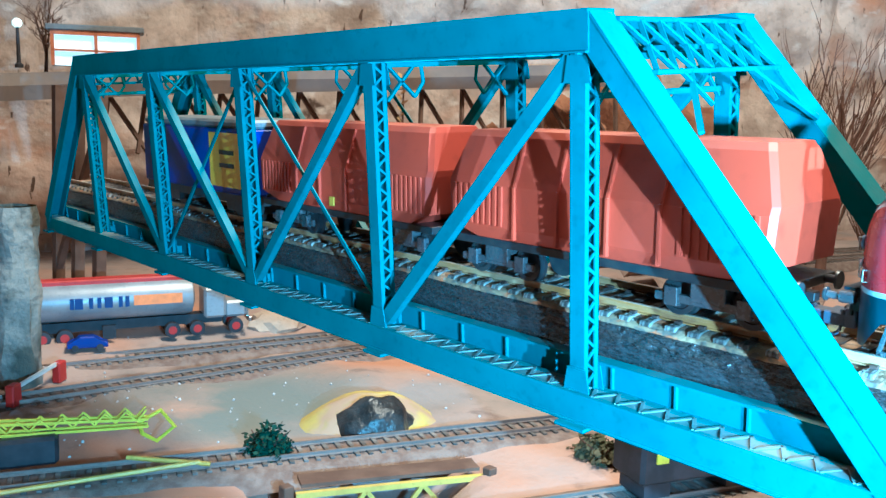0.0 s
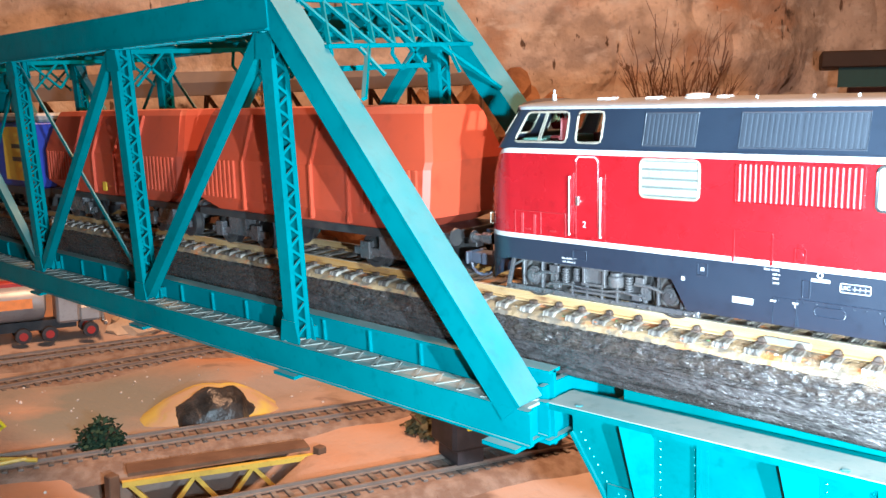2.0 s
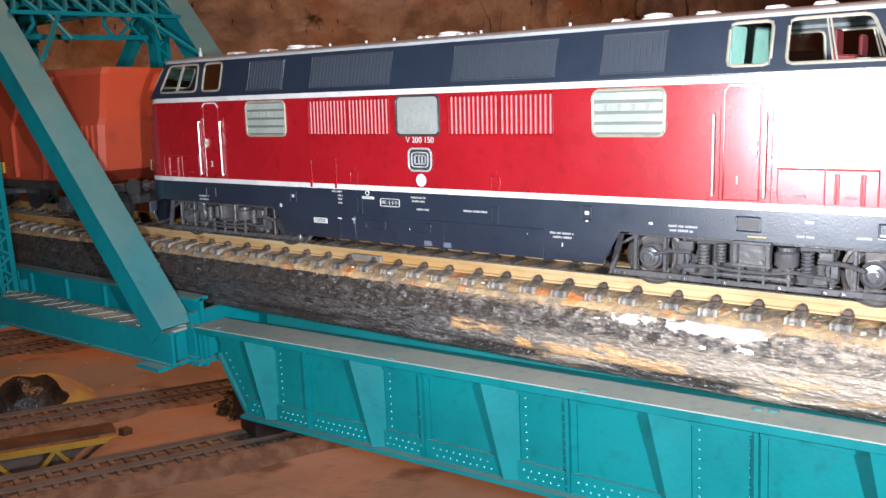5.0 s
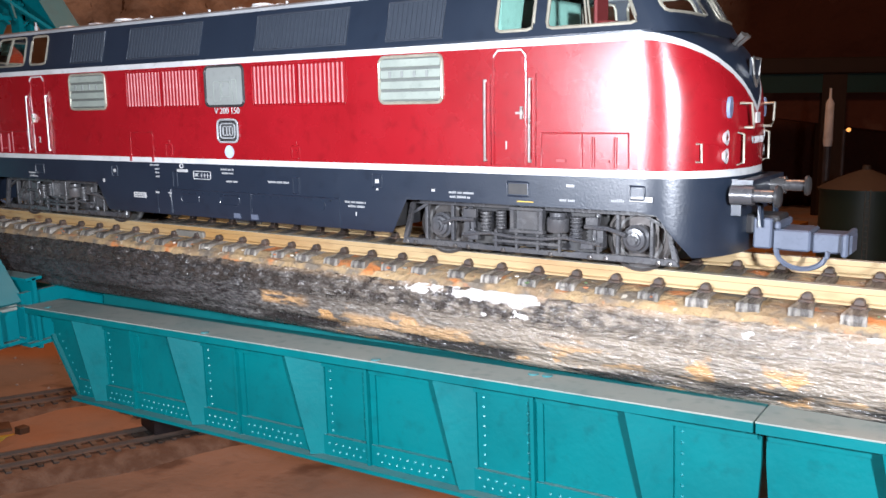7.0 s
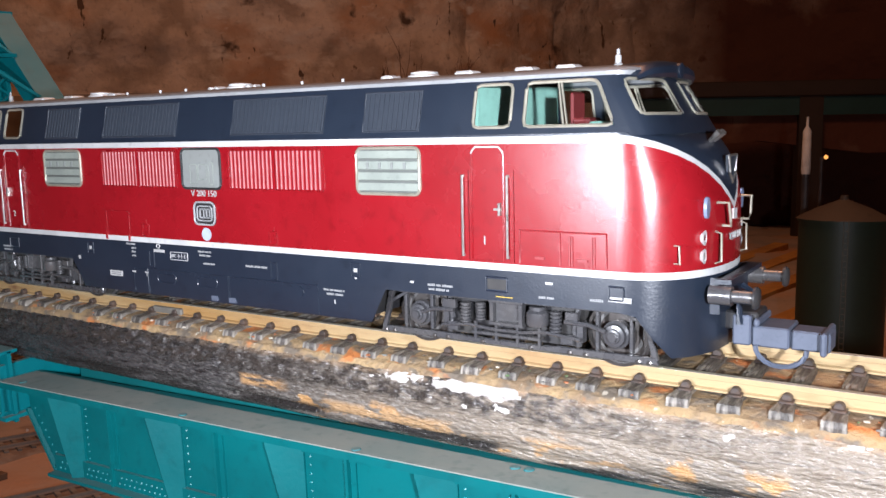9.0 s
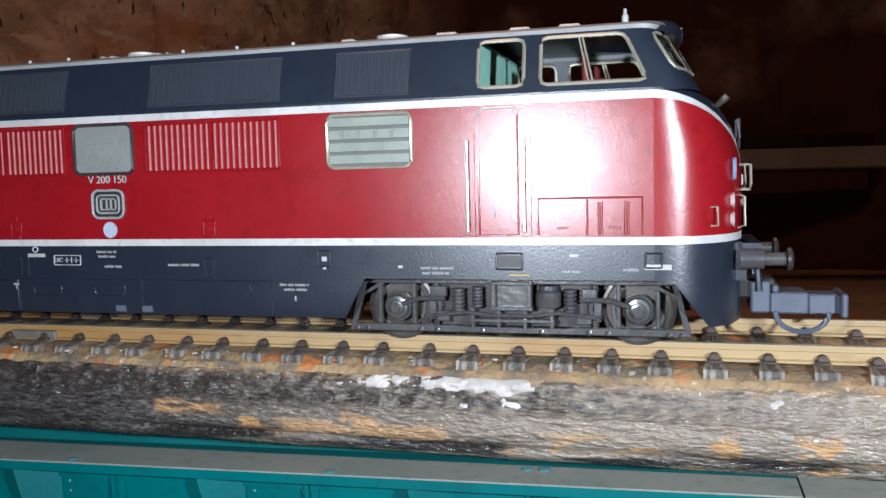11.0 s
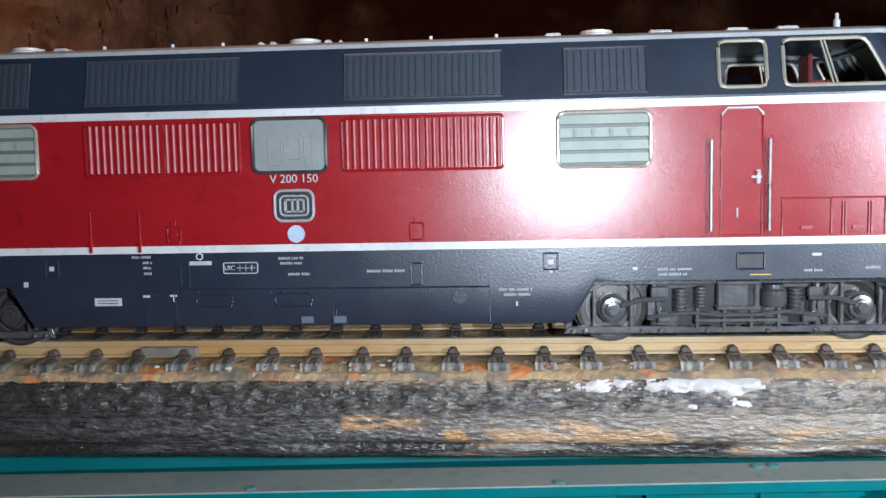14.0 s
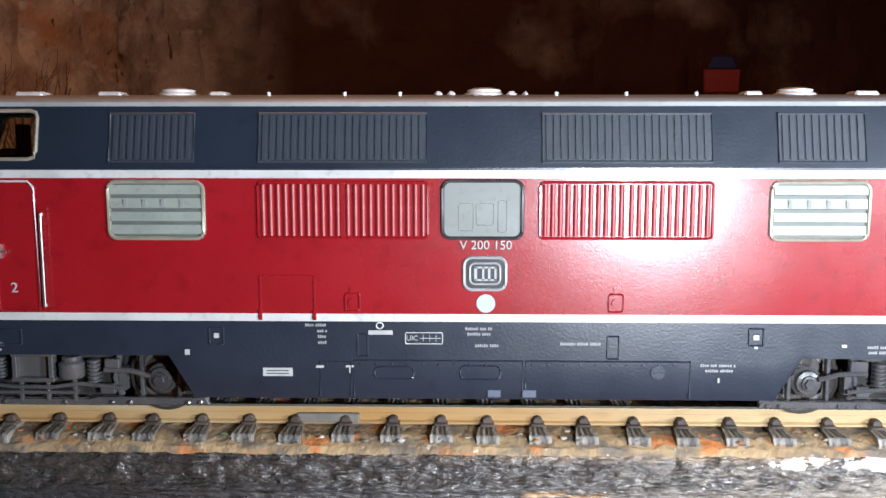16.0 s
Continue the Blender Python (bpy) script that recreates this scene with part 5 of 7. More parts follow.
    for a, b in ((3, 2), (3, 4)):
        bm = B()
        beam(bm, (N[a], y + 0.6, Z1 - 6), (N[b], y + 0.6, Z0 + 7), 0.6, 1.6)
        part("counter_brace", bm, TEAL, truss)


truss_side(YN, -1)
truss_side(YF, 1)
# cross frames, top bracing and portals
for k, x in enumerate(NODES[1:-1]):
    bm = B()
    for z in (Z1 - 6, Z1 - 16):
        if k in (0, 4) or z > Z1 - 10:
            beam(bm, (x, YN + 4, z), (x, YF - 4, z), 1.6, 1.2, (0, 0, 1))
    for s, yy in ((1, YN + 5), (-1, YF - 5)):
        beam(bm, (x, yy, Z1 - 18), (x, yy + s * 12, Z1 - 6), 1.4, 0.8, (1, 0, 0))
        beam(bm, (x, yy, Z1 - 6), (x, yy + s * 12, Z1 - 17), 1.4, 0.8, (1, 0, 0))
        tube(bm, [(x, yy + s * 12, Z1 - 17), (x, yy + s * 16, Z1 - 12), (x, yy + s * 15, Z1 - 6)], 0.7, n=6)
    part("sway_frame", bm, TEAL, truss)
for a, b in zip(NODES[1:-2], NODES[2:-1]):
    bm = B()
    for y0, y1 in ((YN + 4, YF - 4), (YF - 4, YN + 4)):
        beam(bm, (a, y0, Z1 + 3.5), (b, y1, Z1 + 3.5), 2.4, 1.0, (0, 0, 1))
        beam(bm, (a, y0, Z1 - 3.5), (b, y1, Z1 - 3.5), 1.6, 1.0, (0, 0, 1))
    part("top_bracing", bm, TEAL, truss)
    bm = B()
    for y0, y1 in ((YN + 4, YF - 4), (YF - 4, YN + 4)):
        for i in range(14):
            p, q = Vector((a, y0, 0)).lerp(Vector((b, y1, 0)), i / 14), Vector((a, y0, 0)).lerp(Vector((b, y1, 0)), (i + 1) / 14)
            z0, z1 = (Z1 - 3.5, Z1 + 3.5) if i % 2 else (Z1 + 3.5, Z1 - 3.5)
            beam(bm, (p.x, p.y, z0), (q.x, q.y, z1), 0.7, 0.7)
    part("bracing_lacing", bm, TEAL, truss)
for xa, xb, e in ((NODES[0], NODES[1], 1), (NODES[-1], NODES[-2], -1)):
    bm = B()

    def on_post(k, y):
        return Vector((xa + e * 5, y, Z0 + 6)).lerp(Vector((xb + e * 5, y, Z1 + 5)), k)
    for k in (0.98, 0.845):
        beam(bm, on_post(k, YN + 4), on_post(k, YF - 4), 1.8, 1.2, (1, 0, 0))
    n = 7
    for i in range(n):
        y0, y1 = YN + 5 + (YF - YN - 10) * i / n, YN + 5 + (YF - YN - 10) * (i + 1) / n
        beam(bm, on_post(0.98, y0), on_post(0.845, y1), 1.2, 0.8, (1, 0, 0))
        beam(bm, on_post(0.98, y1), on_post(0.845, y0), 1.2, 0.8, (1, 0, 0))
    for s, yy in ((1, YN + 5), (-1, YF - 5)):
        beam(bm, on_post(0.70, yy), on_post(0.845, yy + s * 14), 1.4, 1.0, (1, 0, 0))
        beam(bm, on_post(0.76, yy + s * 13), on_post(0.85, yy + s * 10), 1.0, 0.8, (1, 0, 0))
    part("portal_frame", bm, TEAL, truss)
# floor: stringer plates beside the log and cross beams below
for s, yy in ((-1, -17.5), (1, 19.5)):
    bm = B()
    box(bm, NODES[-1], NODES[0] + 2, yy - 0.5, yy + 0.5, -33, -14.5)
    box(bm, NODES[-1], NODES[0] + 2, yy - 2.2, yy + 2.2, -15.0, -14.2)
    for i in range(25):
        x = NODES[-1] + 10 + 20.4 * i
        box(bm, x - 0.3, x + 0.3, yy - 1.5, yy + 1.5, -33, -14.8)
    part("stringer", bm, TEAL, truss, "teal floor stringer")
for x in NODES:
    bm = B()
    box(bm, x - 0.8, x + 0.8, YN + 4, YF - 4, -31, -18)
    box(bm, x - 2.6, x + 2.6, YN + 4, YF - 4, -32, -31)
    part("cross_beam", bm, TEAL, truss)

# ---- teal plate girder spans ----


def girder_span(x0, x1, e0=9.8, e1=1.0):
    """A riveted plate girder span: two webs with tapered ends, sloping stiffeners and a dusty top."""
    g = thing("plate_girder_bridge", "teal riveted plate girder bridge span with dusty top flange", "bridge", group="girder spans")
    g.rotation_euler = (0, -0.025, 0)
    wide = [x0 + 15.5 + 35.4 * i for i in range(5)]
    thin = [x0 + 32.6 + 35.6 * i for i in range(4)]
    for yw, out in ((-15.7, -1), (15.7, 1)):
        def slab(bm, xa, xb, y_in, y_out, z0, z1):
            box(bm, xa, xb, *sorted((yw + out * y_in, yw + out * y_out)), z0, z1)
        ends = [(x0, -21.2), (x1, -21.2), (x1, -28), (x1 - e1, -42.6), (x0 + e0, -42.6), (x0, -28)]
        bm = B()
        plate(bm, [(x, yw, z) for x, z in ends], (0, 0.8 * -out, 0))
        w = part("web", bm, GIRDER, g, "teal girder web")
        bm = B()
        xa, xb = x0 - 3.2 if e0 > 5 else x0 - 0.2, x1 + 0.2
        plate(bm, [(x, yw + out * d, -20.15) for x, d in ((xa, -4.6), (xa, 5.9), (xb, 5.9), (xb, -1.2))], (0, 0, 0.25))
        top = part("top_flange", bm, DUSTY, g, "dusty grey top flange")
        bm = B()
        plate(bm, [(x, yw + out * d, -20.15) for x, d in ((xa, -5.7), (xa, -4.6), (xb, -1.2), (xb, -5.7))], (0, 0, 0.22))
        part("flange_edge", bm, TEAL_CLEAN, top, "clean teal inner strip of the flange")
        bm = B()
        slab(bm, xa + 0.1, xb, -5.6, 5.95, -21.6, -20.15)
        part("flange_plate", bm, GIRDER, top)
        bm = B()
        slab(bm, x0 + 0.4, x1 - 0.4, 0.0, 0.75, -24.4, -21.6)
        part("upper_angle", bm, GIRDER, w)
        bm = B()
        slab(bm, x0 + e0, x1 - e1, 0.0, 0.9, -42.5, -38.4)
        part("lower_angle", bm, GIRDER, w)
        bm = B()
        slab(bm, x0 + e0, x1 - e1, -0.2, 3.2, -43.3, -42.5)
        for xc, xd in ((x0, x0 + e0), (x1, x1 - e1)):
            if abs(xc - xd) > 5:
                beam(bm, (xc, yw + out * 0.6, -28.1), (xd, yw + out * 0.6, -42.9), 1.0, 0.8)
        part("bottom_flange", bm, GIRDER, g)
        for x in wide:
            # a folded plate: its free edge runs back towards the foot
            bm = B()
            f = [(x, 4.9, -21.6), (x + 6.2, 0.5, -21.6), (x + 6.2, 0.5, -42.4), (x + 3.4, 2.6, -42.4)]
            k = [(x + 0.4, 0.0, -21.6), (x + 6.2, 0.0, -21.6), (x + 6.2, 0.0, -42.4), (x + 3.8, 0.0, -42.4)]
            fv = [bm.verts.new((a, yw + out * d, c)) for a, d, c in f]
            kv = [bm.verts.new((a, yw + out * d, c)) for a, d, c in k]
            bm.faces.new(fv)
            bm.faces.new(kv[::-1])
            for i in range(4):
                bm.faces.new((fv[i], kv[i], kv[(i + 1) % 4], fv[(i + 1) % 4]))
            part("stiffener", bm, GIRDER, w)
        for x in thin:
            bm = B()
            slab(bm, x - 0.35, x + 0.35, 0.0, 1.5, -43.8, -21.6)
            slab(bm, x - 0.35, x + 1.6, 0.0, 0.45, -43.8, -21.6)
            part("stiffener", bm, GIRDER, w)
        # rivets along the angles, the stiffeners and the sloping ends
        bm = B()
        pts = []
        for x in wide:
            pts += [(x + 7.4, -25.4 - 1.75 * k, 0.0) for k in range(8)]
        for x in thin:
            pts += [(x - 1.5, -25.2 - 1.75 * k, 0.0) for k in range(8)]
        n = int((x1 - x0 - 3) / 1.75)
        for k in range(n):
            px = x0 + 1.5 + 1.75 * k
            pts.append((px, -23.2, 0.75))
            if x0 + e0 + 1 < px < x1 - e1 - 1:
                pts += [(px, -41.5, 0.9), (px + 0.87, -40.0, 0.9)]
        for k in range(9):
            d = 1.15 * k + 2.2
            pts += [(x0 + d, -27.0 - 1.5 * (d - 1.6), 0.0)] if e0 > 5 else []
        for px, pz, lift in pts:
            if any(x - 0.3 < px < x + 6.4 for x in wide) or any(x - 0.6 < px < x + 1.8 for x in thin):
                continue
            yy = yw + out * lift
            v = [bm.verts.new((px + 0.33 * math.cos(t), yy, pz + 0.33 * math.sin(t))) for t in (0, 1.05, 2.09, 3.14, 4.19, 5.24)]
            c_ = bm.verts.new((px, yy + out * 0.26, pz))
            for i in range(6):
                bm.faces.new((v[i], v[(i + 1) % 6], c_))
        tagged(part("rivets", bm, RIVET, w), kind="stuff")
    # a bearer between the webs carries the log, on cross plates
    bm = B()
    xa, xb = x0 + 8, x1 - 2
    plate(bm, [(xa, -6, -24), (xb, -6, -24), (xb, -6, -17.4 - 0.025 * xb), (xa, -6, -17.4 - 0.025 * xa)], (0, 12, 0))
    part("bearer", bm, TEAL_CLEAN, g, "teal bearer under the log")
    for i in range(4):
        x = xa + 2 + (xb - xa - 4) * i / 3
        bm = B()
        box(bm, x - 0.5, x + 0.5, -14.8, 14.8, -42, -24)
        part("diaphragm", bm, TEAL_CLEAN, g)
    return g


girder_span(-71.0, 105.2)
girder_span(105.9, 282.6, 1.0, 9.8)
# splashes on the flange
for x, y in ((-66, -19.5), (-7.4, -20.2), (38.8, -20.4), (68.5, -15.5), (71.0, -15.3)):
    bm = B()
    lathe(bm, [(1.0, 0), (0.8, 0.25), (0.3, 0.3)], (x, y, -19.95 + 0.025 * x), "z", 10)
    solid("paint_drop", bm, TEAL, "small teal paint drop on the girder flange", "paint drop", group="paint drops", smooth=True)

# ---- orange hopper wagons behind the locomotive ----
ORANGE = mat("orange_red_plastic", (0.42, 0.055, 0.02), 0.5, col2=(0.34, 0.05, 0.022), scale=25, dust=(0.42, 0.16, 0.09), dust_amt=0.35, rvar=0.1)


def hopper(x):
    w = thing("hopper_wagon", "orange-red dusty self-discharging hopper wagon coupled in the train", "wagon", (x, 0, 0), group="hopper wagons")
    bm = B()
    L, rows = 57.0, []
    for z, hw, hl in ((13, 15.0, 46), (17, 17.0, 56), (30, 17.0, 57), (32, 16.2, 57), (44.5, 12.0, 53), (46.5, 10.5, 52), (46.9, 0.5, 40)):
        rows.append([(hl, -hw + 1.5, z), (hl - 1.5, -hw, z), (-hl + 1.5, -hw, z), (-hl, -hw + 1.5, z), (-hl, hw - 1.5, z), (-hl + 1.5, hw, z), (hl - 1.5, hw, z), (hl, hw - 1.5, z)])
    sheet(bm, rows, closed=True)
    bm.faces.new([v for v in bm.verts if abs(v.co.z - 13) < 0.01])
    b = part("body", bm, ORANGE, w, "orange-red hopper body")
    for e in (-1, 1):
        for i in range(9):
            bm = B()
            xx = e * (32 + 2.6 * i)
            box(bm, xx - 0.55, xx + 0.55, -17.7, -16.8, 17.5, 29.8)
            part("rib", bm, ORANGE, b)
    for xx in (-26, -9, 9, 26):
        bm = B()
        beam(bm, (xx, -17.3, 30), (xx, -12.5, 44.5), 0.8, 1.2, (1, 0, 0))
        beam(bm, (xx, -17.4, 14), (xx, -17.4, 30), 0.8, 1.4, (1, 0, 0))
        part("rib", bm, ORANGE, b)
    bm = B()
    box(bm, -57, 57, -15.5, 15.5, 10.5, 13.0)
    for e in (-1, 1):
        box(bm, min(e * 57, e * 60), max(e * 57, e * 60), -1.5, 1.5, 8, 10.5)
    part("underframe", bm, BLACKP, w, "dark underframe", bevel=0.2)
    for e in (-1, 1):
        bm = B()
        box(bm, e * 38 - 16, e * 38 + 16, -12.8, -11.4, 4.0, 6.4)
        box(bm, e * 38 - 16, e * 38 + 16, 11.4, 12.8, 4.0, 6.4)
        box(bm, e * 38 - 5, e * 38 + 5, -13, 13, 5, 10.5)
        for d in (-10.5, 10.5):
            box(bm, e * 38 + d - 2, e * 38 + d + 2, -13.6, -11.4, 3.2, 8.2)
        bo = part("bogie", bm, BOGIE, w, bevel=0.2)
        for d in (-10.5, 10.5):
            for s in (-1, 1):
                bm = B()
                prof = [(5.9, 6.7), (5.9, 7.3), (5.4, 7.5), (5.3, 9.6), (3.8, 9.7), (3.6, 9.2), (0.9, 9.3)]
                lathe(bm, [(r, s * h) for r, h in (prof if s > 0 else prof[::-1])], (e * 38 + d, 0, 5.3), "y", 20)
                part("wheel", bm, BLACKP, bo, smooth=True)
        for s in (-1, 1):
            bm = B()
            lathe(bm, [(1.1, 0), (1.1, 3), (2.5, 3.2), (2.3, 3.8)] if e > 0 else [(2.3, -3.8), (2.5, -3.2), (1.1, -3), (1.1, 0)], (e * 57, s * 10.1, 12), "x", 14)
            part("buffer", bm, BLACKP, w, smooth=True)
    bm = B()
    box(bm, -2.2, 0.6, -17.6, -16.9, 15.0, 18.5)
    part("yellow_panel", bm, mat("yellow_panel_paint", (0.65, 0.42, 0.03), 0.5), w)
    return w


hop = hopper(-172.0)
copy_thing(hop, pose(-0.2955, 0, 0))
BLUE = mat("blue_wagon_paint", (0.012, 0.03, 0.28), 0.45, scale=60)
bw = thing("container_wagon", "blue and yellow box wagon coupled behind the hoppers", "wagon", (-420, 0, 0))
bm = B()
box(bm, -58, 58, -16.5, 16.5, 12, 42)
part("body", bm, BLUE, bw, bevel=0.8)
bm = B()
box(bm, 20, 52, -16.8, -16.4, 15, 40)
pn = part("panel", bm, mat("yellow_wagon_paint", (0.75, 0.48, 0.02), 0.45, scale=60), bw, "yellow side panel")
bm = B()
box(bm, 30, 44, -17.0, -16.7, 30, 32)
box(bm, 30, 44, -17.0, -16.7, 24, 26)
part("marking", bm, BLACKP, pn)
bm = B()
box(bm, -58, 58, -15.5, 15.5, 42, 46)
part("roof", bm, ROOF, bw, bevel=1.2)
bm = B()
box(bm, -58, 58, -15, 15, 8, 12)
for e in (-1, 1):
    box(bm, e * 40 - 14, e * 40 + 14, -12, 12, 3.4, 8)
    for d in (-9, 9):
        for s in (-1, 1):
            lathe(bm, [(5.3, s * 7 - 1), (5.3, s * 7 + 1)], (e * 40 + d, 0, 5.3), "y", 16)
part("underframe", bm, BLACKP, bw)

# ---- lower scenery ----
STANDING = set(bpy.data.objects)
BROWN = mat("dark_brown_timber", (0.10, 0.055, 0.032), 0.8, col2=(0.15, 0.09, 0.055), scale=60, bump=0.4, bscale=300)
BALLAST = mat("brown_ballast", (0.17, 0.115, 0.085), 0.95, col2=(0.25, 0.19, 0.15), scale=120, mix=(0.4, 0.6), bump=0.9, bscale=500, bdist=0.001)
OLDRAIL = mat("dull_rusty_rail", (0.30, 0.24, 0.20), 0.45, 0.4, scale=80)
OLDTIE = mat("old_sleeper", (0.10, 0.085, 0.075), 0.85, col2=(0.2, 0.175, 0.15), scale=200, random=0.4)
YELLOW = mat("yellow_plastic", (0.62, 0.46, 0.07), 0.5, col2=(0.5, 0.36, 0.06), scale=80)
BRIGHTYELLOW = mat("bright_yellow_plastic", (0.75, 0.66, 0.02), 0.45, scale=80)
DKGREEN = mat("dark_green_foliage", (0.018, 0.045, 0.02), 0.9, col2=(0.03, 0.06, 0.03), scale=120)
OLIVE = mat("olive_foliage", (0.10, 0.10, 0.045), 0.9, col2=(0.16, 0.14, 0.07), scale=120)
BROWNLEAF = mat("brown_foliage", (0.09, 0.035, 0.02), 0.9, col2=(0.13, 0.05, 0.03), scale=120)
TWIG = mat("brown_twigs", (0.10, 0.05, 0.03), 0.85, col2=(0.15, 0.08, 0.05), scale=90)
ORANGEROAD = mat("orange_ochre_boards", (0.48, 0.24, 0.055), 0.8, col2=(0.34, 0.16, 0.04), scale=30, bump=0.4, bscale=200)
BLACK = mat("matt_black_model_paint", (0.02, 0.02, 0.024), 0.55, col2=(0.04, 0.035, 0.04), scale=120)
bm = B()
box(bm, -1.4, 1.4, -14, 14, 0, 2.0)
OLD_SLEEPER = mesh_of("sleeper", bm, OLDTIE, bevel=0.25)


def low_track(p, q, lift=0.0, bed=True, flat=None):
    """A track across the lower ground from p to q."""
    p, q = Vector((*p, 0)), Vector((*q, 0))
    d = q - p
    length, ang = d.length, math.atan2(d.y, d.x)
    z = flat if flat is not None else ground_z(*((p + q) / 2)[:2]) + lift + 3
    t = thing("railway_track", "old model railway track on brown ballast across the scenery ground", "track", (p.x, p.y, z), math.degrees(ang), group="lower tracks")
    if bed:
        bm = B()
        n = int(length / 12)
        rows = [[(length * i / n, s * (1 + 0.05 * noise.noise(Vector((i * 0.7, s, p.x)))), h) for s, h in ((-30, -8), (-21, -0.5), (-14, 0.8), (14, 0.8), (21, -0.5), (30, -8))] for i in range(n + 1)]
        sheet(bm, rows)
        part("ballast_bed", bm, BALLAST, t, smooth=True)
    for s in (-1, 1):
        bm = B()
        plate(bm, [(0, s * u, v) for u, v in ((7.9, 2.0), (9.7, 2.0), (9.7, 2.4), (9.1, 2.6), (9.1, 3.5), (9.35, 3.7), (9.35, 4.5), (8.25, 4.5), (8.25, 3.7), (8.5, 3.5), (8.5, 2.6), (7.9, 2.4))], (length, 0, 0))
        part("rail", bm, OLDRAIL, t)
    for i in range(int(length / 7.6)):
        piece("sleeper", OLD_SLEEPER, t, (4 + 7.6 * i, random.uniform(-0.4, 0.4), 0), random.uniform(-0.03, 0.03))
    return t


random.seed(21)
low_track((-757, -220), (-594, 418))
low_track((-658, -220), (-566, 475))
low_track((-556, -220), (-316, 380), flat=-152)
low_track((-330, 30), (-190, 390))
low_track((-640, 640), (-430, 1290))
low_track((-575, 610), (-375, 1290))

# brown deck and yellow truss beside the third track
bm = B()
plate(bm, [(-398, 52, -153), (-355, 143, -153), (-368, 149, -153), (-411, 58, -153)], (0, 0, 2.0))
solid("timber_deck", bm, BROWN, "brown timber deck beside the lower track", "deck")
yb = thing("yellow_truss_bridge", "small yellow truss bridge carrying the lower track over a ravine", "bridge", (-396, 52, -160), 64.7)
for s in (0, 62):
    bm = B()
    beam(bm, (-4, s, 4), (104, s, 4), 3, 3)
    part("top_chord", bm, YELLOW, yb)
    bm = B()
    beam(bm, (14, s, -18), (88, s, -18), 2.5, 2.5)
    part("bottom_chord", bm, YELLOW, yb)
    for a, b, c, d in ((0, 3, 18, -18), (18, -18, 34, 3), (34, 3, 50, -18), (50, -18, 66, 3), (66, 3, 84, -18), (84, -18, 100, 3)):
        bm = B()
        beam(bm, (a, s, b), (c, s, d), 2, 2.4)
        part("diagonal", bm, YELLOW, yb)
for x, y in ((-350, 146), (-400, 44)):
    bm = B()
    box(bm, -3, 3, -3, 3, -30, 10)
    solid("bridge_post", bm, BROWN, "brown timber post at the yellow bridge", "post", (x, y, -160), group="bridge posts", bevel=0.5)

# culvert
cu = thing("black_rock", "glossy black domed rock in a yellow sandy bank", "rock", (-447, 140, -158), 62)
bm = B()
m = bmesh.ops.create_icosphere(bm, subdivisions=4, radius=1)
for v in m["verts"]:
    n0 = 1 + 0.12 * noise.noise(v.co * 2) + 0.05 * noise.noise(v.co * 6)
    v.co = Vector((v.co.x * 27 * n0, v.co.y * 20 * n0, max(-4.0, v.co.z * 25 * n0)))
part("dome", bm, mat("black_glossy_rock", (0.012, 0.013, 0.014), 0.35, col2=(0.05, 0.05, 0.05), scale=70, bump=0.8, bscale=200, bdist=0.002), cu, "black glossy dome", smooth=True)
bm = B()
rows = []
for k in range(9):
    q = k / 8
    rows.append([((52 * math.cos(a)) * q * (1 + 0.15 * noise.noise(Vector((math.cos(a), math.sin(a), 4)))), 18 + 40 * math.sin(a) * q, 23 * (1 - q * q) ** 1.2 - 1.0 + 2.5 * noise.noise(Vector((q * 3 * math.cos(a), q * 3 * math.sin(a), 2)))) for a in [2 * math.pi * i / 40 for i in range(40)]])
sheet(bm, rows, closed=True)
part("sand_bank", bm, mat("yellow_sand", (0.40, 0.28, 0.17), 0.95, col2=(0.50, 0.41, 0.08), scale=26, mix=(0.44, 0.58), bump=0.5, bscale=250), cu, "yellowish sand bank", smooth=True)

# ---- plants ----


def leaves(bm, centre, size, n, leaf, seed, cone=False):
    rnd = random.Random(seed)
    for i in range(n):
        if cone:
            k = rnd.random() ** 0.7
            r = (1 - k) * size[0] * (0.75 + 0.35 * math.sin(k * 40)) * rnd.uniform(0.3, 1.0)
            a = rnd.uniform(0, 2 * math.pi)
            p = Vector((r * math.cos(a), r * math.sin(a), k * size[2] - r * 0.25))
        else:
            d = Vector((rnd.gauss(0, 1), rnd.gauss(0, 1), rnd.gauss(0, 1))).normalized()
            d *= rnd.uniform(0.45, 1.0) * (0.75 + 0.5 * noise.noise(d * 2.2 + Vector((seed, 0, 0))))
            p = Vector((d.x * size[0], d.y * size[1], abs(d.z) * size[2]))
        p += Vector(centre)
        u = Vector((rnd.gauss(0, 1), rnd.gauss(0, 1), rnd.gauss(0, 0.6))).normalized()
        w = u.orthogonal().normalized()
        s = leaf * rnd.uniform(0.6, 1.4)
        bm.faces.new([bm.verts.new(p + u * s), bm.verts.new(p + w * s * 0.5), bm.verts.new(p - u * s * 0.6), bm.verts.new(p - w * s * 0.5)])


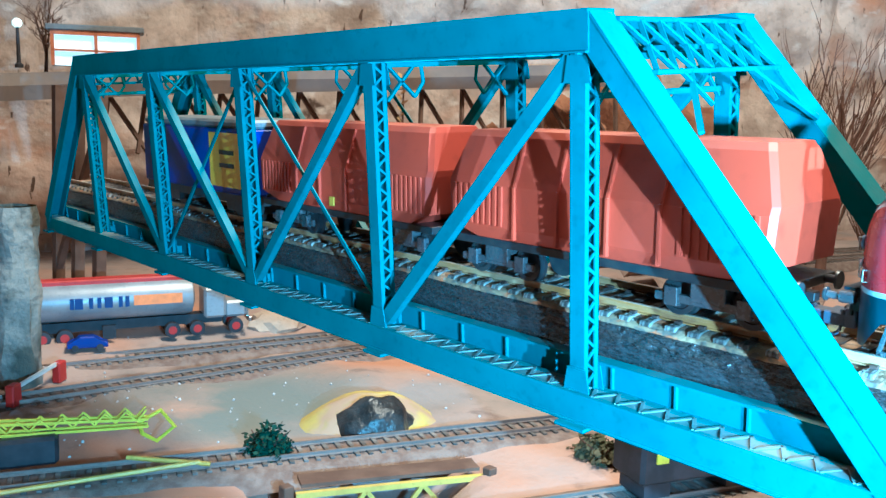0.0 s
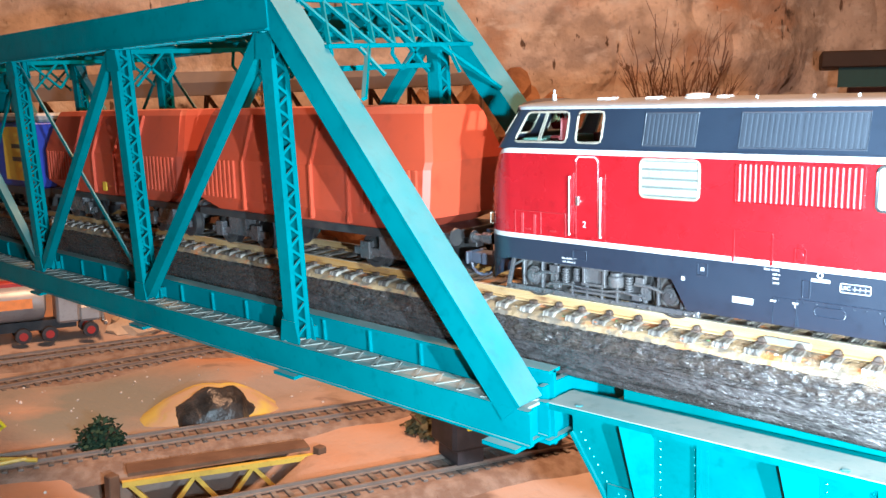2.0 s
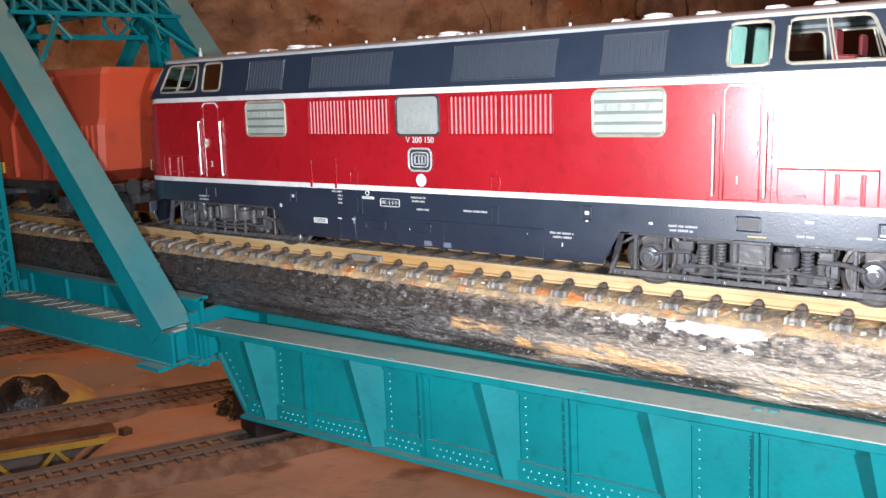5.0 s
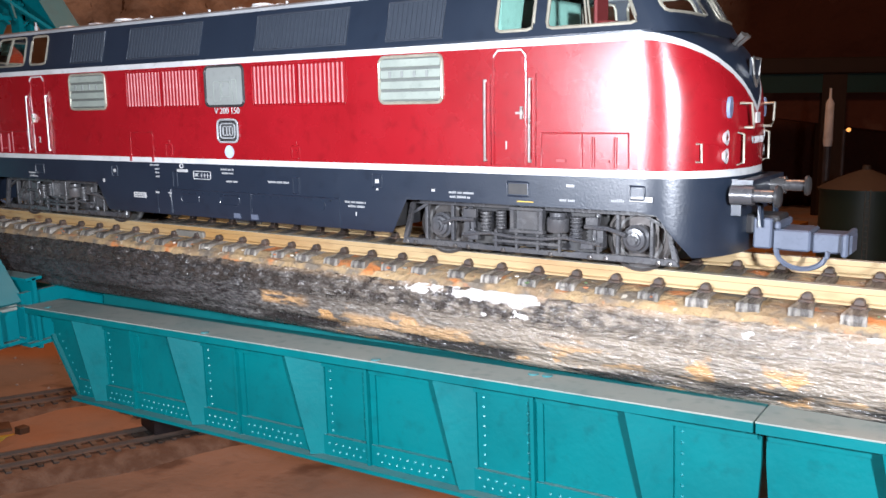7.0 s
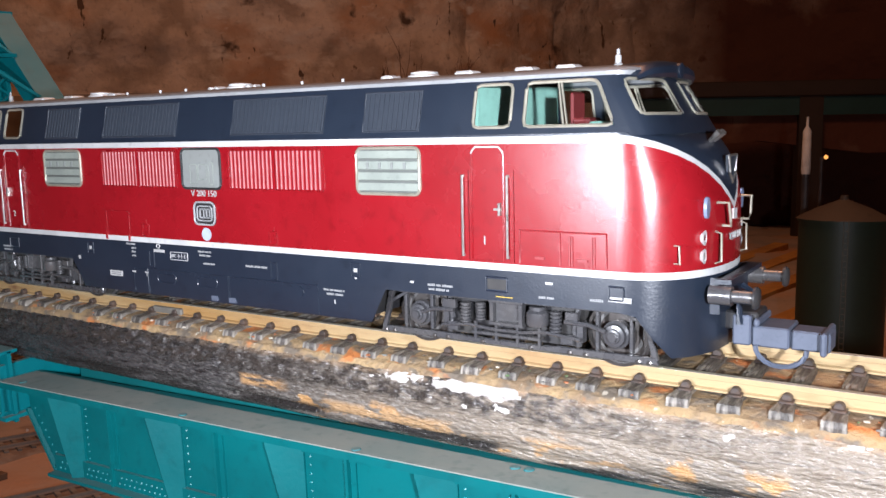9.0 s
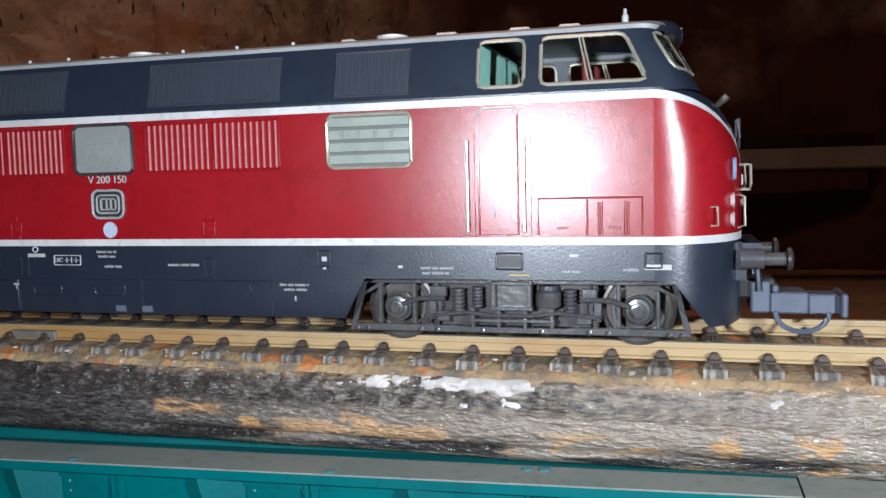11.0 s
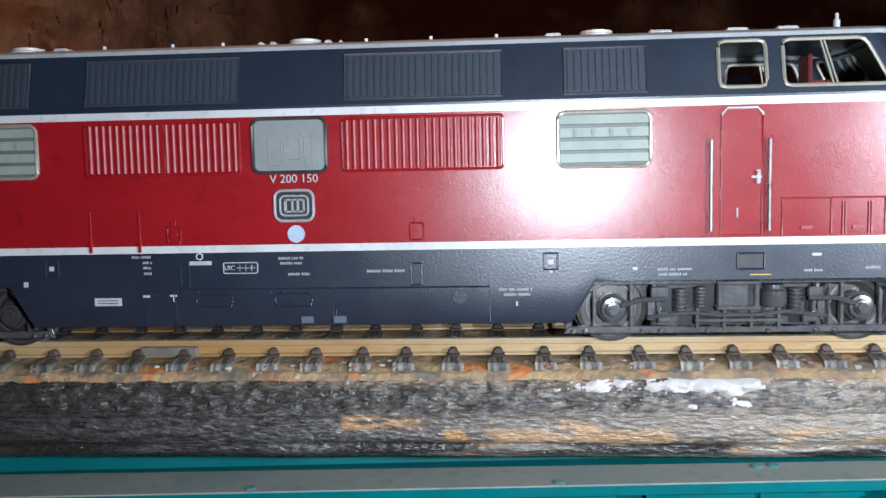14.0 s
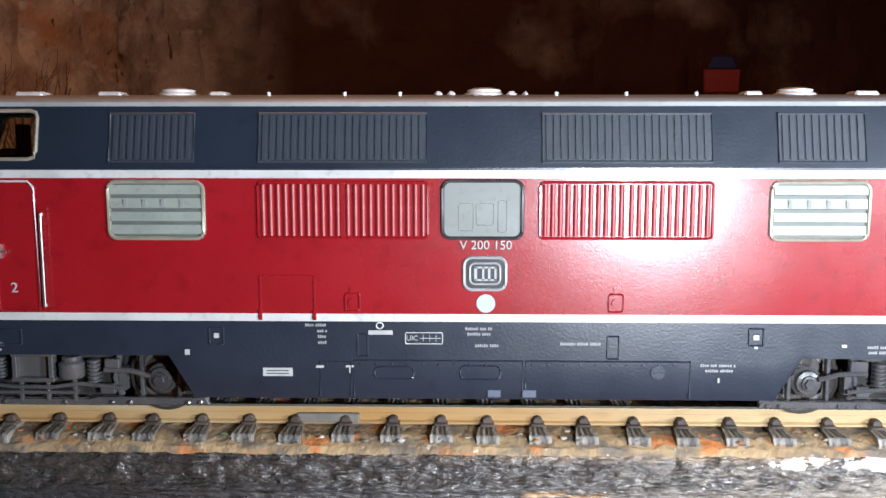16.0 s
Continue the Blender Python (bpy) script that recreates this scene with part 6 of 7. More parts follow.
def bush(name, label, x, y, size, m, seed, z=None):
    t = thing(name, label, "bush", (x, y, ground_z(x, y) if z is None else z))
    bm = B()
    leaves(bm, (0, 0, 0), size, 1900, 2.4, seed)
    tagged(part("foliage", bm, m, t), kind="stuff")
    bm = B()
    for i in range(7):
        a = i * 0.9
        tube(bm, [(0, 0, -3), (size[0] * 0.3 * math.cos(a), size[1] * 0.3 * math.sin(a), size[2] * 0.35), (size[0] * 0.6 * math.cos(a), size[1] * 0.6 * math.sin(a), size[2] * 0.7)], 0.9, n=5, taper=0.4)
    part("stem", bm, TWIG, t)


def pine(x, y, h, r, m, seed, label):
    t = thing("pine_tree", label, "tree", (x, y, ground_z(x, y)), group="conifers")
    bm = B()
    tube(bm, [(0, 0, -3), (0.5, 0.3, h * 0.5), (0, 0, h)], 2.4, n=7, taper=0.15)
    part("trunk", bm, TWIG, t)
    bm = B()
    leaves(bm, (0, 0, h * 0.10), (r, r, h * 0.92), 1900, 3.2, seed, True)
    tagged(part("crown", bm, m, t), kind="stuff")


def bare_tree(x, y, h, seed, label, z=None, spread=0.28):
    t = thing("bare_tree", label, "tree", (x, y, ground_z(x, y) if z is None else z), group="bare trees")
    rnd = random.Random(seed)
    bm = B()
    tube(bm, [(0, 0, -4), (1, 1, h * 0.2), (0, 2, h * 0.42)], h * 0.026, n=8, taper=0.7)
    part("trunk", bm, TWIG, t)

    def grow(bm, p, d, length, r, depth):
        q = p + d * length * 0.5 + Vector((rnd.gauss(0, 1), rnd.gauss(0, 1), 0)) * length * 0.05
        e = p + d * length
        tube(bm, [p, q, e], r, n=5, taper=0.45)
        if depth:
            for i in range(3):
                nd = (d + Vector((rnd.gauss(0, spread), rnd.gauss(0, spread), rnd.uniform(-0.02, 0.2)))).normalized()
                grow(bm, p.lerp(e, rnd.uniform(0.3, 0.8)), nd, length * rnd.uniform(0.45, 0.7), r * 0.5, depth - 1)
    for i in range(9):
        bm = B()
        a = i * 2.4
        start = Vector((0, 1, h * (0.14 + 0.032 * i)))
        d = Vector((0.30 * math.cos(a), 0.30 * math.sin(a), 1)).normalized()
        grow(bm, start, d, h * rnd.uniform(0.42, 0.60), h * 0.012, 3)
        part("limb", bm, TWIG, t)


bush("green_bush", "small dark green foam bush on the sandy ground", -451, 64, (19, 17, 22), DKGREEN, 2, -156)
bush("olive_bush", "dusty olive bush beside the lower track", -322, 212, (26, 16, 14), OLIVE, 5)
bush("olive_bush", "dusty olive bush beside the rear tracks", -330, 640, (22, 18, 14), OLIVE, 9)
pine(-712, 905, 110, 20, DKGREEN, 3, "dark green model conifer before the rock wall")
pine(-640, 905, 84, 17, DKGREEN, 4, "dark green model conifer before the rock wall")
pine(-668, 928, 96, 15, BROWNLEAF, 6, "withered brown model conifer before the rock wall")
pine(-742, 860, 92, 19, DKGREEN, 8, "dark green model conifer before the rock wall")
bare_tree(-442, 736, 238, 12, "tall bare brown model tree with upright twigs")
bare_tree(-400, 752, 120, 15, "small bare brown model tree with upright twigs")
bare_tree(-995, 150, 75, 33, "small dark leafless shrub on the upper level", z=76, spread=0.6)

# ---- vehicles and small things on the lower ground ----
tk = thing("tanker_truck", "silver tanker truck with red top and orange side panel", "truck", (-718, 112, ground_z(-718, 112) + 1), 73)
STEEL = mat("silver_tank_paint", (0.36, 0.37, 0.39), 0.42, 0.3, scale=60, rvar=0.1)
REDP = mat("red_model_paint", (0.40, 0.02, 0.015), 0.45, scale=60)
bm = B()
lathe(bm, [(9, -84), (15, -82), (16, -76), (16, 36), (15, 41), (9, 43)], (0, 0, 33), "x", 24)
tank = part("tank", bm, STEEL, tk, "silver tank", smooth=True)
bm = B()
box(bm, -80, 40, -7, 7, 45, 51)
part("tank_top", bm, REDP, tank, "red walkway on the tank", bevel=1.0)
bm = B()
plate(bm, [(-6, -15.2, 30), (32, -15.2, 30), (32, -14.2, 38), (-6, -14.2, 38)], (0, -1.4, 0))
part("orange_panel", bm, mat("orange_panel_paint", (0.75, 0.25, 0.02), 0.5), tank, "orange side panel")
for i, (x, w) in enumerate(((-52, 3), (-47, 6), (-38, 3), (-32, 3), (-25, 6), (-16, 3), (-11, 3))):
    bm = B()
    box(bm, x - w / 2, x + w / 2, -16.6, -15.4, 29.5, 38)
    part("lettering_bar", bm, mat("dark_blue_lettering", (0.02, 0.04, 0.2), 0.5) if i == 0 else bpy.data.materials["dark_blue_lettering"], tank)
bm = B()
box(bm, -84, 66, -6, 6, 9, 17)
box(bm, -30, -20, -13, -11, 3, 14)
part("chassis", bm, BLACK, tk)
bm = B()
box(bm, 50, 68, -13, 13, 14, 40)
box(bm, 68, 86, -9, 9, 13, 27)
part("cab", bm, STEEL, tk, "pale cab with bonnet", bevel=2.0)
bm = B()
box(bm, 86, 88.5, -8, 8, 12, 26)
box(bm, 87, 90, -13, 13, 9, 13)
part("grille", bm, CHROME, tk, "chrome grille and bumper", bevel=0.5)
for x in (-74, -58, 24, 44, 76):
    for s in (-1, 1):
        bm = B()
        lathe(bm, [(3, s * 12 - 3.2), (6.2, s * 12 - 3), (6.6, s * 12), (6.2, s * 12 + 3), (3, s * 12 + 3.2)], (x, 0, 6.6), "y", 18)
        ty = part("wheel", bm, BLACK, tk, "black tyre", smooth=True)
        bm = B()
        lathe(bm, [(3.4, s * 12 - 3.5), (3.4, s * 12 + 3.5)], (x, 0, 6.6), "y", 14)
        part("rim", bm, REDP, ty, "red wheel hub")

bc = thing("blue_toy_car", "small blue toy car on the lower road", "car", (-704, 62, ground_z(-704, 62) + 1), 70)
bm = B()
plate(bm, [(-15, -5, 2), (15, -5, 2), (15, -5, 6), (9, -5, 7), (5, -5, 11), (-6, -5, 11), (-10, -5, 7), (-15, -5, 6)], (0, 10, 0))
part("body", bm, BLUE, bc, bevel=0.8)
for x in (-9, 9):
    for s in (-1, 1):
        bm = B()
        lathe(bm, [(2.6, s * 5 - 0.8), (2.6, s * 5 + 0.8)], (x, 0, 2.4), "y", 12)
        part("wheel", bm, BLACK, bc)

gt = thing("crossing_gate", "white crossing gate arm with red ends beside the track", "gate", (-646, 4, -150), 131)
bm = B()
beam(bm, (-24, 0, 8), (22, 0, 10), 2, 2.6)
part("arm", bm, mat("white_model_paint", (0.75, 0.73, 0.68), 0.5), gt)
for x in (-30, 26):
    bm = B()
    box(bm, x - 5, x + 5, -3, 3, -4, 11)
    part("stand", bm, REDP, gt, "red gate stand", bevel=0.8)

cr = thing("yellow_crane", "yellow lattice crane boom on a black base", "crane", (-512, -40, -150), 70)
bm = B()
box(bm, -30, 8, -10, 10, 0, 16)
part("base", bm, BLACK, cr, "black crane base", bevel=2)
bm = B()
for s in (-1, 1):
    for h in (0, 7):
        beam(bm, (-45, s * 3.5, 18 + h), (55, s * 2.5, 14 + h * 0.6), 1.5, 1.5)
for i in range(18):
    x0, x1 = -45 + 5.5 * i, -45 + 5.5 * (i + 1)
    for s in (-1, 1):
        beam(bm, (x0, s * 3.2, 18 if i % 2 else 24), (x1, s * 3.2, 24 if i % 2 else 18), 1.0, 1.0)
tube(bm, [(50, 0, 16), (62, 0, 22), (70, 4, 10), (60, 5, 2), (52, 3, 8)], 1.3, closed=True, n=6)
part("boom", bm, BRIGHTYELLOW, cr, "bright yellow lattice boom")

for a, b in (((-492, -110, -150), (-452, 22, -148)), ((-478, -8, -146), (-448, 26, -149))):
    bm = B()
    tube(bm, [a, b], 1.3, n=6)
    solid("yellow_pole", bm, YELLOW, "thin yellow pole lying on the ground", "pole", group="loose poles")

random.seed(77)
bm = B()
for i in range(190):
    x, y = random.gauss(-560, 90), random.gauss(90, 120)
    z = ground_z(x, y)
    r = random.uniform(0.3, 1.15)
    m = bmesh.ops.create_icosphere(bm, subdivisions=1, radius=r)
    for v in m["verts"]:
        v.co = v.co * random.uniform(0.7, 1.3) + Vector((x, y, z + r * 0.3))
solid("loose_stones", bm, STONEPAINT, "pale grit and small stones scattered on the ground", "stones", kind="stuff")
bm = B()
m = bmesh.ops.create_icosphere(bm, subdivisions=3, radius=1)
for v in m["verts"]:
    v.co = Vector((v.co.x * 20, v.co.y * 28, max(-0.2, v.co.z) * 13)) * (1 + 0.3 * noise.noise(v.co * 3))
solid("rubble_heap", bm, mat("pale_sandstone", (0.5, 0.39, 0.28), 0.95, scale=60, bump=0.8, bscale=250), "small pale rubble heap by the road", "rubble", (-700, 232, ground_z(-700, 232)), smooth=True)

bk = thing("black_wagon", "black model wagon with yellow marks on the lower track", "wagon", (-262, 205, ground_z(-262, 205) + 8), 69)
bm = B()
box(bm, -38, 38, -14, 14, 8, 32)
part("body", bm, BLACK, bk, bevel=2)
bm = B()
for x in (-30, 24):
    box(bm, x, x + 7, -15, 15, 20, 25)
part("marking", bm, BRIGHTYELLOW, bk, "yellow marks")
for x in (-26, 26):
    bm = B()
    box(bm, x - 8, x + 8, -11, 11, 0, 8)
    part("bogie", bm, BLACK, bk)

# ---- pier and approach at the far end of the bridge ----
bm = B()
rows = []
for i in range(30):
    z = -160 + 134 * i / 29
    rows.append([(s * 15 * math.cos(a) + 4 * noise.noise(Vector((a * 2, z / 30, 1))), 15 * math.sin(a) + 4 * noise.noise(Vector((a * 3, z / 25, 4))), z) for s, a in [(1, 2 * math.pi * k / 24) for k in range(24)]])
sheet(bm, rows, closed=True)
solid("stone_pier", bm, mat("mossy_grey_stone", (0.30, 0.29, 0.25), 0.95, col2=(0.10, 0.10, 0.08), scale=35, mix=(0.45, 0.6), bump=0.9, bscale=150, bdist=0.003), "mossy grey stone pier under the bridge end", "pier", (-672, 0, 0), smooth=True)
bm = B()
for x in (-905, -860, -815):
    beam(bm, (x, 120, -160), (x + 10, 125, 60), 9, 9)
beam(bm, (-905, 120, -120), (-815, 125, 20), 6, 6)
solid("timber_trestle", bm, BROWN, "brown timber trestle in front of the rock wall", "trestle")

# ---- upper level along the rock wall ----
UPPER = [(-985, -260, 50), (-968, 90, 56), (-950, 257, 66), (-872, 505, 79), (-722, 729, 90)]
bm = B()
rows = []
for i, (x, y, z) in enumerate(UPPER):
    a, b = Vector(UPPER[max(0, i - 1)]), Vector(UPPER[min(4, i + 1)])
    d = (b - a).normalized()
    o = Vector((-d.y, d.x, 0))
    rows.append([Vector((x, y, z)) + o * (u * 45) + Vector((0, 0, v)) for u, v in ((-1, 14), (-1.05, 2), (-0.95, -12), (1, -12), (1, 14))])
sheet(bm, rows, closed=True)
solid("upper_roadbed", bm, mat("grey_brown_upper_roadbed", (0.17, 0.14, 0.125), 0.7, col2=(0.24, 0.19, 0.15), scale=14, bump=0.4, bscale=150), "grey-brown raised roadbed along the rock wall", "roadbed", smooth=False)
ut = thing("upper_trestle", "brown crossed timber trestle carrying the upper roadbed", "trestle")
for i in range(14):
    k = i / 13
    y = 200 + 530 * k
    x = -958 + 236 * soft(240, 900, y) * 1.25
    z = 52 + 26 * k
    for dx, dz in ((34, -62), (-20, -62)):
        bm = B()
        beam(bm, (x, y, z), (x + 20, y + dx, z + dz), 4, 4)
        part("strut", bm, BROWN, ut)

ks = thing("kiosk", "small lit kiosk with white front, orange frame and flat grey roof", "building", (-945, 184, 80), 68)
bm = B()
box(bm, -46, 46, -16, 16, 34, 40)
part("roof", bm, ROOF, ks, "flat grey roof", bevel=1)
ORFR = mat("orange_frame_paint", (0.6, 0.22, 0.08), 0.5)
bm = B()
for x in (-40, 0, 40):
    box(bm, x - 1.6, x + 1.6, -14, -10, 0, 34)
box(bm, -41, 41, -14, -10, 30, 34)
box(bm, -41, 41, -14, -10, 14, 16)
part("frame", bm, ORFR, ks, "orange window frame")
bm = B()
box(bm, -39, 39, -9, -8, 0, 31)
part("window", bm, glow("lit_window", (1.0, 0.86, 0.68), 0.12), ks, "lit white window")
bm = B()
box(bm, -42, 42, -8, 14, 0, 34)
part("walls", bm, mat("pale_kiosk_wall", (0.55, 0.5, 0.42), 0.7), ks)


def street_lamp(x, y, z, h, globe=True, bulb=0.0, label="black model street lamp with a globe"):
    t = thing("street_lamp", label, "lamp", (x, y, z), group="street lamps")
    bm = B()
    lathe(bm, [(4, 0), (4, 3), (2, 5), (1.5, h * 0.9), (2.2, h * 0.92)], (0, 0, 0), "z", 12)
    part("post", bm, BLACK, t, smooth=True)
    bm = B()
    m = bmesh.ops.create_icosphere(bm, subdivisions=2, radius=4.6 if globe else 1.9)
    for v in m["verts"]:
        v.co = v.co + Vector((0, 0, h)) if globe else v.co + Vector((4, -3, h * 0.92))
    part("globe", bm, glow("lamp_globe" if globe else "lamp_bulb", (1.0, 0.78, 0.45) if globe else (1.0, 0.42, 0.10), bulb), t, "glowing warm globe", smooth=True)


street_lamp(-946, 108, 76, 42, True, 0.25)
street_lamp(-362, 1035, ground_z(-362, 1035), 130, False, 3.0, "tall brown street lamp with a small glowing bulb")
street_lamp(-206, 860, ground_z(-206, 860), 100, False, 3.0, "thin street lamp with a small glowing bulb")
street_lamp(-24, 738, ground_z(-24, 738), 174, False, 1.2, "thin street lamp with a small glowing bulb")
bm = B()
tube(bm, [(0, 0, 0), (0, 0, 105), (3, -2, 113), (9, -6, 116), (15, -9, 112)], 1.6, n=8, taper=0.7)
solid("arm_lamp", bm, BROWN, "brown street lamp with a curved arm", "lamp", (-700, 770, ground_z(-700, 770)), smooth=True)

pp = thing("signal_pole", "dark pole with a white capped top", "pole", (-234, 1108, ground_z(-234, 1108)))
h = 48 - ground_z(-234, 1108)
bm = B()
cyl(bm, (0, 0, 0), (0, 0, h - 48), 5, n=10)
part("post", bm, BLACK, pp)
bm = B()
lathe(bm, [(4.4, h - 48), (4.8, h - 44), (4.4, h - 8), (1.6, h - 4), (1.2, h + 6)], (0, 0, 0), "z", 12)
part("cap", bm, mat("dirty_white_paint", (0.55, 0.53, 0.5), 0.7), pp, "white tube on top", smooth=True)
pq = thing("signal_pole", "dark pole with a white capped top beside the tank", "pole", (-28, 690, ground_z(-28, 690)))
h = 52 - ground_z(-28, 690)
bm = B()
cyl(bm, (0, 0, 0), (0, 0, h - 44), 3, n=10)
part("post", bm, BLACK, pq)
bm = B()
lathe(bm, [(3.4, h - 44), (3.8, h - 40), (3.4, h - 8), (1.2, h - 4), (1.0, h + 4)], (0, 0, 0), "z", 12)
part("cap", bm, bpy.data.materials["dirty_white_paint"], pq, "white tube on top", smooth=True)

# dried plant stuck in front of the upper level
dp = thing("dried_plant", "dried golden leafy stem before the upper roadbed", "plant", (-720, 391, 30))
bm = B()
tube(bm, [(0, 0, -60), (1, 0, 20), (0, 2, 52)], 1.4, n=6, taper=0.5)
part("stem", bm, TWIG, dp)
GOLD = mat("dried_gold_leaf", (0.45, 0.28, 0.09), 0.7, scale=80)
for i in range(9):
    bm = B()
    s = 1 if i % 2 else -1
    z = 4 + 5.4 * i
    rows = [[Vector((s * r * 9, -2 + 3 * r + u * 2.6 * math.sin(math.pi * min(1, r + 0.08)), z + 9 * r - 3 * r * r)) for u in (-1, 0, 1)] for r in (0, 0.3, 0.6, 0.9, 1.0)]
    sheet(bm, rows)
    part("leaf", bm, GOLD, dp)

# rust-coloured outcrops on the wall
random.seed(8)
for i, (x, y, z, sx, sy, sz) in enumerate(((-800, 850, 20, 90, 60, 80), (-735, 915, -30, 80, 60, 95), (-850, 780, -30, 80, 70, 100), (-690, 985, -70, 60, 40, 60), (-905, 690, -60, 70, 60, 80))):
    bm = B()
    m = bmesh.ops.create_icosphere(bm, subdivisions=4, radius=1)
    for v in m["verts"]:
        n0 = 1 + 0.32 * noise.noise(v.co * 2.1 + Vector((i * 7, 0, 0))) + 0.16 * noise.noise(v.co * 6 + Vector((i, 3, 0))) - 0.22 * max(0, noise.noise(v.co * 3.7 + Vector((9, i, 2))))
        v.co = Vector((v.co.x * sx * n0, v.co.y * sy * n0, v.co.z * sz * n0))
    solid("rock_outcrop", bm, RUST_ROCK, "rust-brown plaster rock outcrop with hollows", "rock", (x, y, z), group="rock outcrops", smooth=True)

# ---- rear yard ----
sh = thing("red_shed", "small red shed with a grey flat roof by the rear tracks", "shed", (-408, 622, ground_z(-408, 622)), 18)
bm = B()
box(bm, -21, 21, -15, 15, -2, 27)
part("walls", bm, REDP, sh)
bm = B()
plate(bm, [(-24, -18, 27), (24, -18, 27), (24, 18, 32), (-24, 18, 32)], (0, 0, 2))
part("roof", bm, BALLAST, sh, "brown-grey roof")
# black plates on the closed wall stand for dark window and door openings
for x0, x1, z0, z1 in ((-14, -4, 8, 19), (6, 15, 0, 19)):
    bm = B()
    box(bm, x0, x1, -15.6, -14.9, z0, z1)
    part("opening", bm, BLACK, sh)

cv = thing("coal_conveyor", "yellow and black model coal conveyor", "machine", (-290, 625, ground_z(-290, 625)), 25)
for s in (-1, 1):
    bm = B()
    beam(bm, (-40, s * 7, 6), (42, s * 7, 34), 2, 6)
    part("side_beam", bm, YELLOW, cv)
bm = B()
beam(bm, (-42, 0, 8), (40, 0, 36), 12, 3)
part("belt", bm, BLACK, cv, "black belt", bevel=0.5)
bm = B()
box(bm, -20, 10, -8, 8, 0, 10)
part("base", bm, BLACK, cv, bevel=1)

for x, y, tn in ((-352, 800, 30), (-318, 878, 60)):
    ex = thing("black_excavator", "black model excavator with a raised arm", "machine", (x, y, ground_z(x, y)), tn, group="excavators")
    bm = B()
    box(bm, -20, 20, -14, 14, 0, 10)
    part("track_base", bm, BLACK, ex, bevel=2)
    bm = B()
    box(bm, -18, 14, -11, 11, 11, 34)
    part("cab", bm, BLACK, ex, bevel=2.5)
    bm = B()
    beam(bm, (10, 0, 26), (34, 0, 54), 6, 8)
    beam(bm, (34, 0, 54), (56, 0, 22), 5, 6)
    part("arm", bm, BLACK, ex)
    bm = B()
    box(bm, 48, 62, -8, 8, 8, 24)
    part("bucket", bm, BLACK, ex, bevel=2)

GREENP = mat("green_truck_paint", (0.03, 0.12, 0.03), 0.5, scale=50)
gk = thing("green_truck", "green lorry with a yellow-green front in the rear yard", "truck", (-196, 752, ground_z(-196, 752)), 42)
bm = B()
box(bm, -14, 38, -14, 14, 8, 34)
part("body", bm, GREENP, gk, bevel=1.5)
bm = B()
box(bm, -36, -16, -13, 13, 6, 28)
part("cab", bm, mat("yellow_green_paint", (0.32, 0.34, 0.05), 0.5), gk, "yellow-green cab", bevel=2)
for x in (-26, 8, 28):
    for s in (-1, 1):
        bm = B()
        lathe(bm, [(6.5, s * 13 - 2), (6.5, s * 13 + 2)], (x, 0, 6.5), "y", 14)
        part("wheel", bm, BLACK, gk)
bm = B()
box(bm, 30, 38.5, -8, 8, 12, 26)
part("rear_sign", bm, mat("white_sign_paint", (0.6, 0.6, 0.58), 0.6), gk)
rb = thing("red_wagon", "small dark red wagon in the rear yard", "wagon", (-262, 1018, ground_z(-262, 1018) + 3), 60)
bm = B()
box(bm, -28, 28, -14, 14, 6, 34)
part("body", bm, REDP, rb, bevel=1)
bm = B()
box(bm, -26, 26, -12, 12, 0, 6)
part("underframe", bm, BLACK, rb)
for i, (p, q) in enumerate((((-215, 610), (-95, 1180)), ((-165, 600), (-35, 1150)), ((-100, 600), (50, 1150)), ((-250, 640), (-150, 1200)))):
    bm = B()
    a, b = Vector((*p, ground_z(*p) + 4)), Vector((*q, ground_z(*q) + 6))
    beam(bm, a, b, 20, 8, (1, 0, 0))
    solid("ochre_board", bm, ORANGEROAD, "long ochre board laid as a roadway", "board", group="ochre boards")

tn = thing("storage_tank", "dark green storage tank with a conical roof", "tank", (22, 560, ground_z(22, 560)))
h = -20 - ground_z(22, 560)
bm = B()
lathe(bm, [(29, -4), (29, h), (30, h), (30, h + 2)], (0, 0, 0), "z", 40)
part("shell", bm, mat("dark_green_tank_paint", (0.015, 0.033, 0.022), 0.5, scale=30), tn, smooth=True)
bm = B()
lathe(bm, [(31, h + 2), (18, h + 9), (3, h + 15), (2.5, h + 18)], (0, 0, 0), "z", 40)
part("roof", bm, mat("brown_tank_roof", (0.05, 0.034, 0.023), 0.7, scale=30), tn, "brown conical roof", smooth=True)

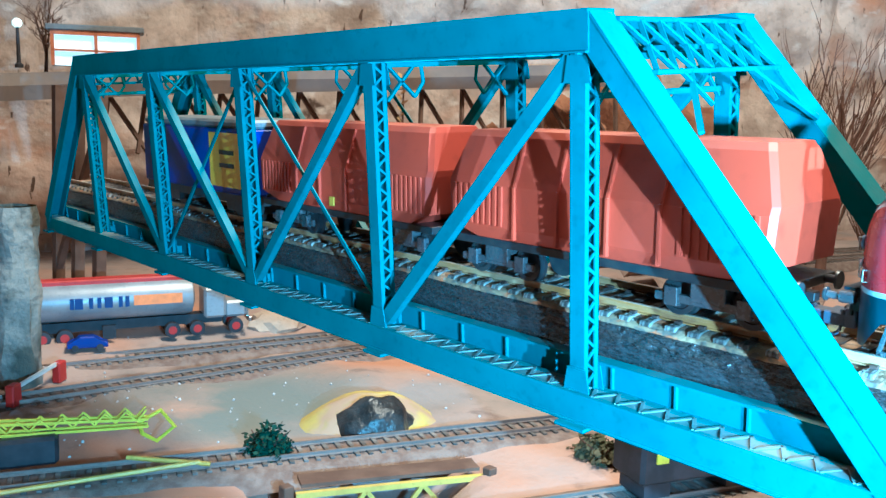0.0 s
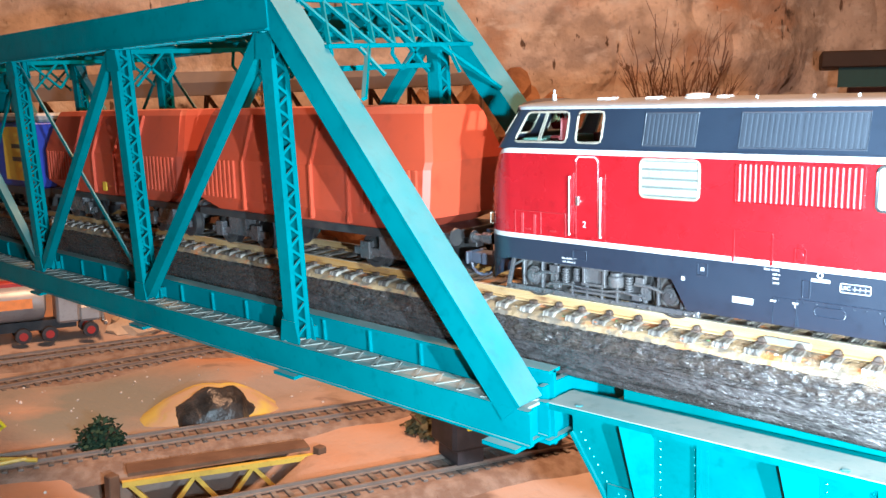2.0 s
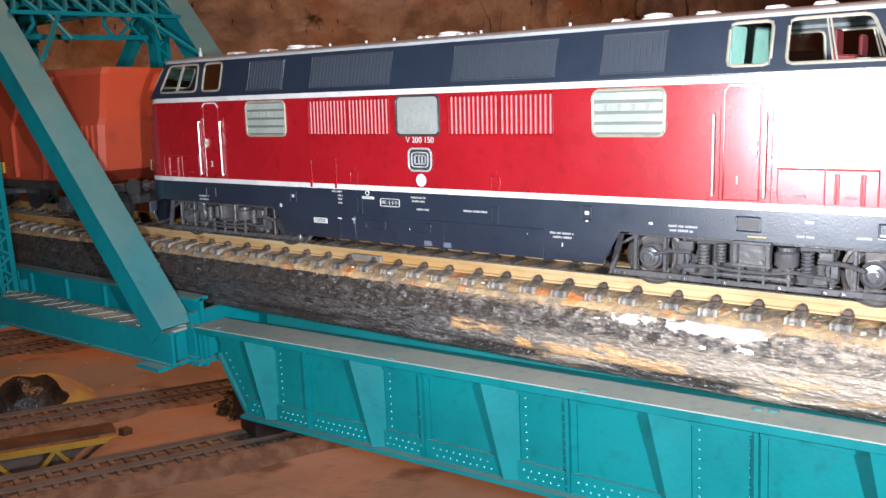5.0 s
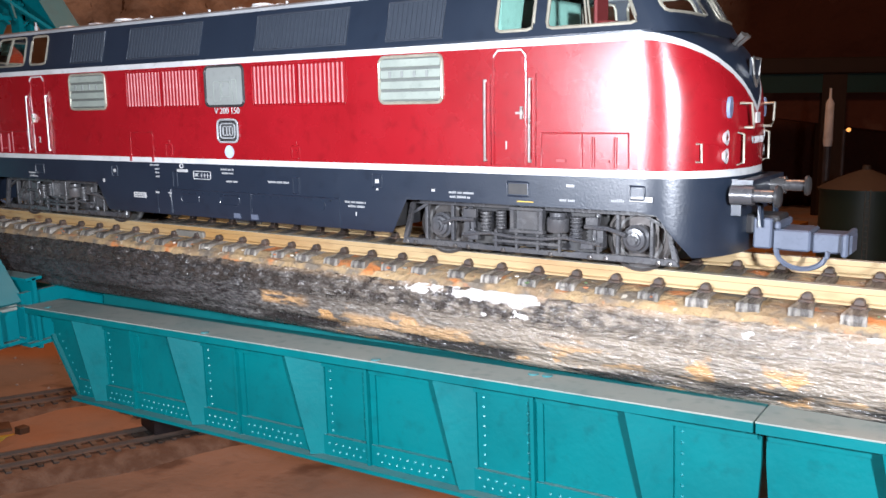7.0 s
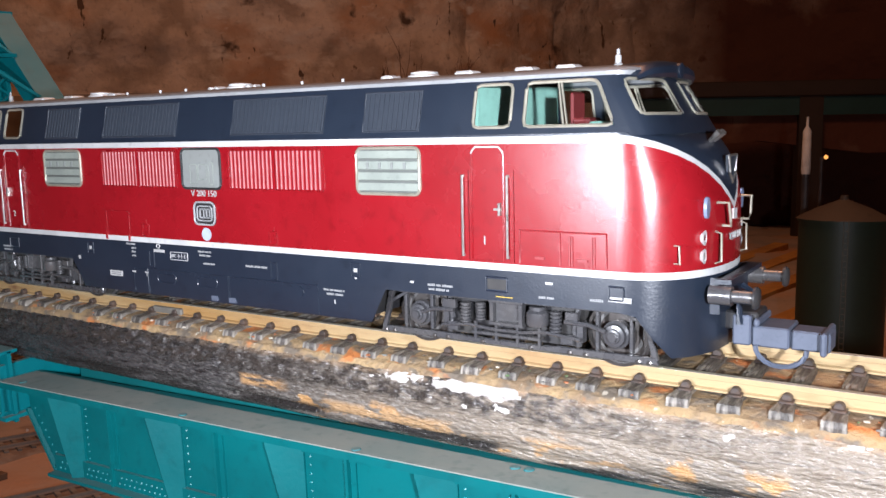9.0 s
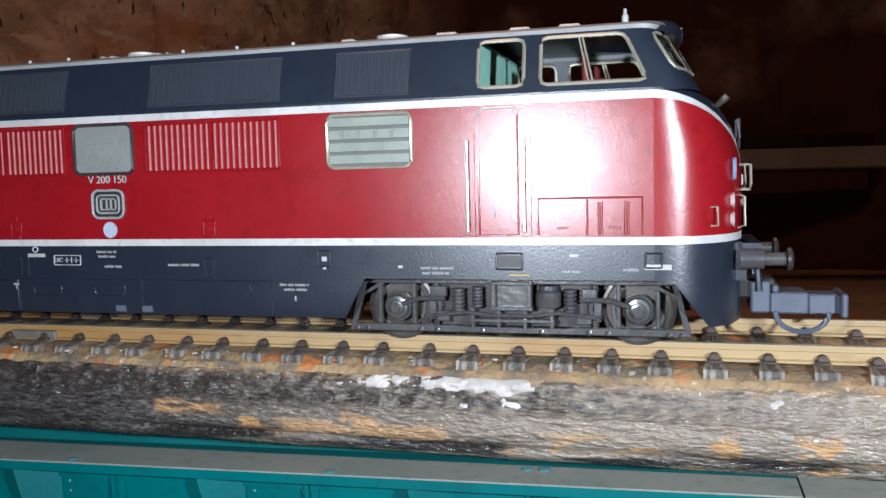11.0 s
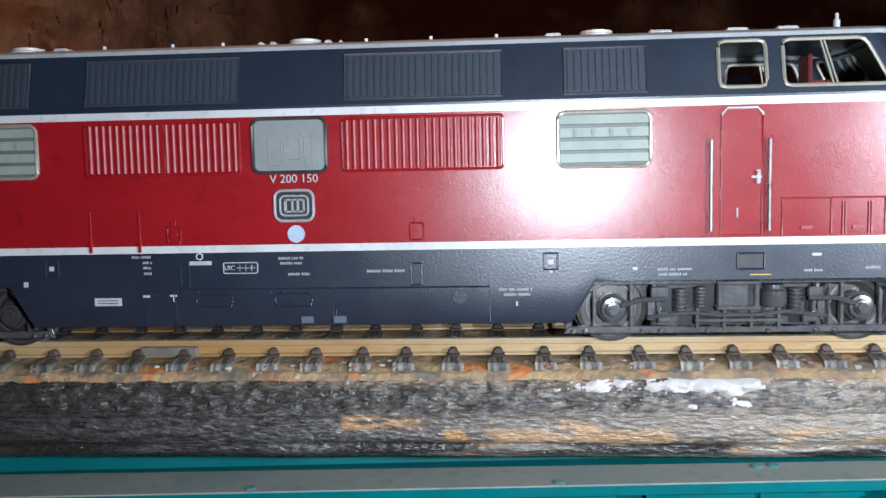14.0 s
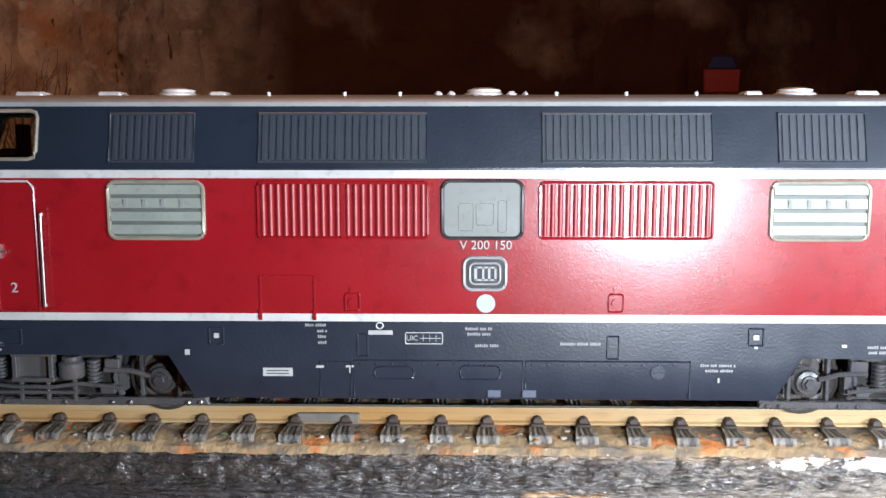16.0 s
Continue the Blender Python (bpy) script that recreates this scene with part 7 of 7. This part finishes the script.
bm = B()
for d in (-1.5, 1.5):
    cyl(bm, (6 + d, -29.8, 0), (6 + d, -29.8, h + 3), 0.35, n=6)
for i in range(int(h / 4)):
    cyl(bm, (4.5, -29.8, 4 * i + 2), (7.5, -29.8, 4 * i + 2), 0.25, n=5)
part("ladder", bm, mat("dull_green_grey_ladder", (0.10, 0.115, 0.10), 0.6, scale=80), tn, "dull grey-green ladder")

# rear teal bridge on brown shelf
rt = thing("rear_shelf_bridge", "brown shelf with a teal girder along the rear wall", "bridge", (-466, 1236, 0), 22)
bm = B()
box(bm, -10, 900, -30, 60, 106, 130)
part("shelf", bm, mat("dark_brown_shelf", (0.028, 0.015, 0.010), 0.7, scale=20), rt, "dark brown shelf board", bevel=2)
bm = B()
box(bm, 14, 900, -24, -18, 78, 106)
# girder teal darkened: the dimness at that distance is put into its colour
part("girder", bm, mat("teal_with_painted_dimness", (0.004, 0.05, 0.05), 0.6, scale=20), rt, "dark teal girder")
bm = B()
plate(bm, [(30, -10, 78), (30, -10, 50), (150, -10, 28), (260, -10, 40), (420, -10, 20), (900, -10, 36), (900, -10, 78)], (0, 40, 0))
# ROCK brings the wall's painted dimness along
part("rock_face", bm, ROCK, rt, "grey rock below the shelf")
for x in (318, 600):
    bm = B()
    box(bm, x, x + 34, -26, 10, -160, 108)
    part("column", bm, bpy.data.materials["dark_brown_shelf"], rt, "dark brown column")

bm = B()
box(bm, 60, 620, 1240, 1300, 62, 92)
solid("rear_plank", bm, mat("grey_board", (0.20, 0.18, 0.17), 0.8, scale=20), "grey plank on the rear wall", "plank", bevel=2)
sg = thing("rear_sign", "small red and blue sign on the rear plank", "sign", (382, 1262, 92))
bm = B()
box(bm, -4, 4, -4, 4, 0, 52)
part("post", bm, BROWN, sg)
bm = B()
plate(bm, [(-26, -6, 48), (26, -6, 48), (28, -6, 84), (-28, -6, 84)], (0, 10, 0))
part("panel", bm, mat("dull_red_sign", (0.30, 0.03, 0.02), 0.6), sg, "red lower panel", bevel=2)
bm = B()
plate(bm, [(-24, -7, 84), (24, -7, 84), (14, -7, 104), (-14, -7, 104)], (0, 12, 0))
part("top", bm, mat("dull_blue_sign", (0.02, 0.03, 0.14), 0.6), sg, "blue upper panel", bevel=2)

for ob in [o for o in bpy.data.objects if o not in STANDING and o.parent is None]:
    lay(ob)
